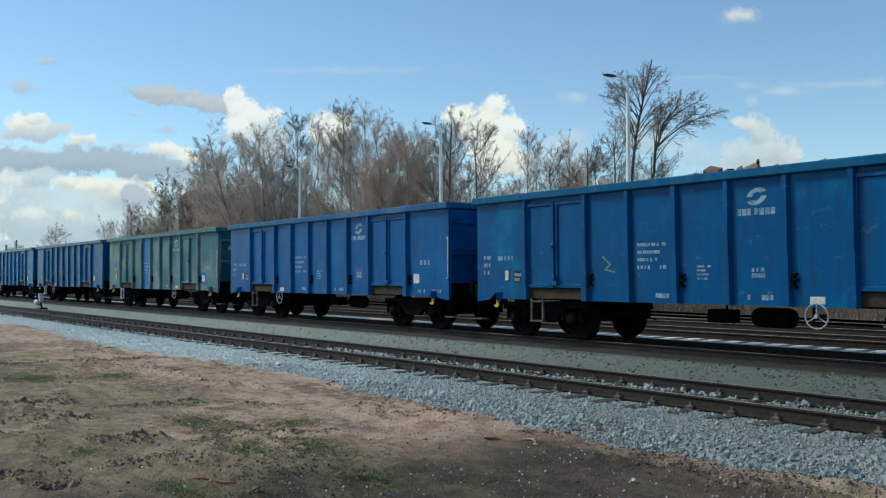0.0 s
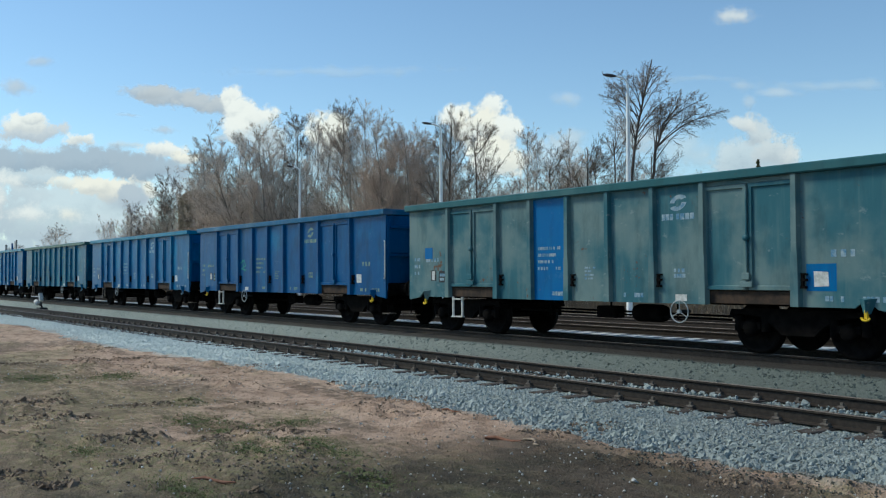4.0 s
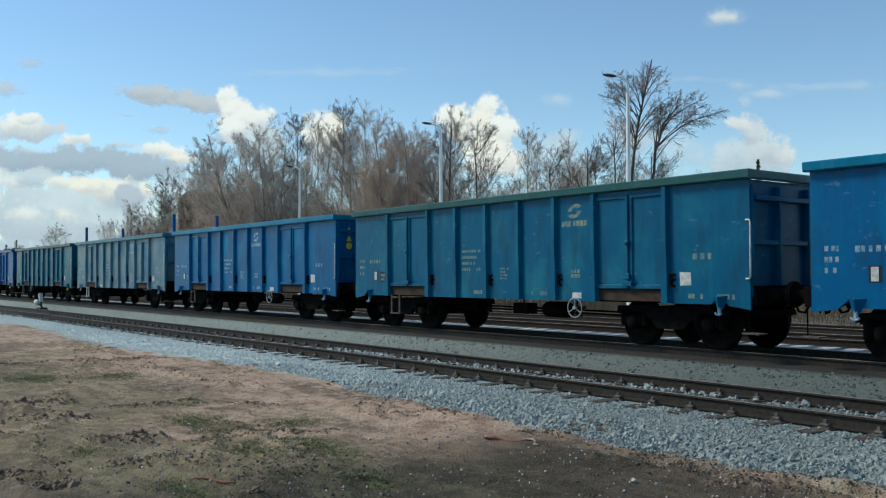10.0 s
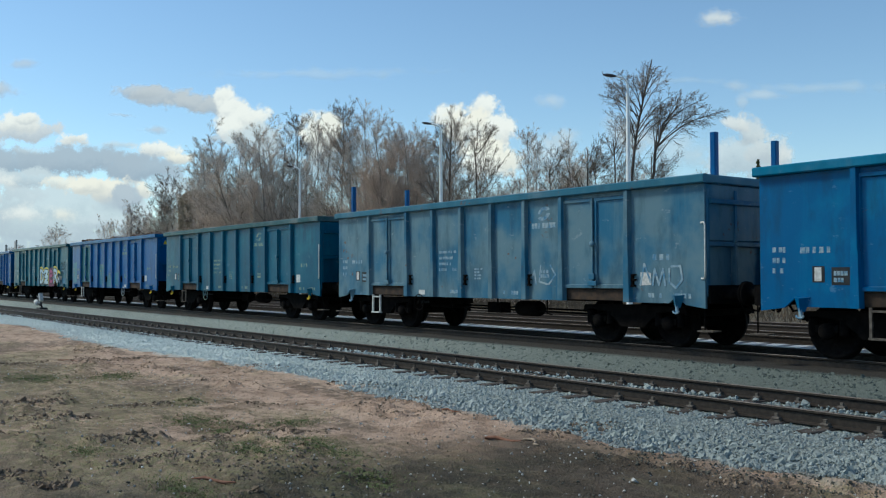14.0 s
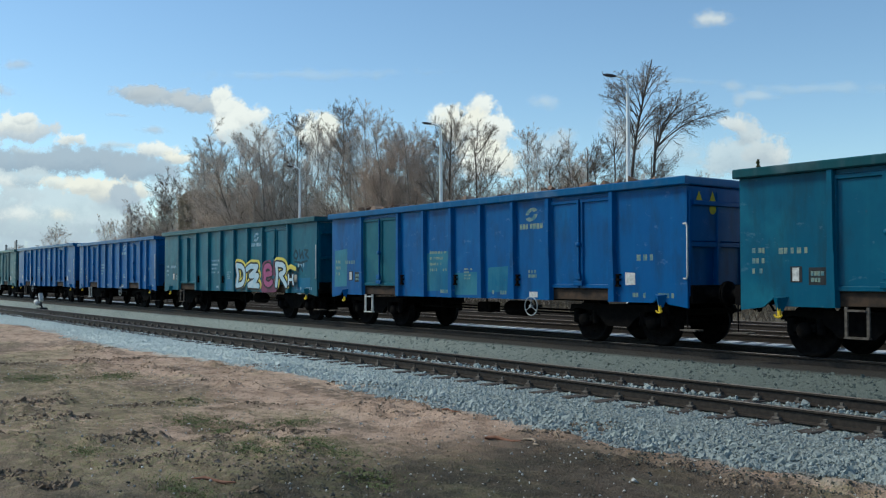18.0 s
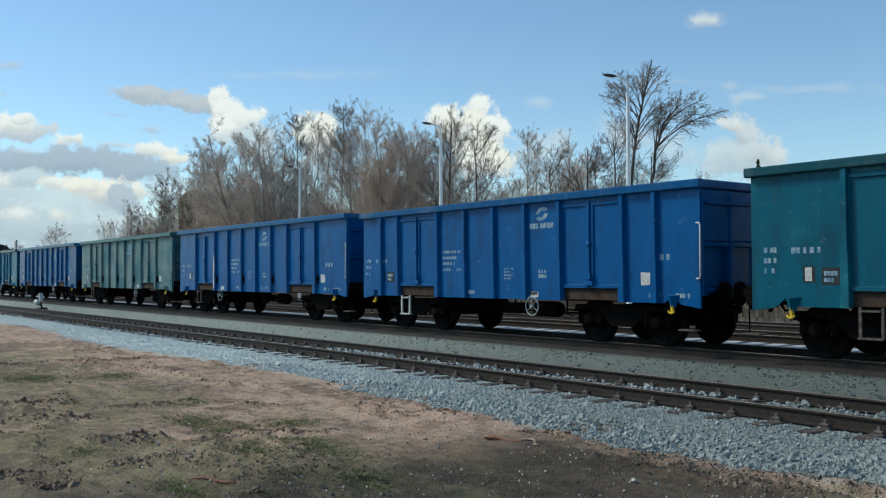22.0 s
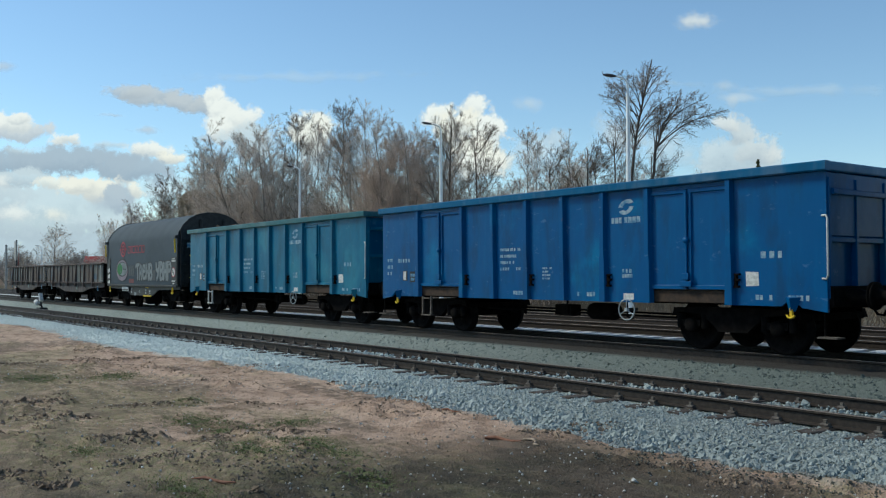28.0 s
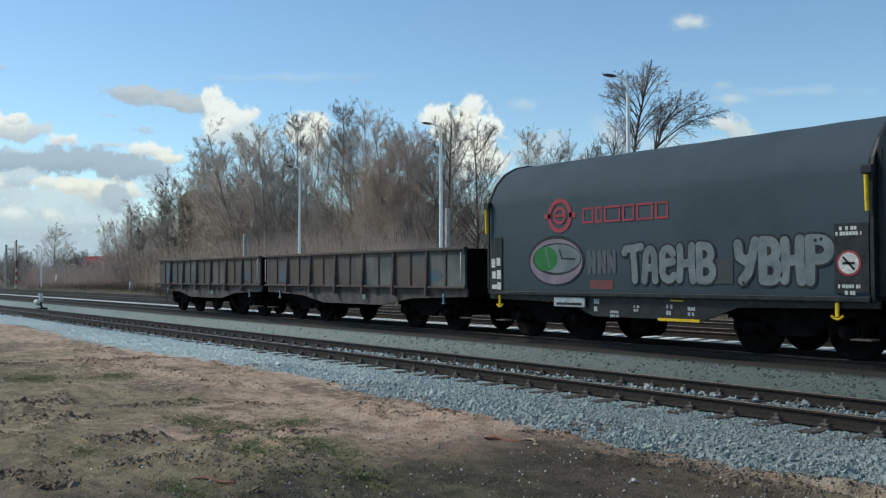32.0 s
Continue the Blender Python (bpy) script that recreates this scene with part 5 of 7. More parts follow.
def tree_meshes(seed, height, kind):
    rng = np.random.default_rng(seed)
    one = np.array([[0.0, 0.0, -0.1]])
    up = np.array([[rng.normal(0, 0.03), rng.normal(0, 0.03), 1.0]])
    if kind == "birch":
        tr = branch_set(rng, one, up, np.array([height]), np.array([height * 0.006]), 10, 0.02, 0.025)
        l1 = grow(rng, *tr, 64, 38, 0.25, 0.2, 0.98, 0.24, 4, 0.09, 0.06)
        l2 = grow(rng, *l1, 9, 34, 0.42, 0.12, 0.98, 0.5, 3, 0.05, 0.09)
        l3 = grow(rng, *l2, 9, 32, 0.5, 0.1, 1.0, 0.6, 2, 0.02, 0.12)
    elif kind in ("alder", "thicket"):
        k = 4 if kind == "alder" else 7
        a = rng.uniform(0, 2 * np.pi, k)
        lean = rng.uniform(0.03, 0.2 if kind == "alder" else 0.26, k)
        d = np.stack([np.cos(a) * lean, np.sin(a) * lean, np.ones(k)], 1)
        d /= np.linalg.norm(d, axis=1)[:, None]
        b0 = np.stack([np.cos(a) * 0.25, np.sin(a) * 0.25, np.full(k, -0.1)], 1)
        tr = branch_set(rng, b0, d, height * rng.uniform(0.66, 0.94, k), np.full(k, height * 0.006), 9, 0.02, 0.045)
        l1 = grow(rng, *tr, 22, 42, 0.36, 0.2, 0.98, 0.28, 5, 0.09, 0.06)
        l2 = grow(rng, *l1, 12, 36, 0.42, 0.12, 0.98, 0.5, 3, 0.08, 0.08)
        l3 = grow(rng, *l2, 11, 34, 0.5, 0.1, 1.0, 0.6, 2, 0.06, 0.12)
    elif kind == "spreading":
        # two leaning stems, each under a dome of arching limbs
        def stem(rows):
            fine = np.linspace(0, len(rows) - 1, 10)
            return np.stack([np.interp(fine, np.arange(len(rows)), [r[i] for r in rows]) for i in range(3)], 1)
        stems = np.stack([stem([(-0.55, 0, -0.1), (-0.3, 0.05, 3.0), (-0.1, 0, 5.4), (0.3, 0.1, 7.2), (0.7, 0, 8.9)]), stem([(-0.2, 0, -0.1), (0.3, -0.1, 3.0), (0.65, -0.2, 5.4), (0.95, -0.2, 6.4), (1.5, -0.3, 7.2)])])
        stems[:, 1:] += rng.normal(0, 0.04, stems[:, 1:].shape)
        tr = (stems, np.array([[0.085], [0.08]]) * np.linspace(1, 0.22, 10)[None])
        limbs, thick = [], []
        for which, (cu, cz, ru, rz), count in ((0, (0.2, 7.5, 1.75, 2.3), 24), (1, (2.0, 6.9, 1.5, 1.3), 18)):
            for _ in range(count):
                d = rng.normal(0, 1, 3)
                d /= np.linalg.norm(d)
                d[2] = abs(d[2]) - 0.35
                end = np.array([cu, 0.0, cz]) + d * np.array([ru, ru * 1.1, rz]) * rng.uniform(0.85, 1.05)
                sz = stems[which][:, 2]
                foot = end[2] - np.hypot(end[0] - cu, end[1]) * rng.uniform(0.35, 0.8) - rng.uniform(0.2, 0.6)
                foot = foot if foot > 5.0 else rng.uniform(5.0, 6.4)
                foot = min(foot, sz[-1] - 0.1)
                at = np.array([np.interp(foot, sz, stems[which][:, i]) for i in range(3)])
                mid = (at + end) / 2 + np.array([0, 0, 0.2 * np.linalg.norm(end - at)])
                q = np.linspace(0, 1, 9)[:, None]
                limbs.append(at * (1 - q) ** 2 + 2 * mid * q * (1 - q) + end * q ** 2 + rng.normal(0, 0.035, (9, 3)) * q)
                thick.append(0.022 * np.linspace(1, 0.2, 9))
        l1 = (np.array(limbs), np.array(thick))
        l2 = grow(rng, *l1, 11, 42, 0.34, 0.3, 0.99, 0.42, 5, 0.02, 0.09)
        l3 = grow(rng, *l2, 10, 38, 0.45, 0.12, 1.0, 0.5, 3, -0.01, 0.13)
    elif kind == "crowned":
        # one stem with a rounded crown of many limbs
        tr = branch_set(rng, one, up, np.array([height * 0.8]), np.array([height * 0.009]), 9, 0.01, 0.04)
        l1 = grow(rng, *tr, 34, 50, 0.44, 0.2, 0.99, 0.32, 6, 0.05, 0.06)
        l2 = grow(rng, *l1, 13, 40, 0.42, 0.15, 0.98, 0.5, 4, 0.04, 0.09)
        l3 = grow(rng, *l2, 12, 38, 0.48, 0.12, 1.0, 0.55, 2, 0.02, 0.13)
    else:
        k = 14
        a = rng.uniform(0, 2 * np.pi, k)
        lean = rng.uniform(0.1, 0.6, k)
        d = np.stack([np.cos(a) * lean, np.sin(a) * lean, np.ones(k)], 1)
        d /= np.linalg.norm(d, axis=1)[:, None]
        b0 = np.stack([np.cos(a) * 0.3, np.sin(a) * 0.3, np.full(k, -0.1)], 1)
        tr = branch_set(rng, b0, d, height * rng.uniform(0.6, 1.0, k), np.full(k, height * 0.008), 6, 0.06, 0.06)
        l1 = grow(rng, *tr, 9, 32, 0.38, 0.2, 0.97, 0.45, 4, 0.08, 0.08)
        l2 = grow(rng, *l1, 6, 32, 0.45, 0.15, 0.98, 0.55, 2, 0.05, 0.1)
        l3 = grow(rng, *l2, 4, 30, 0.5, 0.15, 1.0, 0.6, 1, 0.03, 0.1)
    l3[1][:] = np.maximum(l3[1], 0.0038)
    tv, tf = tubes([tr, l1], [7, 5])
    cv, cf = tubes([l2, l3], [3, 3])
    # swelling buds and catkins at the tips
    tips = l3[0][::2, -1]
    m = len(tips)
    e1 = rng.normal(0, 1, (m, 3)) * 0.006
    e2 = rng.normal(0, 1, (m, 3)) * 0.006 + np.array([0, 0, -0.008])
    bv = np.stack([tips + e1, tips + e2, tips - e1, tips - e2], 1).reshape(-1, 3)
    return raw_mesh("trunk", tv, tf, True), raw_mesh("crown", cv, cf, False), raw_mesh("bud_growth", bv, np.arange(4 * m).reshape(m, 4))


M_BARK = mottled("grey_brown_bark", (0.2, 0.175, 0.15), (0.36, 0.32, 0.28), 5, 0.9, bump=0.3, dist=0.02)
M_BARK_DARK = mottled("dark_bark", (0.06, 0.05, 0.045), (0.12, 0.1, 0.085), 5, 0.9)
M_TWIG = mottled("bare_twigs", (0.47, 0.395, 0.33), (0.72, 0.62, 0.54), 0.7, 0.9, bump=0.0)
M_TWIG_RED = mottled("reddish_brown_twigs", (0.42, 0.34, 0.285), (0.62, 0.51, 0.43), 0.7, 0.9, bump=0.0)
M_TWIG_DARK = mottled("dark_twigs", (0.16, 0.13, 0.108), (0.28, 0.23, 0.195), 0.7, 0.9, bump=0.0)
M_TWIG_PALE = mottled("pale_brushwood_twigs", (0.6, 0.48, 0.385), (0.8, 0.67, 0.56), 0.7, 0.9, bump=0.0)
M_IVY = per_piece("olive_leaves", [(0.32, 0.265, 0.195), (0.38, 0.315, 0.235), (0.45, 0.375, 0.285)], 0.8, scale=2.0)
M_NEEDLE = per_piece("dark_needles", [(0.12, 0.13, 0.075), (0.19, 0.19, 0.115)], 0.8, scale=2.0)
M_BUD = per_piece("swelling_buds", [(0.4, 0.33, 0.27), (0.66, 0.57, 0.48)], 0.9, scale=3.0)
M_BUD_PALE = per_piece("pale_catkins", [(0.4, 0.345, 0.28), (0.72, 0.66, 0.58)], 0.9, scale=3.0)
M_HEDGE = mottled("reddish_hedge_twigs", (0.5, 0.39, 0.32), (0.68, 0.55, 0.46), 0.7, 0.9, bump=0.0)
M_DRY_GRASS = mottled("pale_dry_grass", (0.36, 0.28, 0.2), (0.5, 0.41, 0.3), 0.9, 0.9, bump=0.0)
M_WEED = mottled("dry_weed_stalks", (0.1, 0.075, 0.05), (0.2, 0.15, 0.1), 0.9, 0.9, bump=0.0)
TREE_KINDS = {}
for key, seed, kind in (("birch_a", 11, "birch"), ("birch_b", 12, "birch"), ("alder_a", 21, "alder"), ("alder_b", 22, "alder"), ("alder_c", 23, "alder"), ("thicket_a", 26, "thicket"), ("thicket_b", 27, "thicket"),
                        ("spread_a", 31, "spreading"), ("crowned_a", 36, "crowned"), ("crowned_b", 37, "crowned"), ("shrub_a", 41, "shrub"), ("shrub_b", 42, "shrub")):
    TREE_KINDS[key] = tree_meshes(seed, 10.0, kind)
TREE_TOP = {key: max(v.co.z for v in meshes[1].vertices) for key, meshes in TREE_KINDS.items()}


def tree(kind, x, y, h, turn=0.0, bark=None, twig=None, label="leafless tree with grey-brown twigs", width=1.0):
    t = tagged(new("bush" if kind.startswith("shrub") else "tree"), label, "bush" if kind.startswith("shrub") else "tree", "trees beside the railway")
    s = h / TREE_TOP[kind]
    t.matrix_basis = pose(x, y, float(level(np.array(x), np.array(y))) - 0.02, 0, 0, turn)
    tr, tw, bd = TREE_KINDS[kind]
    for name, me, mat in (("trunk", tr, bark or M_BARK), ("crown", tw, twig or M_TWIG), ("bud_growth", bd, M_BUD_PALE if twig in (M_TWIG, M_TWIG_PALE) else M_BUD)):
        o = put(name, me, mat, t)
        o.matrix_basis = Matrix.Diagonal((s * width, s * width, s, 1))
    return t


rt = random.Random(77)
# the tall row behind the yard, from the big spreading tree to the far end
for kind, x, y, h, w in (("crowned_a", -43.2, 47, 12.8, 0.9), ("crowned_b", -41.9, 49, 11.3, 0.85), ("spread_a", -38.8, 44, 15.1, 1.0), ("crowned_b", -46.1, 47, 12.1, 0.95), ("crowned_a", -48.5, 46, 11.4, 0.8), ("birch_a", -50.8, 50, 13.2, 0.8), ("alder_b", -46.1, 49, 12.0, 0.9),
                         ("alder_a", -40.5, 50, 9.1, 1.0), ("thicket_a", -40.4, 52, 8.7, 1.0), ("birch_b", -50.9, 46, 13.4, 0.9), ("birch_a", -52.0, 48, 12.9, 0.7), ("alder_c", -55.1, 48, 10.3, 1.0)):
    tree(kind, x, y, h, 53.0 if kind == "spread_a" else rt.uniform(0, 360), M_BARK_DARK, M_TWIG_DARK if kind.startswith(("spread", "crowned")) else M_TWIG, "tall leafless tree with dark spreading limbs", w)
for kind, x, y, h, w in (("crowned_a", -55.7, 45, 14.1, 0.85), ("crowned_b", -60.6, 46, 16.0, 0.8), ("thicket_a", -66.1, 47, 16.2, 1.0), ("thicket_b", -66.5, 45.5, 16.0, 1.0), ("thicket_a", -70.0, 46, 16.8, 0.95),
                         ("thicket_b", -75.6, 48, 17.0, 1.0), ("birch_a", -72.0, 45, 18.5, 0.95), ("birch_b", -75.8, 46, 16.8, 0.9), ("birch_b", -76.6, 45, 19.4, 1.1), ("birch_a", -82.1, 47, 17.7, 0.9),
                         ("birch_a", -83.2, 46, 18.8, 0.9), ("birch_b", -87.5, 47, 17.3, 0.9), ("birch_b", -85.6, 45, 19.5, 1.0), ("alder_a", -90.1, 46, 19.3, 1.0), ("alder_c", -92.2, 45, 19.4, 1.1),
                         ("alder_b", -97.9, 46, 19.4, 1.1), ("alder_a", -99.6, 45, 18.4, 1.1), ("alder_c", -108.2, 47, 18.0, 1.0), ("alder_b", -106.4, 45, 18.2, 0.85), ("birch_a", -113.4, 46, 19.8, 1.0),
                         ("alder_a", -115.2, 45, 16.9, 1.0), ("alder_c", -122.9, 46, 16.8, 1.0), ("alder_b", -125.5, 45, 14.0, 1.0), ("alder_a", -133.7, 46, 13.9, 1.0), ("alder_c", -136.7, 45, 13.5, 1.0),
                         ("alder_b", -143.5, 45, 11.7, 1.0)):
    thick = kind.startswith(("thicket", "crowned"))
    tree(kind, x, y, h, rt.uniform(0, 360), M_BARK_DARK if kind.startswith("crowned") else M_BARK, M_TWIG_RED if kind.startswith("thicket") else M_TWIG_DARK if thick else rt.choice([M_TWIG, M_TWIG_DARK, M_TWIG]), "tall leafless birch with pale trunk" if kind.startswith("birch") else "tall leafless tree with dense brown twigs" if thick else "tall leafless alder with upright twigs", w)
# lower trees behind the row
for i in range(24):
    x = -58.0 - 3.6 * i + rt.uniform(-1.5, 1.5)
    tree(rt.choice(["alder_a", "alder_b", "alder_c", "thicket_a"]), x, 52.0 + rt.uniform(0, 6), rt.uniform(9.0, 13.5) - (2.5 if x < -120 else 0.0), rt.uniform(0, 360), None, rt.choice([M_TWIG, M_TWIG_RED, M_TWIG_DARK]), "lower leafless tree behind the row", 1.1)
# undergrowth along the foot of the row
for i in range(40):
    x = -40.0 - 2.3 * i + rt.uniform(-0.8, 0.8)
    tree(rt.choice(["shrub_a", "shrub_b"]), x, 41.5 + rt.uniform(-1.0, 2.5), rt.uniform(3.8, 7.0) * (0.65 if x > -60 else 1.0), rt.uniform(0, 360), None, rt.choice([M_TWIG_RED, M_TWIG, M_TWIG_PALE]), "bare brown shrub in the undergrowth", 1.3)
for x, y, h in ((-128.0, 44.0, 6.5), (-133.0, 43.0, 6.5), (-140.0, 44.0, 5.5), (-146.0, 46.0, 5.0), (-121.0, 42.0, 6.5)):
    tree("shrub_a", x, y, h, rt.uniform(0, 360), None, M_TWIG, "bare grey-brown shrub beside the railway", 1.2)

# brushwood that fills the foot of the row
rb2 = np.random.default_rng(9)
nb = 15000
bx = rb2.uniform(-128, -58, nb)
by = rb2.uniform(43.5, 56, nb)
bh = 1.5 + 7.5 * rb2.random(nb) ** 1.5 * np.clip((bx + 145) / 30, 0.35, 1.0)
b_base = np.stack([bx, by, level(bx, by)], 1)
b_dir = np.stack([rb2.normal(0, 0.22, nb), rb2.normal(0, 0.22, nb), np.ones(nb)], 1)
b_dir /= np.linalg.norm(b_dir, axis=1)[:, None]
bv, bf = tubes([branch_set(rb2, b_base, b_dir, bh, np.full(nb, 0.016), 2, 0.0, 0.12)], [3])
tagged(put("brushwood", raw_mesh("brushwood", bv, bf), M_TWIG_PALE), "dense bare brown brushwood under the trees", "brushwood", kind="stuff")

nb = 12000
bx = rb2.uniform(-122, -42, nb)
by = rb2.uniform(39.5, 43.5, nb)
bh = (1.5 + 5.0 * rb2.random(nb) ** 1.3) * np.clip((bx + 130) / 25, 0.5, 1.0) * np.clip((-bx - 32) / 30, 0.45, 1.0)
b_base = np.stack([bx, by, level(bx, by)], 1)
b_dir = np.stack([rb2.normal(0, 0.2, nb), rb2.normal(0, 0.2, nb), np.ones(nb)], 1)
b_dir /= np.linalg.norm(b_dir, axis=1)[:, None]
bv, bf = tubes([branch_set(rb2, b_base, b_dir, bh, np.full(nb, 0.014), 3, 0.0, 0.12)], [3])
tagged(put("brushwood", raw_mesh("brushwood", bv, bf), M_TWIG_PALE), "pale bare brushwood in front of the trees", "brushwood", kind="stuff")

nb = 16000
bx = rb2.uniform(-140, -12, nb)
by = rb2.uniform(30.5, 43, nb)
bh = 0.35 + 1.1 * rb2.random(nb) ** 1.5
b_base = np.stack([bx, by, level(bx, by)], 1)
b_dir = np.stack([rb2.normal(0, 0.3, nb), rb2.normal(0, 0.3, nb), np.ones(nb)], 1)
b_dir /= np.linalg.norm(b_dir, axis=1)[:, None]
bv, bf = tubes([branch_set(rb2, b_base, b_dir, bh, np.full(nb, 0.013), 2, 0.0, 0.15)], [3])
tagged(put("dry_weeds", raw_mesh("dry_weeds", bv, bf), M_WEED), "tall dry brown weeds beyond the yard", "weeds", kind="stuff")


def leafy(name, label, category, x, y, h, rx, n, mat, seed, cone=False):
    """A crown of many small leaves round a stem."""
    t = tagged(new(name), label, category, "trees beside the railway")
    t.matrix_basis = pose(x, y, float(level(np.array(x), np.array(y))) - 0.02)
    put("trunk", Builder().tube([(0, 0, 0), (0.05, 0, h * 0.5), (0, 0, h * 0.96)], [0.03 * h ** 0.8, 0.02 * h ** 0.8, 0.01], 7), M_BARK_DARK, t)
    rng = np.random.default_rng(seed)
    if cone:
        f = rng.uniform(0.0, 1.0, n)
        a = rng.uniform(0, 2 * np.pi, n)
        tier = 0.75 + 0.25 * np.sin(f * 40)
        r = rx * (1 - f) ** 0.75 * tier * np.sqrt(rng.uniform(0.02, 1.0, n)) * (0.7 + 0.3 * np.cos(5 * a + 60 * f))
        c = np.stack([r * np.cos(a), r * np.sin(a), h * (0.1 + 0.9 * f) - 0.25 * r], 1)
    else:
        # an upright column of leaves under a round top
        f = rng.random(n)
        a = rng.uniform(0, 2 * np.pi, n)
        up = np.clip((f - 0.72) / 0.28, 0, 1)
        r = rx * np.sqrt(1 - up ** 2) * rng.uniform(0.9, 1.0, n) * (1 + 0.03 * np.sin(3 * a + 9 * f))
        c = np.stack([r * np.cos(a), r * np.sin(a), np.where(f < 0.72, 0.06 * h + f / 0.72 * (h * 0.94 - rx), h - rx + rx * up)], 1)
    s = (rng.uniform(0.03, 0.06, n) if cone else rng.uniform(0.03, 0.09, n))[:, None]
    e1 = rng.normal(0, 1, (n, 3))
    e2 = rng.normal(0, 1, (n, 3))
    v = np.stack([c + e1 * s, c + e2 * s, c - e1 * s, c - e2 * s], 1).reshape(-1, 3)
    f4 = np.arange(4 * n).reshape(n, 4)
    put("crown", raw_mesh("crown", v, f4), mat, t)
    return t


leafy("tree", "dense rounded ivy-clad tree with olive leaves", "tree", -110.7, 44.0, 12.6, 1.95, 24000, M_IVY, 5)
for x, y, h in ((-31.0, 45.5, 8.0), (-28.6, 46.0, 6.6), (-33.3, 46.0, 6.9)):
    leafy("spruce", "small dark green spruce", "tree", x, y, h * 1.05, 0.7, 2600, M_NEEDLE, int(-x), True)


# ---- lamps and signals of the yard ----
def street_lamp(x, y, h, reach=1.0):
    t = tagged(new("street_lamp"), "tall pale galvanised lamp post with a flat dark head", "street lamp", "lamp posts of the yard")
    z = float(level(np.array(x), np.array(y)))
    t.matrix_basis = pose(x, y, z - 0.02)
    put("base_plate", Builder().box(-0.2, 0.2, -0.2, 0.2, 0, 0.04, 0.01), M_GALV, t)
    put("pole", Builder().tube([(0, 0, 0), (0, 0, 1.0), (0, 0, h - 0.6)], [0.13, 0.12, 0.065], 12), M_GALV, t)
    d = Vector((-0.6, -0.8, 0)) * reach * 0.45
    put("arm", Builder().tube([(0, 0, h - 0.6), (0, 0, h - 0.25), (d.x * 0.15, d.y * 0.15, h - 0.05), (d.x * 0.5, d.y * 0.5, h + 0.04), (d.x, d.y, h + 0.1)], 0.04, 8), M_GALV, t)
    hd = Builder().lathe([(0.02, 0.0), (0.1, 0.06), (0.16, 0.22), (0.15, 0.42), (0.05, 0.55)], 12, "x")
    hd.v = [(px, py, pz * 0.38) for px, py, pz in hd.v]
    put("lamp_head", hd, M_LAMP_HEAD, t, "flat dark lamp head", pose(d.x, d.y, h + 0.1, 0, -8, math.degrees(math.atan2(d.y, d.x))))
    return t


for x, y, h in ((-25.3, 28.3, 9.85), (-38.7, 28.8, 9.75), (-60.2, 31.9, 9.8)):
    street_lamp(x, y, h)


def post(name, label, cat, x, y, h, w, mat):
    t = put(name, Builder().box(-w, w, -w, w, 0, h, w * 0.3), mat)
    t.matrix_basis = pose(x, y, float(level(np.array(x), np.array(y))) - 0.02)
    return tagged(t, label, cat, "posts beside the yard")


M_OLD_CONC = mottled("old_grey_concrete", (0.3, 0.29, 0.27), (0.42, 0.41, 0.38), 4, 0.9)
post("concrete_post", "plain weathered grey concrete post", "post", -43.7, 33.0, 5.9, 0.13, M_OLD_CONC)
post("concrete_post", "plain weathered grey concrete post", "post", -72.0, 33.0, 5.4, 0.13, M_OLD_CONC)
post("marker_post", "short white marker post beside the tracks", "post", -106.0, 34.6, 1.3, 0.2, M_WHITE)


def signal(x, y):
    t = tagged(new("railway_signal"), "red and white striped signal mast with a grey head", "signal")
    t.matrix_basis = pose(x, y, float(level(np.array(x), np.array(y))) - 0.02)
    for i in range(6):
        put("mast_band", Builder().lathe([(0.11, 0.5 * i), (0.11, 0.5 * i + 0.5)], 10, "z"), M_WHITE if i % 2 else M_SIGNAL_RED, t)
    put("mast", Builder().lathe([(0.07, 3.0), (0.07, 6.6)], 10, "z"), M_SPRAY_BLACK, t)
    put("signal_head", Builder().box(0.1, 0.9, -0.3, -0.1, 4.0, 6.4, 0.05), M_OLD_CONC, t, "grey signal screen seen from behind")
    put("ladder", Builder().tube([(1.2, 0, 3.4), (1.2, 0, 6.0)], 0.03, 5).tube([(0.1, 0, 3.2), (1.2, 0, 3.9)], 0.03, 5), M_SIGNAL_RED, t)
    put("foot", Builder().box(-0.35, 0.35, -0.35, 0.35, 0, 0.3, 0.03), M_SPRAY_BLACK, t)
    return t


M_SIGNAL_RED = mottled("faded_signal_red", (0.28, 0.05, 0.04), (0.2, 0.05, 0.04), 4, 0.7, bump=0.0)
signal(-126.0, 26.6)
post("wooden_pole", "slim weathered wooden pole", "pole", -140.0, 28.2, 6.4, 0.13, M_OLD_CONC)
lp = street_lamp(-146.0, 34.3, 6.4, 0.9)
tagged(lp, "short grey lamp post with a small arm beside the tracks")


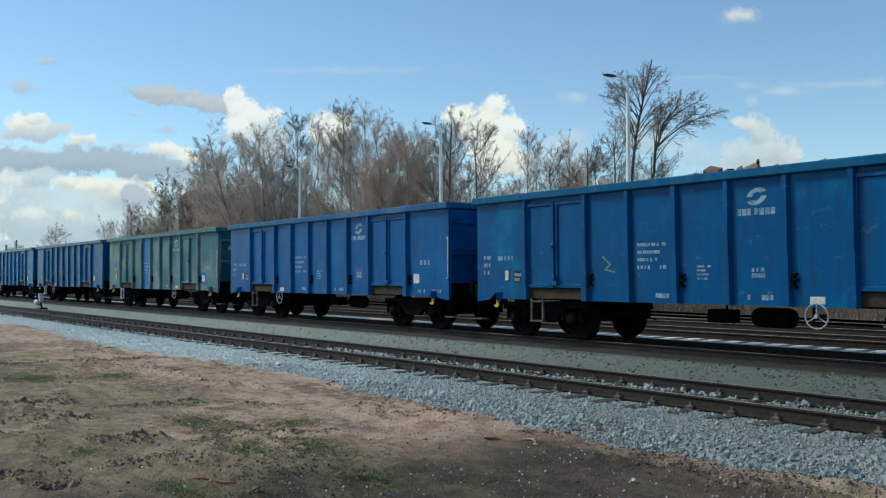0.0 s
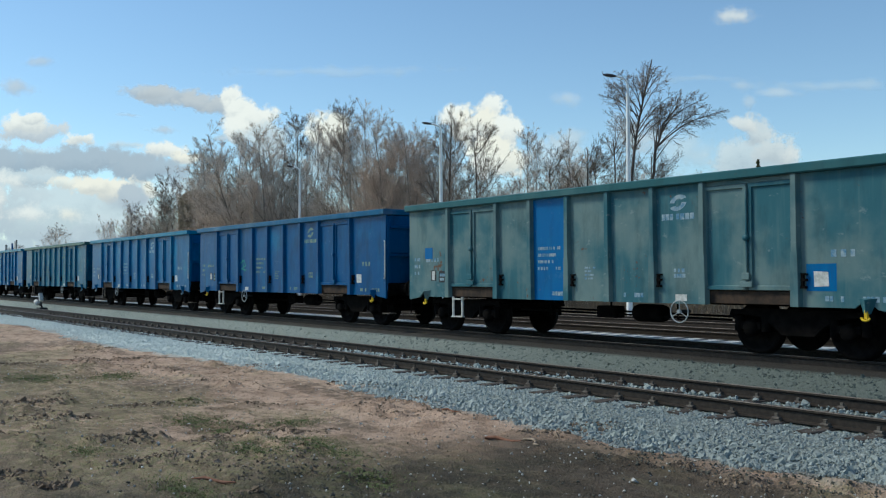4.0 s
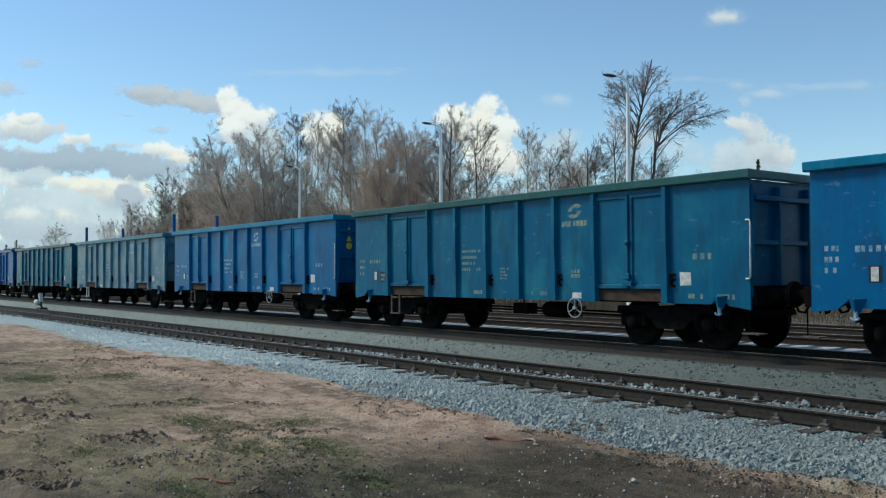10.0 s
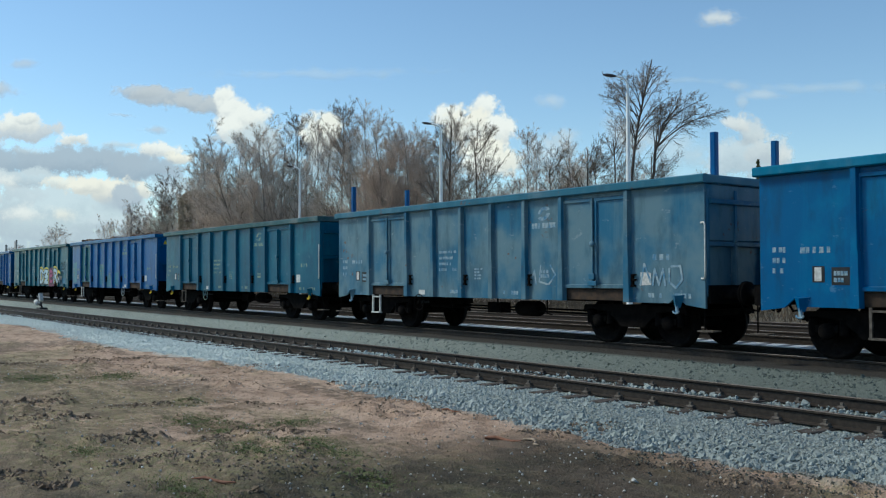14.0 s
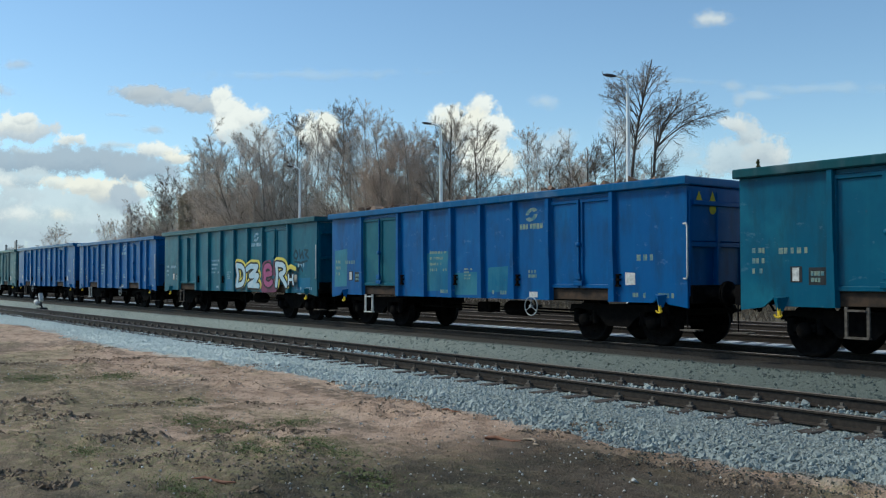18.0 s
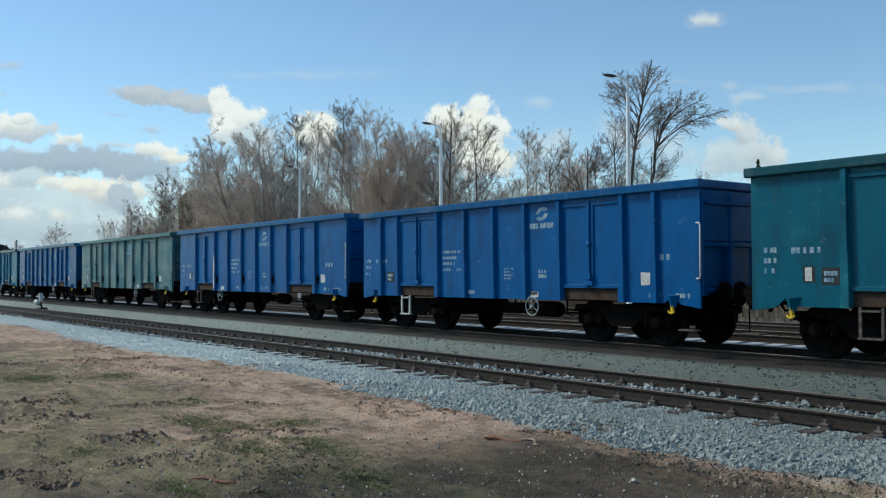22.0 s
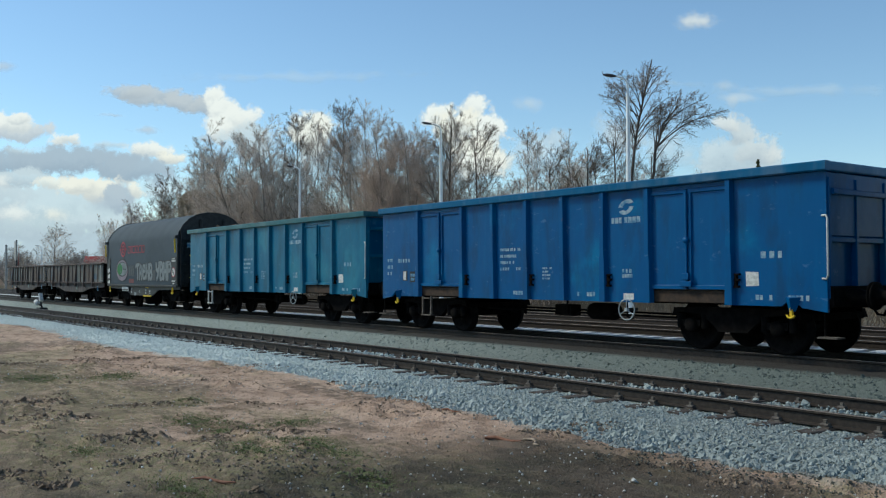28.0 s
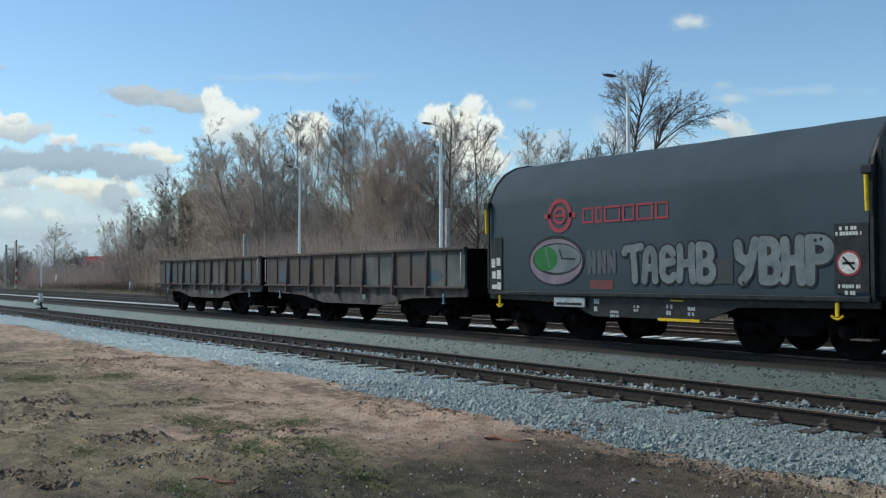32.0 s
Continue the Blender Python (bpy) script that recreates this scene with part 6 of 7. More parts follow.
def points_lever(x, y):
    t = tagged(new("points_lever"), "points lever with a white and black counterweight", "railway lever")
    t.matrix_basis = pose(x, y, float(level(np.array(x), np.array(y))) + 0.08)
    put("box", Builder().box(-0.35, 0.35, -0.2, 0.2, -0.12, 0.12, 0.03), M_SPRAY_BLACK, t)
    put("arm", Builder().tube([(0, 0, 0.1), (0.1, -0.1, 0.45), (0.0, -0.1, 0.62)], 0.05, 6), M_SPRAY_BLACK, t)
    w = Builder().lathe([(0.03, -0.26), (0.12, -0.23), (0.14, 0.0), (0.12, 0.23), (0.03, 0.26)], 12, "x")
    put("counterweight", w, M_WHITE, t, "white counterweight", pose(-0.62, -0.12, 0.36, 0, 14, 0))
    put("weight_arm", Builder().tube([(-0.5, -0.12, 0.34), (0.0, -0.1, 0.25)], 0.05, 6), M_SPRAY_BLACK, t)
    put("lantern", Builder().box(-0.09, 0.09, -0.1, 0.1, -0.22, 0.22, 0.03), M_WHITE, t, "white tilted indicator plate", pose(0.14, -0.1, 0.66, 0, -32, 0))
    return t


points_lever(-52.6, 12.4)


# ---- far left: hedges, a house and a fence post ----
def house(x, y):
    t = tagged(new("house"), "distant pale house with a red tiled roof", "house")
    t.matrix_basis = pose(x, y, -0.66, 0, 0, 62)
    wall = Builder().box(-6, 6, -4, 4, 0, 5.6)
    put("wall", wall, M_CONCRETE, t)
    put("roof", Builder().prism([(-4.6, 5.5), (0, 9.0), (4.6, 5.5), (4.6, 5.3), (0, 8.7), (-4.6, 5.3)], -6.5, 6.5, "x"), M_ROOF, t, "red tiled gable roof")
    put("gable", Builder().prism([(-4, 5.6), (0, 8.6), (4, 5.6)], -6, 6, "x"), M_CONCRETE, t)
    put("chimney", Builder().box(1.5, 2.1, -0.3, 0.3, 8.2, 10.0), M_ROOF, t)
    for k in (-3.5, 0.0, 3.5):
        w = put("window", Builder().box(k - 0.6, k + 0.6, -4.06, -4.0, 1.4, 3.0), M_LAMP_HEAD, t)
        put("window_frame", Builder().box(k - 0.7, k + 0.7, -4.09, -4.0, 3.0, 3.1).box(k - 0.7, k + 0.7, -4.09, -4.0, 1.3, 1.4).box(k - 0.04, k + 0.04, -4.09, -4.062, 1.4, 3.0), M_WHITE, w)
    return t


M_ROOF = mottled("red_roof_tiles", (0.3, 0.05, 0.05), (0.38, 0.09, 0.08), 3, 0.8)
house(-316.2, 94.4)
tree("crowned_b", -196.0, 48.5, 13.0, 40, None, M_TWIG, "wide leafless tree by the far hedge", 1.2)
for i in range(34):
    f = i / 33
    x = -150.0 - 110.0 * rt.random()
    y = 30.0 + 34.0 * f + rt.uniform(-2, 2) + (x + 150) * -0.09
    tree(rt.choice(["shrub_a", "shrub_b"]), x, y, rt.uniform(4.5, 8.0), rt.uniform(0, 360), None, rt.choice([M_TWIG, M_TWIG_RED, M_TWIG_DARK]), "bare brown hedge shrub far off", 1.5)
for i in range(22):
    f = i / 21
    tree(rt.choice(["alder_a", "alder_c", "shrub_b"]), -330.0 + rt.uniform(-30, 30), 45.0 + 75.0 * f, rt.uniform(8, 13), rt.uniform(0, 360), None, M_TWIG_DARK, "distant leafless tree beyond the yard", 1.6)
nb = 16000
bx = rb2.uniform(-300, -135, nb)
by = 26.0 - 0.1 * (bx + 135) + rb2.uniform(6.0, 16.0, nb) + np.clip((bx + 165) * 0.25, 0, 8)
bh = 1.0 + 3.6 * rb2.random(nb) ** 1.2
b_base = np.stack([bx, by, level(bx, by)], 1)
b_dir = np.stack([rb2.normal(0, 0.3, nb), rb2.normal(0, 0.3, nb), np.ones(nb)], 1)
b_dir /= np.linalg.norm(b_dir, axis=1)[:, None]
bv, bf = tubes([branch_set(rb2, b_base, b_dir, bh, np.full(nb, 0.03), 2, 0.0, 0.15)], [3])
tagged(put("brushwood", raw_mesh("brushwood", bv, bf), M_HEDGE), "bare reddish-brown hedge far down the line", "brushwood", kind="stuff")
nb = 9000
bx = rb2.uniform(-230, -85, nb)
by = 27.5 - 0.05 * (bx + 85) + rb2.uniform(0, 3.5, nb)
b_base = np.stack([bx, by, level(bx, by)], 1)
b_dir = np.stack([rb2.normal(0, 0.5, nb), rb2.normal(0, 0.5, nb), np.ones(nb)], 1)
b_dir /= np.linalg.norm(b_dir, axis=1)[:, None]
bv, bf = tubes([branch_set(rb2, b_base, b_dir, rb2.uniform(0.2, 0.7, nb), np.full(nb, 0.014), 2, 0.0, 0.15)], [3])
tagged(put("dry_grass", raw_mesh("dry_grass", bv, bf), M_DRY_GRASS), "pale dry grass along the far side of the yard", "grass", kind="stuff")
sg = tagged(new("sign_post"), "small white sign on a thin post", "sign", "posts beside the yard")
sg.matrix_basis = pose(-120.0, 29.9, -0.46)
put("pole", Builder().tube([(0, 0, 0), (0, 0, 1.9)], 0.03, 6), M_OLD_CONC, sg)
put("board", Builder().box(-0.3, 0.3, -0.03, 0.0, 1.4, 2.1, 0.005), M_WHITE, sg)
put("symbol", Builder().box(-0.06, 0.06, -0.035, -0.031, 1.6, 1.9), M_SPRAY_BLACK, sg)


# ---- clouds: two far sheets that drift ----
def cloud_sheet(name, label, distance, blobs, warp):
    """blobs: (x, y, half width, half height, colour, density) in units of the sheet, drawn from the back to the front."""
    m = bpy.data.materials.new(name)
    m.use_nodes = True
    n, l = m.node_tree.nodes, m.node_tree.links
    n.clear()
    c = n.new("ShaderNodeTexCoord").outputs["Object"]

    def moved(scale, detail, amount):
        t = n.new("ShaderNodeTexNoise")
        t.inputs["Scale"].default_value, t.inputs["Detail"].default_value, t.inputs["Roughness"].default_value = scale, detail, 0.62
        l.new(c, t.inputs["Vector"])
        v = n.new("ShaderNodeVectorMath")
        v.operation = "SUBTRACT"
        l.new(t.outputs["Color"], v.inputs[0])
        v.inputs[1].default_value = (0.5, 0.5, 0.5)
        k = n.new("ShaderNodeVectorMath")
        k.operation = "SCALE"
        l.new(v.outputs[0], k.inputs[0])
        k.inputs["Scale"].default_value = amount
        return k.outputs[0], t.outputs[0]
    w1, f1 = moved(1.1, 5.0, warp)
    add = n.new("ShaderNodeVectorMath")
    add.operation = "ADD"
    l.new(c, add.inputs[0])
    l.new(w1, add.inputs[1])
    p = add.outputs[0]
    fbm = noise_of(n, l, 2.3, 12, c, 0.68)
    puff = math_of(n, l, "MULTIPLY", math_of(n, l, "SUBTRACT", fbm, 0.5), 2.3)
    clear, col = 1.0, (0.0, 0.0, 0.0)
    for x, y, rx, ry, tint, dens in blobs:
        mp = n.new("ShaderNodeMapping")
        mp.vector_type = "TEXTURE"
        mp.inputs["Location"].default_value = (x, y, 0)
        mp.inputs["Scale"].default_value = (rx, ry, 1.0)
        l.new(p, mp.inputs["Vector"])
        fl = n.new("ShaderNodeVectorMath")
        fl.operation = "MULTIPLY"
        fl.inputs[1].default_value = (1, 1, 0)
        l.new(mp.outputs[0], fl.inputs[0])
        ln = n.new("ShaderNodeVectorMath")
        ln.operation = "LENGTH"
        l.new(fl.outputs[0], ln.inputs[0])
        body = math_of(n, l, "ADD", math_of(n, l, "SUBTRACT", 1.0, ln.outputs["Value"]), puff)
        k = math_of(n, l, "MULTIPLY", ramp_of(n, l, body, 0.0, 0.42 if dens > 0.8 else 1.0), dens)
        sp = n.new("ShaderNodeSeparateXYZ")
        l.new(mp.outputs[0], sp.inputs[0])
        lit = math_of(n, l, "ADD", sp.outputs[1], math_of(n, l, "MULTIPLY", puff, 0.9))
        lo = tuple(a * 0.62 + b * 0.12 for a, b in zip(tint, (0.7, 0.9, 1.2)))
        shade = mix_of(n, l, ramp_of(n, l, lit, -0.75, 0.35), lo, tint)
        col = mix_of(n, l, k, col, shade)
        clear = math_of(n, l, "MULTIPLY", clear, math_of(n, l, "SUBTRACT", 1.0, k))
    em = n.new("ShaderNodeEmission")
    l.new(col, em.inputs["Color"])
    em.inputs["Strength"].default_value = CLOUD_GLOW
    tp = n.new("ShaderNodeBsdfTransparent")
    l.new(clear, tp.inputs["Color"])
    mx = n.new("ShaderNodeAddShader")
    l.new(tp.outputs[0], mx.inputs[0])
    l.new(em.outputs[0], mx.inputs[1])
    out = n.new("ShaderNodeOutputMaterial")
    l.new(mx.outputs[0], out.inputs[0])
    ob = put(name, raw_mesh(name, [(-11, -0.8, 0), (11, -0.8, 0), (11, 5.5, 0), (-11, 5.5, 0)], [(0, 1, 2, 3)]), m)
    tagged(ob, label, "clouds", kind="structure")
    s = distance / 16.3
    ob.scale = (s, s, s)
    ob.visible_shadow = False
    return ob, s


CLOUD_GLOW = 1.0
WHITE_C, CREAM_C, GREY_C, BLUE_C, PALE_C, LILAC_C = (0.84, 0.83, 0.81), (0.85, 0.81, 0.74), (0.45, 0.51, 0.59), (0.4, 0.47, 0.56), (0.58, 0.65, 0.71), (0.52, 0.55, 0.6)
DIM_C, MILK_C = (0.6, 0.64, 0.68), (0.7, 0.71, 0.72)
CLOUDS_LOW = [(-6.2, 0.45, 4.2, 0.55, (0.46, 0.54, 0.63), 0.95), (-6.84, 1.14, 2.60, 0.70, PALE_C, 0.9), (-8.44, 1.59, 1.60, 1.10, PALE_C, 0.9), (-4.74, 1.59, 0.90, 0.45, PALE_C, 0.7), (-8.74, 2.74, 0.90, 0.40, WHITE_C, 0.9),
              (-7.29, 2.61, 0.70, 0.22, (0.62, 0.64, 0.68), 0.95), (-7.36, 2.77, 0.58, 0.22, WHITE_C, 1.0), (-7.22, 2.86, 0.30, 0.14, WHITE_C, 1.0), (-6.39, 2.43, 0.38, 0.15, WHITE_C, 1.0),
              (-4.94, 2.27, 0.55, 0.18, WHITE_C, 1.0), (-4.59, 2.14, 0.34, 0.15, CREAM_C, 1.0), (-5.59, 2.34, 0.60, 0.10, PALE_C, 0.8), (-7.64, 2.04, 1.10, 0.34, BLUE_C, 0.95),
              (-6.34, 2.06, 1.40, 0.34, BLUE_C, 0.97), (-5.24, 1.93, 1.00, 0.34, BLUE_C, 0.95), (-7.14, 2.27, 0.60, 0.10, PALE_C, 0.6), (-7.24, 1.77, 0.75, 0.20, PALE_C, 0.9),
              (-7.64, 1.69, 0.40, 0.20, WHITE_C, 0.7), (-6.66, 1.67, 0.40, 0.16, CREAM_C, 0.85), (-5.84, 1.51, 0.66, 0.27, CREAM_C, 1.0), (-6.14, 1.57, 0.44, 0.20, CREAM_C, 1.0),
              (-5.16, 1.54, 0.22, 0.15, CREAM_C, 0.95), (-5.46, 1.41, 0.32, 0.28, GREY_C, 0.95), (-5.62, 1.27, 0.50, 0.20, GREY_C, 0.8), (-7.79, 1.39, 0.24, 0.48, WHITE_C, 0.75),
              (-7.24, 1.11, 0.60, 0.22, WHITE_C, 0.75), (-6.59, 1.07, 0.42, 0.18, CREAM_C, 0.7), (-8.64, 1.09, 0.90, 0.40, WHITE_C, 0.7), (-5.84, 0.94, 0.90, 0.16, PALE_C, 0.8)]
CLOUDS_MID = [(-4.84, 3.24, 0.75, 0.20, LILAC_C, 0.95), (-5.29, 3.31, 0.52, 0.15, LILAC_C, 0.85), (-4.29, 3.13, 0.60, 0.20, LILAC_C, 0.97), (-3.89, 3.07, 0.36, 0.20, LILAC_C, 0.95),
              (-3.69, 3.24, 0.20, 0.24, WHITE_C, 1.0), (-3.52, 3.01, 0.30, 0.28, WHITE_C, 1.0), (-3.29, 2.77, 0.40, 0.36, WHITE_C, 1.0), (-3.59, 2.63, 0.30, 0.26, WHITE_C, 0.97),
              (-3.89, 2.47, 0.24, 0.10, LILAC_C, 0.8), (-3.04, 2.39, 0.60, 0.40, PALE_C, 0.9), (-5.49, 2.87, 0.26, 0.05, LILAC_C, 0.5), (-4.94, 2.63, 0.34, 0.10, LILAC_C, 0.65),
              (-1.94, 2.54, 0.46, 0.50, CREAM_C, 0.95), (-2.09, 1.99, 0.70, 0.40, PALE_C, 0.6), (0.88, 2.99, 0.30, 0.32, WHITE_C, 1.0), (0.31, 2.84, 0.36, 0.24, WHITE_C, 1.0),
              (0.66, 2.71, 0.54, 0.36, CREAM_C, 1.0), (1.21, 2.57, 0.32, 0.44, WHITE_C, 1.0), (0.96, 2.14, 0.66, 0.52, CREAM_C, 0.97)]
CLOUDS_EAST = [(2.01, 2.14, 0.60, 0.40, DIM_C, 0.7), (2.36, 2.44, 0.40, 0.22, DIM_C, 0.5), (3.46, 2.44, 0.60, 0.45, DIM_C, 0.75), (4.46, 2.19, 0.80, 0.45, PALE_C, 0.55),
               (5.61, 2.14, 0.85, 0.48, PALE_C, 0.9), (5.61, 2.54, 0.34, 0.34, DIM_C, 0.9), (5.41, 2.67, 0.26, 0.18, MILK_C, 0.9), (5.91, 2.21, 0.46, 0.26, DIM_C, 0.9),
               (6.26, 2.14, 0.26, 0.18, MILK_C, 0.7), (5.49, 3.09, 0.16, 0.16, DIM_C, 0.4), (5.34, 3.36, 0.26, 0.14, DIM_C, 0.4)]
CLOUDS_HIGH = [(5.34, 4.67, 0.40, 0.20, CREAM_C, 0.6), (6.06, 3.24, 0.45, 0.10, CREAM_C, 0.28), (7.16, 3.37, 1.90, 0.13, PALE_C, 0.3), (2.26, 3.19, 0.40, 0.18, CREAM_C, 0.28),
               (-1.84, 3.67, 2.60, 0.12, PALE_C, 0.28), (4.66, 3.49, 1.20, 0.08, PALE_C, 0.2), (-7.46, 3.41, 0.36, 0.18, LILAC_C, 0.75), (-7.04, 3.87, 0.34, 0.12, LILAC_C, 0.55)]
CLOUD_SHEETS = [(*cloud_sheet("cloud_bank", "bank of grey and white cumulus cloud low in the sky", 2700, CLOUDS_LOW, 0.34), 2700, -0.34, 0.0),
                (*cloud_sheet("cumulus_clouds", "sunlit white cumulus clouds", 2600, CLOUDS_MID + CLOUDS_EAST, 0.28), 2600, -0.4, 0.0),
                (*cloud_sheet("high_clouds", "thin pale wisps of high cloud", 2500, CLOUDS_HIGH, 0.3), 2500, -0.9, -0.12)]

# ---- the tracks ----
track("track_near", "siding with rusty rails on dark timber sleepers", TRACK_NEAR, -0.25, -160, 30, True, 0.65, near_bend, (-85, 5))
track("track_train", "main track with brown rails under the train", TRACK_TRAIN, 0.0, -400, 60, False, 0.6, None, (-70, 5), False)
track("track_back", "further track with pale concrete sleepers", TRACK_BACK, -0.02, -400, 60, False, 0.6, None, (-100, -2), False)
track("track_third", "outer track with pale concrete sleepers", TRACK_THIRD, -0.02, -400, 60, False, 0.6, None, (-100, -2), False)

# ---- the train ----
BLUE, DEEP, TEAL = (0.001, 0.07, 0.205), (0.001, 0.078, 0.245), (0.004, 0.086, 0.138)
FADE_B, FADE_A, FADE_T = (0.003, 0.135, 0.29), (0.004, 0.15, 0.31), (0.022, 0.15, 0.185)
SAGE = paint("sage_grey_paint", (0.035, 0.12, 0.15), (0.14, 0.205, 0.205), 0.75, 0.55, 0.4, 0.62, 0.35)
SKY_PANEL = paint("bright_blue_panel_paint", (0.002, 0.11, 0.31), (0.009, 0.15, 0.32), 0.3, 0.15, 0.3)
TEAL_DOOR = paint("teal_door_paint", (0.006, 0.085, 0.13), (0.025, 0.13, 0.16), 0.5, 0.25, 0.4)
SETS = {
    "blue": blue_set("blue", BLUE, FADE_B, 0.25, 0.15, (0.002, 0.085, 0.19)),
    "royal": blue_set("royal_blue", (0.001, 0.078, 0.245), (0.003, 0.115, 0.31), 0.3, 0.12, (0.001, 0.08, 0.21)),
    "azure": blue_set("azure", (0.0012, 0.09, 0.235), FADE_A, 0.42, 0.2, (0.003, 0.14, 0.25), scuff=0.3),
    "azure_old": blue_set("weathered_azure", (0.0018, 0.088, 0.18), (0.014, 0.14, 0.215), 0.45, 0.35, (0.026, 0.09, 0.09), scuff=0.3),
    "cobalt": blue_set("cobalt", DEEP, (0.004, 0.095, 0.29), 0.35, 0.12, (0.001, 0.07, 0.2), scuff=0.25),
    "grey_blue": blue_set("chalky_grey_blue", (0.022, 0.12, 0.215), (0.11, 0.19, 0.235), 0.85, 0.6, (0.028, 0.125, 0.19), scuff=0.55),
    "teal": blue_set("teal", TEAL, FADE_T, 0.4, 0.25, (0.007, 0.062, 0.08)),
    "teal_blue": blue_set("teal_blue", (0.003, 0.08, 0.145), (0.01, 0.125, 0.19), 0.4, 0.3, (0.007, 0.062, 0.075)),
    "green_teal": blue_set("green_teal", (0.003, 0.1, 0.19), (0.02, 0.155, 0.235), 0.5, 0.3, (0.02, 0.095, 0.11)),
    "sage": dict(body=SAGE, rim=paint("sage_rim_paint", (0.03, 0.108, 0.122), (0.06, 0.135, 0.142), 0.4, 0.35, 0.3)),
}
TRAIN = []


def add_car(made, hx, slack=0.0):
    TRAIN.append((*made, hx, slack))
    return made[0]


def std(label, key, slack=0.0, **more):
    return add_car(gondola(label, SETS[key], **more), 7.02, slack)


a = std("blue steel open goods wagon with reddish scrap load", "blue", step="dull", wheel_at=2.3, badge_at=1.15)
scribble(a, [[(-2.4, 1.75), (-2.2, 1.6), (-2.35, 1.5), (-2.1, 1.45)]], M_MARK_YELLOW, 0.016)
b = std("bright blue steel open goods wagon with yellowish load", "royal", step="dull", wheel_at=-2.35, wheel_mat=M_WHEEL_GREY)
mark(b, "red_patch", Builder().box(-0.2, 0.2, -0.003, 0, -0.2, 0.2), paint("reddish_stain", (0.06, 0.07, 0.22), (0.02, 0.12, 0.36), 0.5, 0.0, 0.2), 2.35, 1.45, -HALF_W)
c = std("sage grey-green worn steel open goods wagon with one blue panel", "sage", signs=((-0.9, 2.45, 2),), wheel_at=2.4, odd={3: SKY_PANEL}, lattice=True)
mark(c, "blue_patch", Builder().box(-0.16, 0.16, -0.003, 0, -0.14, 0.14), SKY_PANEL, -5.55, 1.95, -HALF_W - 0.002, "bright blue paint patch")
mark(c, "blue_patch", Builder().box(-0.26, 0.26, -0.003, 0, -0.22, 0.22), SKY_PANEL, 5.13, 1.34, -HALF_W + 0.001, "bright blue paint patch")
d = std("blue steel open goods wagon with yellowish lettering", "blue", marks=M_MARK_YELLOW, wheel_at=-2.2)
scribble(d, [[(-2.75, 1.85), (-2.45, 1.95), (-2.35, 1.75), (-2.7, 1.65), (-2.3, 1.6)], [(-2.6, 1.95), (-2.45, 1.55)]], M_SPRAY_MINT, 0.016)
e = std("azure blue steel open goods wagon", "azure", step="dull", wheel_at=-2.1, wheel_mat=M_WHEEL_GREY, yellow=False)
f = std("weathered azure steel open goods wagon with greenish rim", "azure_old", marks=M_MARK_YELLOW, yellow=False, step="dull", wheel_at=2.4, lattice=True)
g = std("scuffed azure steel open goods wagon", "azure", signs=((-0.9, 2.75, 1), (-0.9, 2.5, 1), (-0.9, 2.28, 0)), badge_at=1.15, step="dull", wheel_at=2.4, wheel_mat=M_WHEEL_GREY, yellow=False)
h = std("chalky grey-blue rusty steel open goods wagon with corner stakes", "grey_blue", wheel_at=-2.2, wheel_mat=M_STEEL_DARK, yellow=False)
for sx in (-6.26, 6.42):
    for sy in (-0.95, 0.95):
        put("corner_stake", cached("corner_stake", lambda: Builder().box(-0.06, 0.06, -0.06, 0.06, 2.6, 4.0, 0.015)), SETS["royal"]["body"], h, "blue upright stake", pose(sx, sy, 0))
scribble(h, [[(5.0, 1.2), (5.1, 1.6), (5.25, 1.25)], [(5.3, 1.2), (5.35, 1.5), (5.45, 1.2), (5.55, 1.5), (5.6, 1.2)], [(5.7, 1.5), (5.7, 1.25), (5.85, 1.15), (6.0, 1.3), (5.95, 1.55), (5.75, 1.55)]], M_MARK, 0.022)
scribble(h, [[(1.8, 1.7), (1.85, 1.2), (2.0, 1.5), (2.05, 1.2)], [(2.2, 1.6), (2.15, 1.25), (2.4, 1.2)], [(2.5, 1.6), (2.65, 1.4), (2.45, 1.2)]], M_MARK, 0.02)
i_ = std("dark teal steel open goods wagon with cream lettering", "teal_blue", step="dull", wheel_at=-2.0, wheel_mat=M_MARK_YELLOW, marks=M_MARK_YELLOW)
j = std("vivid blue steel open goods wagon with teal doors", "royal", signs=((-1.0, 2.85, 1), (-0.6, 2.85, 1), (-0.6, 2.62, 0)), wheel_at=2.4, marks=M_MARK_YELLOW, leaf=TEAL_DOOR)
k = std("teal steel open goods wagon with large colourful graffiti", "teal", slack=0.2, step="dull", wheel_at=None, lattice=True)
wagon_graffiti(k)
OLD_TEAL = paint("old_teal_patch_paint", (0.004, 0.105, 0.21), (0.035, 0.165, 0.23), 0.65, 0.2, 0.3)
for q, px, pz, pw, ph, pm in ((j, -5.9, 1.62, 0.36, 0.55, OLD_TEAL), (j, -1.15, 1.5, 0.5, 0.5, OLD_TEAL), (j, 0.0, 1.2, 0.5, 0.28, OLD_TEAL), (j, 1.15, 1.3, 0.36, 0.3, OLD_TEAL), (k, 5.5, 1.85, 0.4, 0.3, SETS["teal_blue"]["body"]), (k, 5.5, 1.12, 0.6, 0.22, OLD_TEAL), (k, 0.15, 1.1, 0.35, 0.2, OLD_TEAL)):
    mark(q, "paint_patch", Builder().prism([(-pw, -ph), (pw * 0.9, -ph * 0.95), (pw, ph), (-pw * 0.95, ph * 0.9)], -0.0015, 0), pm, px, pz, -HALF_W, "repainted patch of another blue")
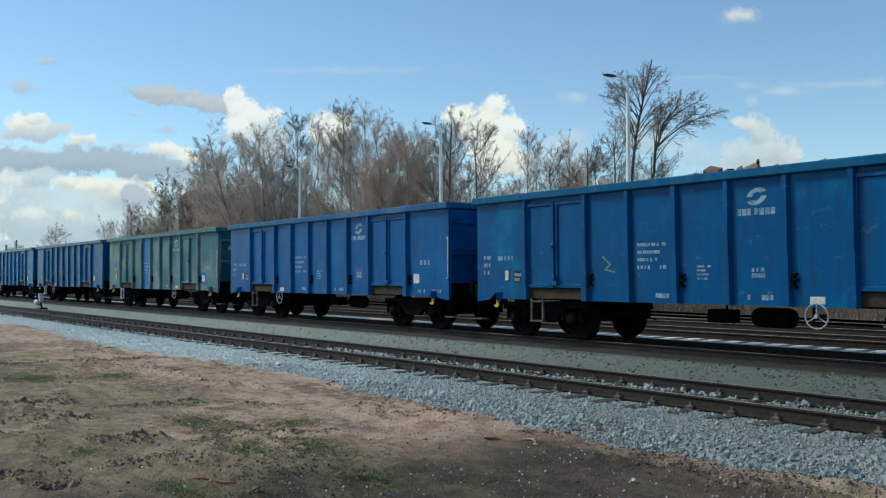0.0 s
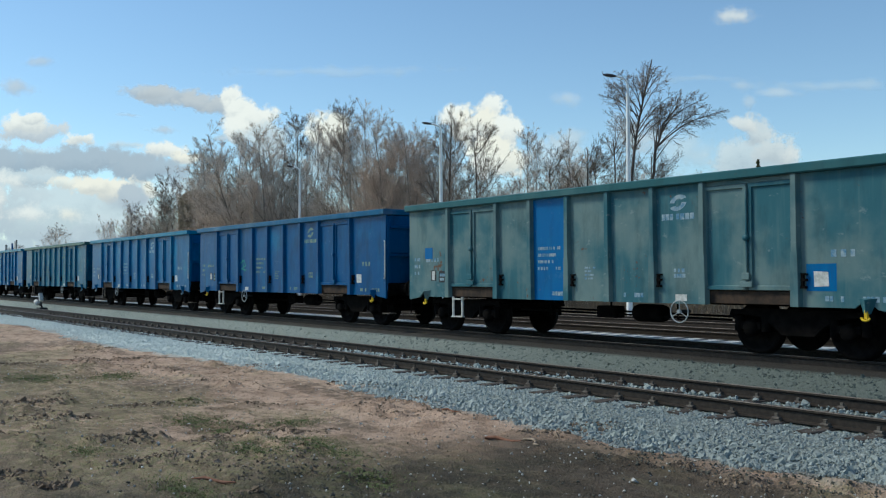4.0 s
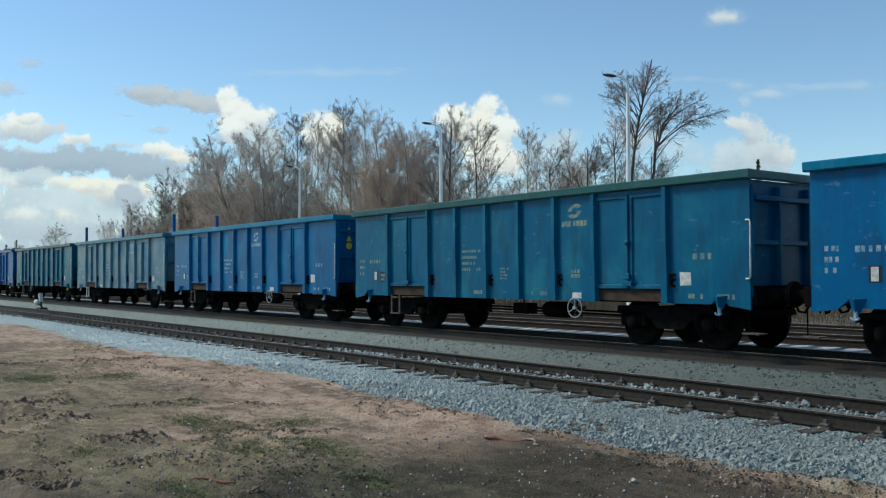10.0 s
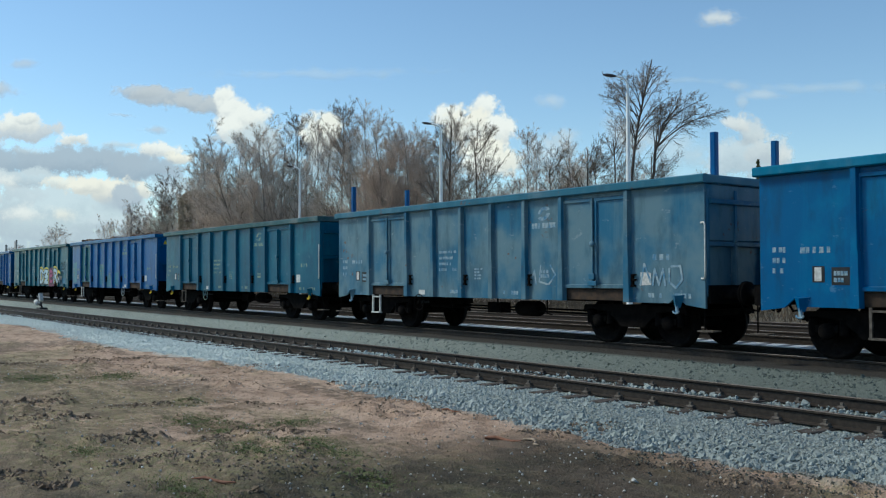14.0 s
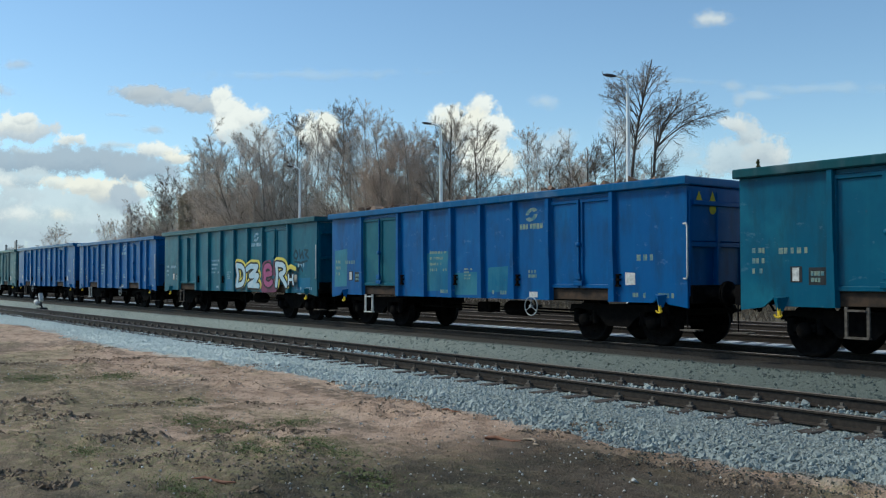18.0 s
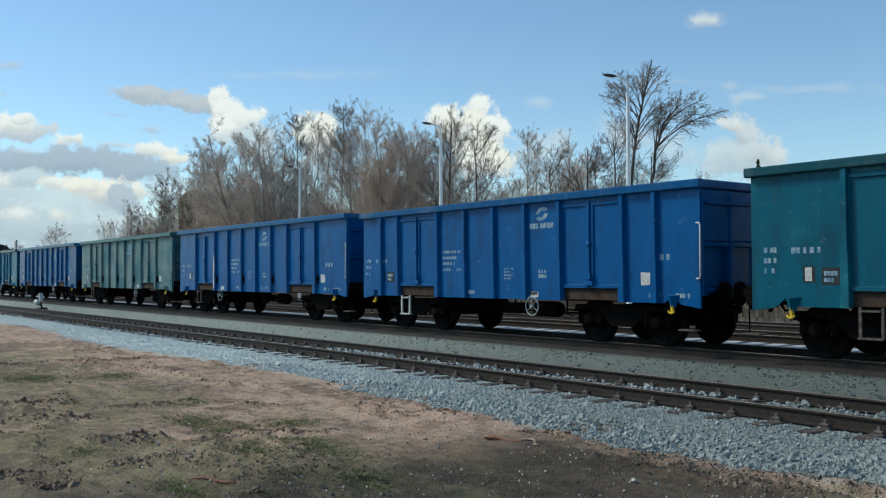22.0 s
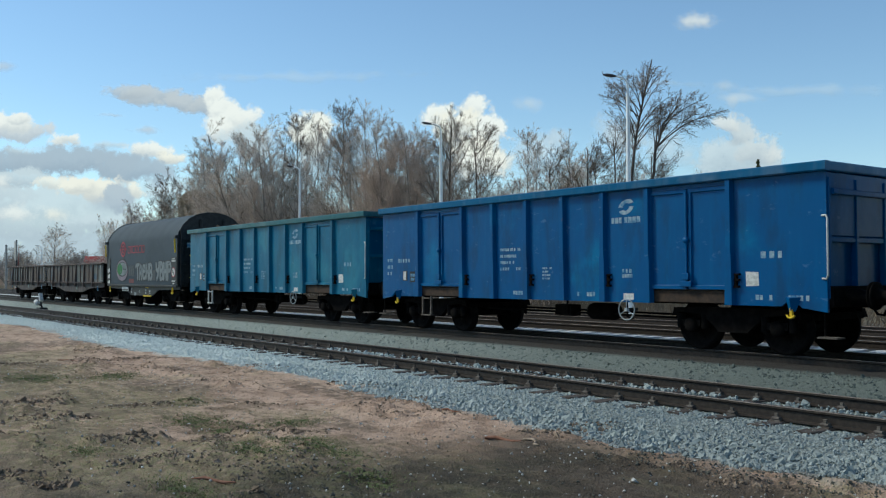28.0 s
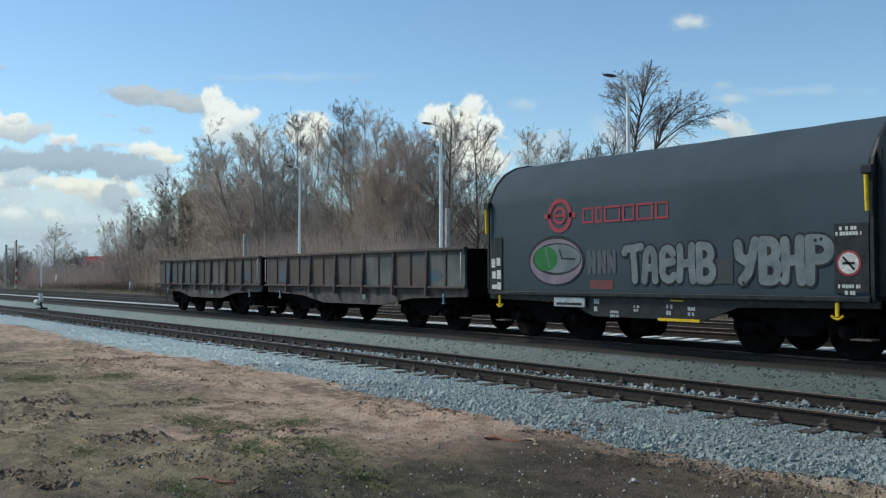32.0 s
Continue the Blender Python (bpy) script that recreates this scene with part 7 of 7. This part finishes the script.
l_ = add_car(gondola("deep cobalt blue short steel open goods wagon", SETS["cobalt"], 5.72, (4.74, 3.93, 2.17, 1.08, 0.0), (2.17, 3.93), 3.12, 5.95, 3.6, wheel_at=1.4), 5.95, -0.07)
m_ = std("vivid blue steel open goods wagon with a scraped post", "royal", slack=-0.22, badge_at=1.15, step="dull", wheel_at=-2.2, wheel_mat=M_WHEEL_GREY)
mark(m_, "scraped_strip", Builder().prism([(-0.05, -0.55), (0.06, -0.55), (0.03, -0.1), (0.07, 0.25), (0.0, 0.75), (-0.04, 0.3), (-0.02, -0.1)], -0.006, 0), M_WHITE, -2.86, 1.5, -HALF_W - 0.091, "scraped pale strip on a post")
n_ = std("sage grey-green steel open goods wagon with rust spots", "sage", badge_at=1.15, step="dull", wheel_at=2.4, lattice=True)
o_ = std("blue steel open goods wagon with white lettering", "blue", step="dull", wheel_at=2.4)
p_ = std("green-teal steel open goods wagon", "green_teal", slack=0.27, wheel_at=2.4, marks=M_MARK, lattice=True)
q_ = add_car(covered_wagon(), 4.83)
r_ = add_car(low_wagon("rust-brown low-sided steel wagon", 5.32, 5.75, 3.3, 3), 6.0)
s_ = add_car(low_wagon("rust-brown low-sided steel wagon at the end of the train", 4.8, 4.95, 2.9, 8), 4.62)

LOADS = [(0, load_heap("reddish brown scrap lumps heaped in the wagon", -6.0, 6.0, 3.32, 1, 260, 0.15)), (1, load_heap("yellowish brown lumps heaped in the wagon", -3.5, 4.5, 3.31, 2, 200, 0.14)),
         (9, load_heap("brown scrap heaped in the wagon", -5.5, 5.5, 3.34, 3, 260, 0.18)), (8, load_heap("brown scrap heaped in the wagon", -5.5, 5.5, 3.26, 4, 220, 0.14)),
         (7, load_heap("pale rubble heaped in the wagon", -5.5, 5.0, 3.26, 6, 220, 0.14)), (12, load_heap("brown lumps heaped in the wagon", -1.0, 5.5, 3.28, 5, 140, 0.14)), (15, load_heap("brown lumps heaped in the wagon", -5.5, 5.5, 3.33, 7, 240, 0.14))]

# ---- loose stones of the ballast ----
def scatter(name, label, pts, size, material, seed):
    """Rough stones: squashed and skewed octahedra with a cut top."""
    rng = np.random.default_rng(seed)
    n = len(pts)
    base = np.array([(1, 0, 0), (0, 1, 0), (-1, 0, 0), (0, -1, 0), (0.35, 0.3, 0.8), (-0.4, 0.25, 0.75), (0, -0.4, 0.85), (0, 0, -0.8)])
    faces = np.array([(0, 1, 4), (1, 5, 4), (1, 2, 5), (2, 3, 6), (2, 6, 5), (3, 0, 6), (0, 4, 6), (4, 5, 6), (1, 0, 7), (2, 1, 7), (3, 2, 7), (0, 3, 7)])
    v = base[None] + rng.normal(0, 0.2, (n, 8, 3))
    v = v * (size * rng.lognormal(0, 0.32, (n, 1, 1))) * rng.uniform(0.7, 1.25, (n, 1, 3)) * 0.5
    a = rng.uniform(0, 2 * np.pi, n)
    c, s = np.cos(a)[:, None], np.sin(a)[:, None]
    tilt = rng.normal(0, 0.5, n)[:, None]
    x, y, z = v[..., 0], v[..., 1], v[..., 2]
    y, z = y * np.cos(tilt) - z * np.sin(tilt), y * np.sin(tilt) + z * np.cos(tilt)
    v = np.stack([x * c - y * s, x * s + y * c, z], -1) + pts[:, None]
    f = (faces[None] + 8 * np.arange(n)[:, None, None]).reshape(-1, 3)
    return tagged(put(name, raw_mesh(name, v.reshape(-1, 3), f), material), label, "stones", kind="stuff")


# both stone colours go darker to the right, in place of weaker light
M_STONE_NEW = per_piece("crushed_stone", [(0.5, 0.555, 0.535), (0.55, 0.605, 0.585), (0.59, 0.645, 0.62), (0.64, 0.69, 0.66)], 0.85, scale=25, painted_dim=(-24.0, -5.0, 0.6))
M_STONE_OLD = per_piece("weathered_stone", [(0.2, 0.235, 0.218), (0.25, 0.29, 0.27), (0.3, 0.34, 0.315)], 0.9, scale=25, painted_dim=(-32.0, -7.0, 0.8))
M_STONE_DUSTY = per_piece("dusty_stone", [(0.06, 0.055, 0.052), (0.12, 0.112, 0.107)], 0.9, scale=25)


def strewn(seed, n, x0, x1, y0, y1, power=1.0, lift=0.01):
    rng = np.random.default_rng(seed)
    x = x1 - (x1 - x0) * rng.random(n) ** power
    y = rng.uniform(y0, y1, n)
    return np.stack([x, y, level(x, y) + lumps(x, y) + lift + rng.uniform(-0.006, 0.016, n)], 1)


def keep(p, test):
    return p[test(p[:, 0], p[:, 1])]


near_bed = keep(strewn(1, 78000, -64, -2, 7.7, 10.1, 2.1, -0.008), lambda x, y: (y > toe(x) + 0.1 * np.sin(9.0 * x) * np.sin(4.3 * x + 2.0) + 0.06 * np.sin(23.0 * x)) & (np.abs(y - 10.25) > 0.08))
scatter("ballast_stones", "pale blue-grey crushed stone along the siding", near_bed, 0.032, M_STONE_NEW, 1)
toe_bed = keep(strewn(14, 9000, -18, -2, 7.7, 9.1, 1.5, 0.0), lambda x, y: (y > toe(x) + 0.1 * np.sin(9.0 * x) * np.sin(4.3 * x + 2.0)) & (y < toe(x) + 0.75))
scatter("ballast_stones", "larger pale crushed stones at the foot of the siding's bed", toe_bed, 0.052, M_STONE_NEW, 14)
mid_bed = keep(strewn(2, 48000, -62, -2, 10.4, 13.42, 2.0, -0.018), lambda x, y: (np.abs(y - 11.75) > 0.09) & (np.abs(y - 10.25) > 0.09))
scatter("ballast_stones", "weathered grey crushed stone between the tracks", mid_bed, 0.036, M_STONE_OLD, 2)
far_bed = strewn(3, 9000, -60, -4, 16.6, 18.5, 1.2, -0.01)
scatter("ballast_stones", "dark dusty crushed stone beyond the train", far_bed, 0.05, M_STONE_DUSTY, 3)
heaps = strewn(4, 500, -20, -3.5, 11.2, 11.65, 1.5, 0.03)
scatter("ballast_stones", "loose pale stones heaped between the siding's rails", heaps, 0.055, M_STONE_NEW, 4)

# ---- soil clods, grass and litter in front ----
# clods and dead grass carry the dim right foreground in their colour
M_CLOD = per_piece("soil_clods", [(0.15, 0.11, 0.078), (0.24, 0.178, 0.126), (0.36, 0.275, 0.2)], 0.95, scale=20, painted_dim=(-10.5, -7.2, 0.82))
M_PEBBLE = per_piece("pale_pebbles", [(0.3, 0.28, 0.25), (0.58, 0.56, 0.52)], 0.9, scale=25)
M_GRASS = per_piece("short_grass", [(0.085, 0.115, 0.04), (0.135, 0.165, 0.06), (0.2, 0.2, 0.095)], 0.8, scale=3)
M_STRAW = per_piece("dead_grass", [(0.238, 0.176, 0.114), (0.352, 0.264, 0.176)], 0.9, scale=3, painted_dim=(-10.5, -7.0, 0.7))


def on_dirt(p):
    return keep(p, lambda x, y: y < toe(x) - 0.02)


clods = on_dirt(strewn(31, 60000, -26, -2.5, 2.4, 8.3, 1.4, -0.004))
clods = clods[np.random.default_rng(5).random(len(clods)) < rough_soil(clods[:, 0], clods[:, 1]) * 0.55 + 0.02]
clods[:, 2] = level(clods[:, 0], clods[:, 1]) + lumps(clods[:, 0], clods[:, 1]) + np.random.default_rng(6).uniform(-0.014, 0.006, len(clods))
scatter("soil_clods", "dark crumbled clods of churned soil", clods, 0.026, M_CLOD, 5)
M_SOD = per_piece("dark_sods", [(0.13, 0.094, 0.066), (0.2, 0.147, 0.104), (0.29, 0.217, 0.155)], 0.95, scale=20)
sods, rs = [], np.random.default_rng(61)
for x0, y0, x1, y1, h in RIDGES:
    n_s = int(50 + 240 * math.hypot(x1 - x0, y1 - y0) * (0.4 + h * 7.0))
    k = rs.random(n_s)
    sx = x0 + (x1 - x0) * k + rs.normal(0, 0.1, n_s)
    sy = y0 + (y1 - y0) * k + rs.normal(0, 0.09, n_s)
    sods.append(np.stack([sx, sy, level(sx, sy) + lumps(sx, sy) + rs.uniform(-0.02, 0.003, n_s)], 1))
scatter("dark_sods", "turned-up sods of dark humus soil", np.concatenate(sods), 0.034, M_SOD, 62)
scatter("pebbles", "small pale pebbles on the soil", on_dirt(strewn(32, 1900, -22, -2.5, 2.6, 8.3, 1.3, 0.0)), 0.02, M_PEBBLE, 6)


def blades(name, label, pts, h, lean, mat, seed, width=0.004):
    rng = np.random.default_rng(seed)
    n = len(pts)
    a = rng.uniform(0, 2 * np.pi, n)
    hh = h * rng.uniform(0.4, 1.3, n)
    d = np.stack([np.cos(a), np.sin(a), np.zeros(n)], 1)
    s = np.stack([-np.sin(a), np.cos(a), np.zeros(n)], 1) * width
    k = lean * rng.uniform(0.4, 1.3, n)
    tip = pts + d * (hh * k)[:, None] + np.array([0, 0, 1]) * hh[:, None]
    v = np.stack([pts - s, pts + s, tip], 1).reshape(-1, 3)
    return tagged(put(name, raw_mesh(name, v, np.arange(3 * n).reshape(n, 3)), mat), label, "grass", kind="stuff")


def turf(seed, n, spots):
    rng = np.random.default_rng(seed)
    out = []
    for cx, cy, rx, ry in spots:
        m = int(n * rx * ry / sum(q[2] * q[3] for q in spots))
        x, y = cx + rng.normal(0, rx, m), cy + rng.normal(0, ry, m)
        out.append(np.stack([x, y, level(x, y) + lumps(x, y) - 0.004], 1))
    return on_dirt(np.concatenate(out))


green = turf(41, 42000, [(-11.97, 4.81, 0.28, 0.24), (-11.0, 4.95, 0.26, 0.19), (-11.2, 5.81, 0.19, 0.24), (-18.9, 4.32, 0.47, 0.31), (-18.46, 5.68, 0.42, 0.27), (-8.22, 3.2, 0.38, 0.12), (-9.2, 5.09, 0.43, 0.21), (-13.66, 5.31, 0.21, 0.14), (-9.47, 4.46, 0.31, 0.15), (-10.62, 2.97, 0.23, 0.1), (-7.61, 4.77, 0.27, 0.14)])
blades("grass", "thin short green grass on the soil", green, 0.022, 1.5, M_GRASS, 7)
blades("dead_grass", "flattened straw-coloured dead grass", on_dirt(strewn(42, 16000, -28, -2.5, 2.6, 8.3, 1.3, 0.0)), 0.03, 2.2, M_STRAW, 8, 0.003)


def stick(x, y, length, turn, r, mat, label, bend=0.04):
    rng = random.Random(int(x * 100))
    z = float(level(np.array(x), np.array(y)) + lumps(np.array([x]), np.array([y]))[0]) + r * 0.6
    p = [(length * (i / 4 - 0.5), bend * math.sin(i * 1.3) + rng.uniform(-0.01, 0.01), 0.01 * math.sin(i * 2.0)) for i in range(5)]
    ob = put("stick", Builder().tube(p, [r * 0.7, r, r * 0.9, r * 0.8, r * 0.4], 6), mat, m=pose(x, y, z, 0, 0, turn))
    return tagged(ob, label, "stick", "wood litter on the soil")


M_BARKCHIP = mottled("weathered_wood", (0.2, 0.15, 0.11), (0.34, 0.27, 0.2), 12, 0.9)
M_BARKRED = mottled("reddish_wood", (0.17, 0.08, 0.05), (0.24, 0.12, 0.08), 12, 0.9)
stick(-8.2, 7.0, 0.5, 20, 0.025, M_BARKRED, "reddish broken piece of wood on the soil")
stick(-7.75, 7.05, 0.42, -10, 0.018, M_BARKCHIP, "pale curved stick on the soil", 0.08)
stick(-8.4, 3.55, 0.5, 35, 0.02, M_BARKRED, "reddish broken piece of wood on the soil")
stick(-6.1, 3.85, 0.6, 15, 0.012, M_BARKCHIP, "pale thin stick on the soil", 0.07)
stick(-13.5, 5.9, 0.5, 30, 0.012, M_BARKCHIP, "pale thin stick on the soil")
stick(-10.4, 7.9, 0.35, 10, 0.015, M_BARKRED, "reddish broken piece of wood on the soil")
stick(-22.0, 5.9, 1.1, 25, 0.02, M_BARKRED, "dark thin stick on the soil")

# ---- what moves ----
def run(t):
    """Distance that the train has come, in metres."""
    k = t / 10.0
    return -10.483 + 62.0176 * k + 3.0037 * k * k - 0.3125 * k ** 3


def motions():
    offset, last = 0.0, None
    centres = []
    for car, wheels, hx, slack in TRAIN:
        if last is not None:
            offset -= last + hx
        last = hx
        centres.append(offset + slack)
        walk(car, [(2.0 * i, pose(run(2.0 * i) + offset + slack, TRACK_TRAIN, 0)) for i in range(17)])
        for w, a in wheels:
            walk(w, [(0.1 * i, pose(a, 0, 0.46, 0, math.degrees((run(0.1 * i) + offset) / 0.46), 0)) for i in range(321)])
    for number, heap in LOADS:
        walk(heap, [(2.0 * i, pose(run(2.0 * i) + centres[number], TRACK_TRAIN, 0)) for i in range(17)])
    for sheet, s, dist, du, dv in CLOUD_SHEETS:
        right = Vector((math.sin(YAW), math.cos(YAW), 0))
        turn = Matrix((right, (0, 0, 1), right.cross(Vector((0, 0, 1))))).transposed().to_4x4()
        flat = Vector((AXIS.x, AXIS.y, 0)).normalized()
        walk(sheet, [(t, Matrix.Translation(EYE + flat * dist + right * du * s * t / 32.0 + Vector((0, 0, dv * s * t / 32.0))) @ turn) for t in (0.0, 32.0)])


motions()
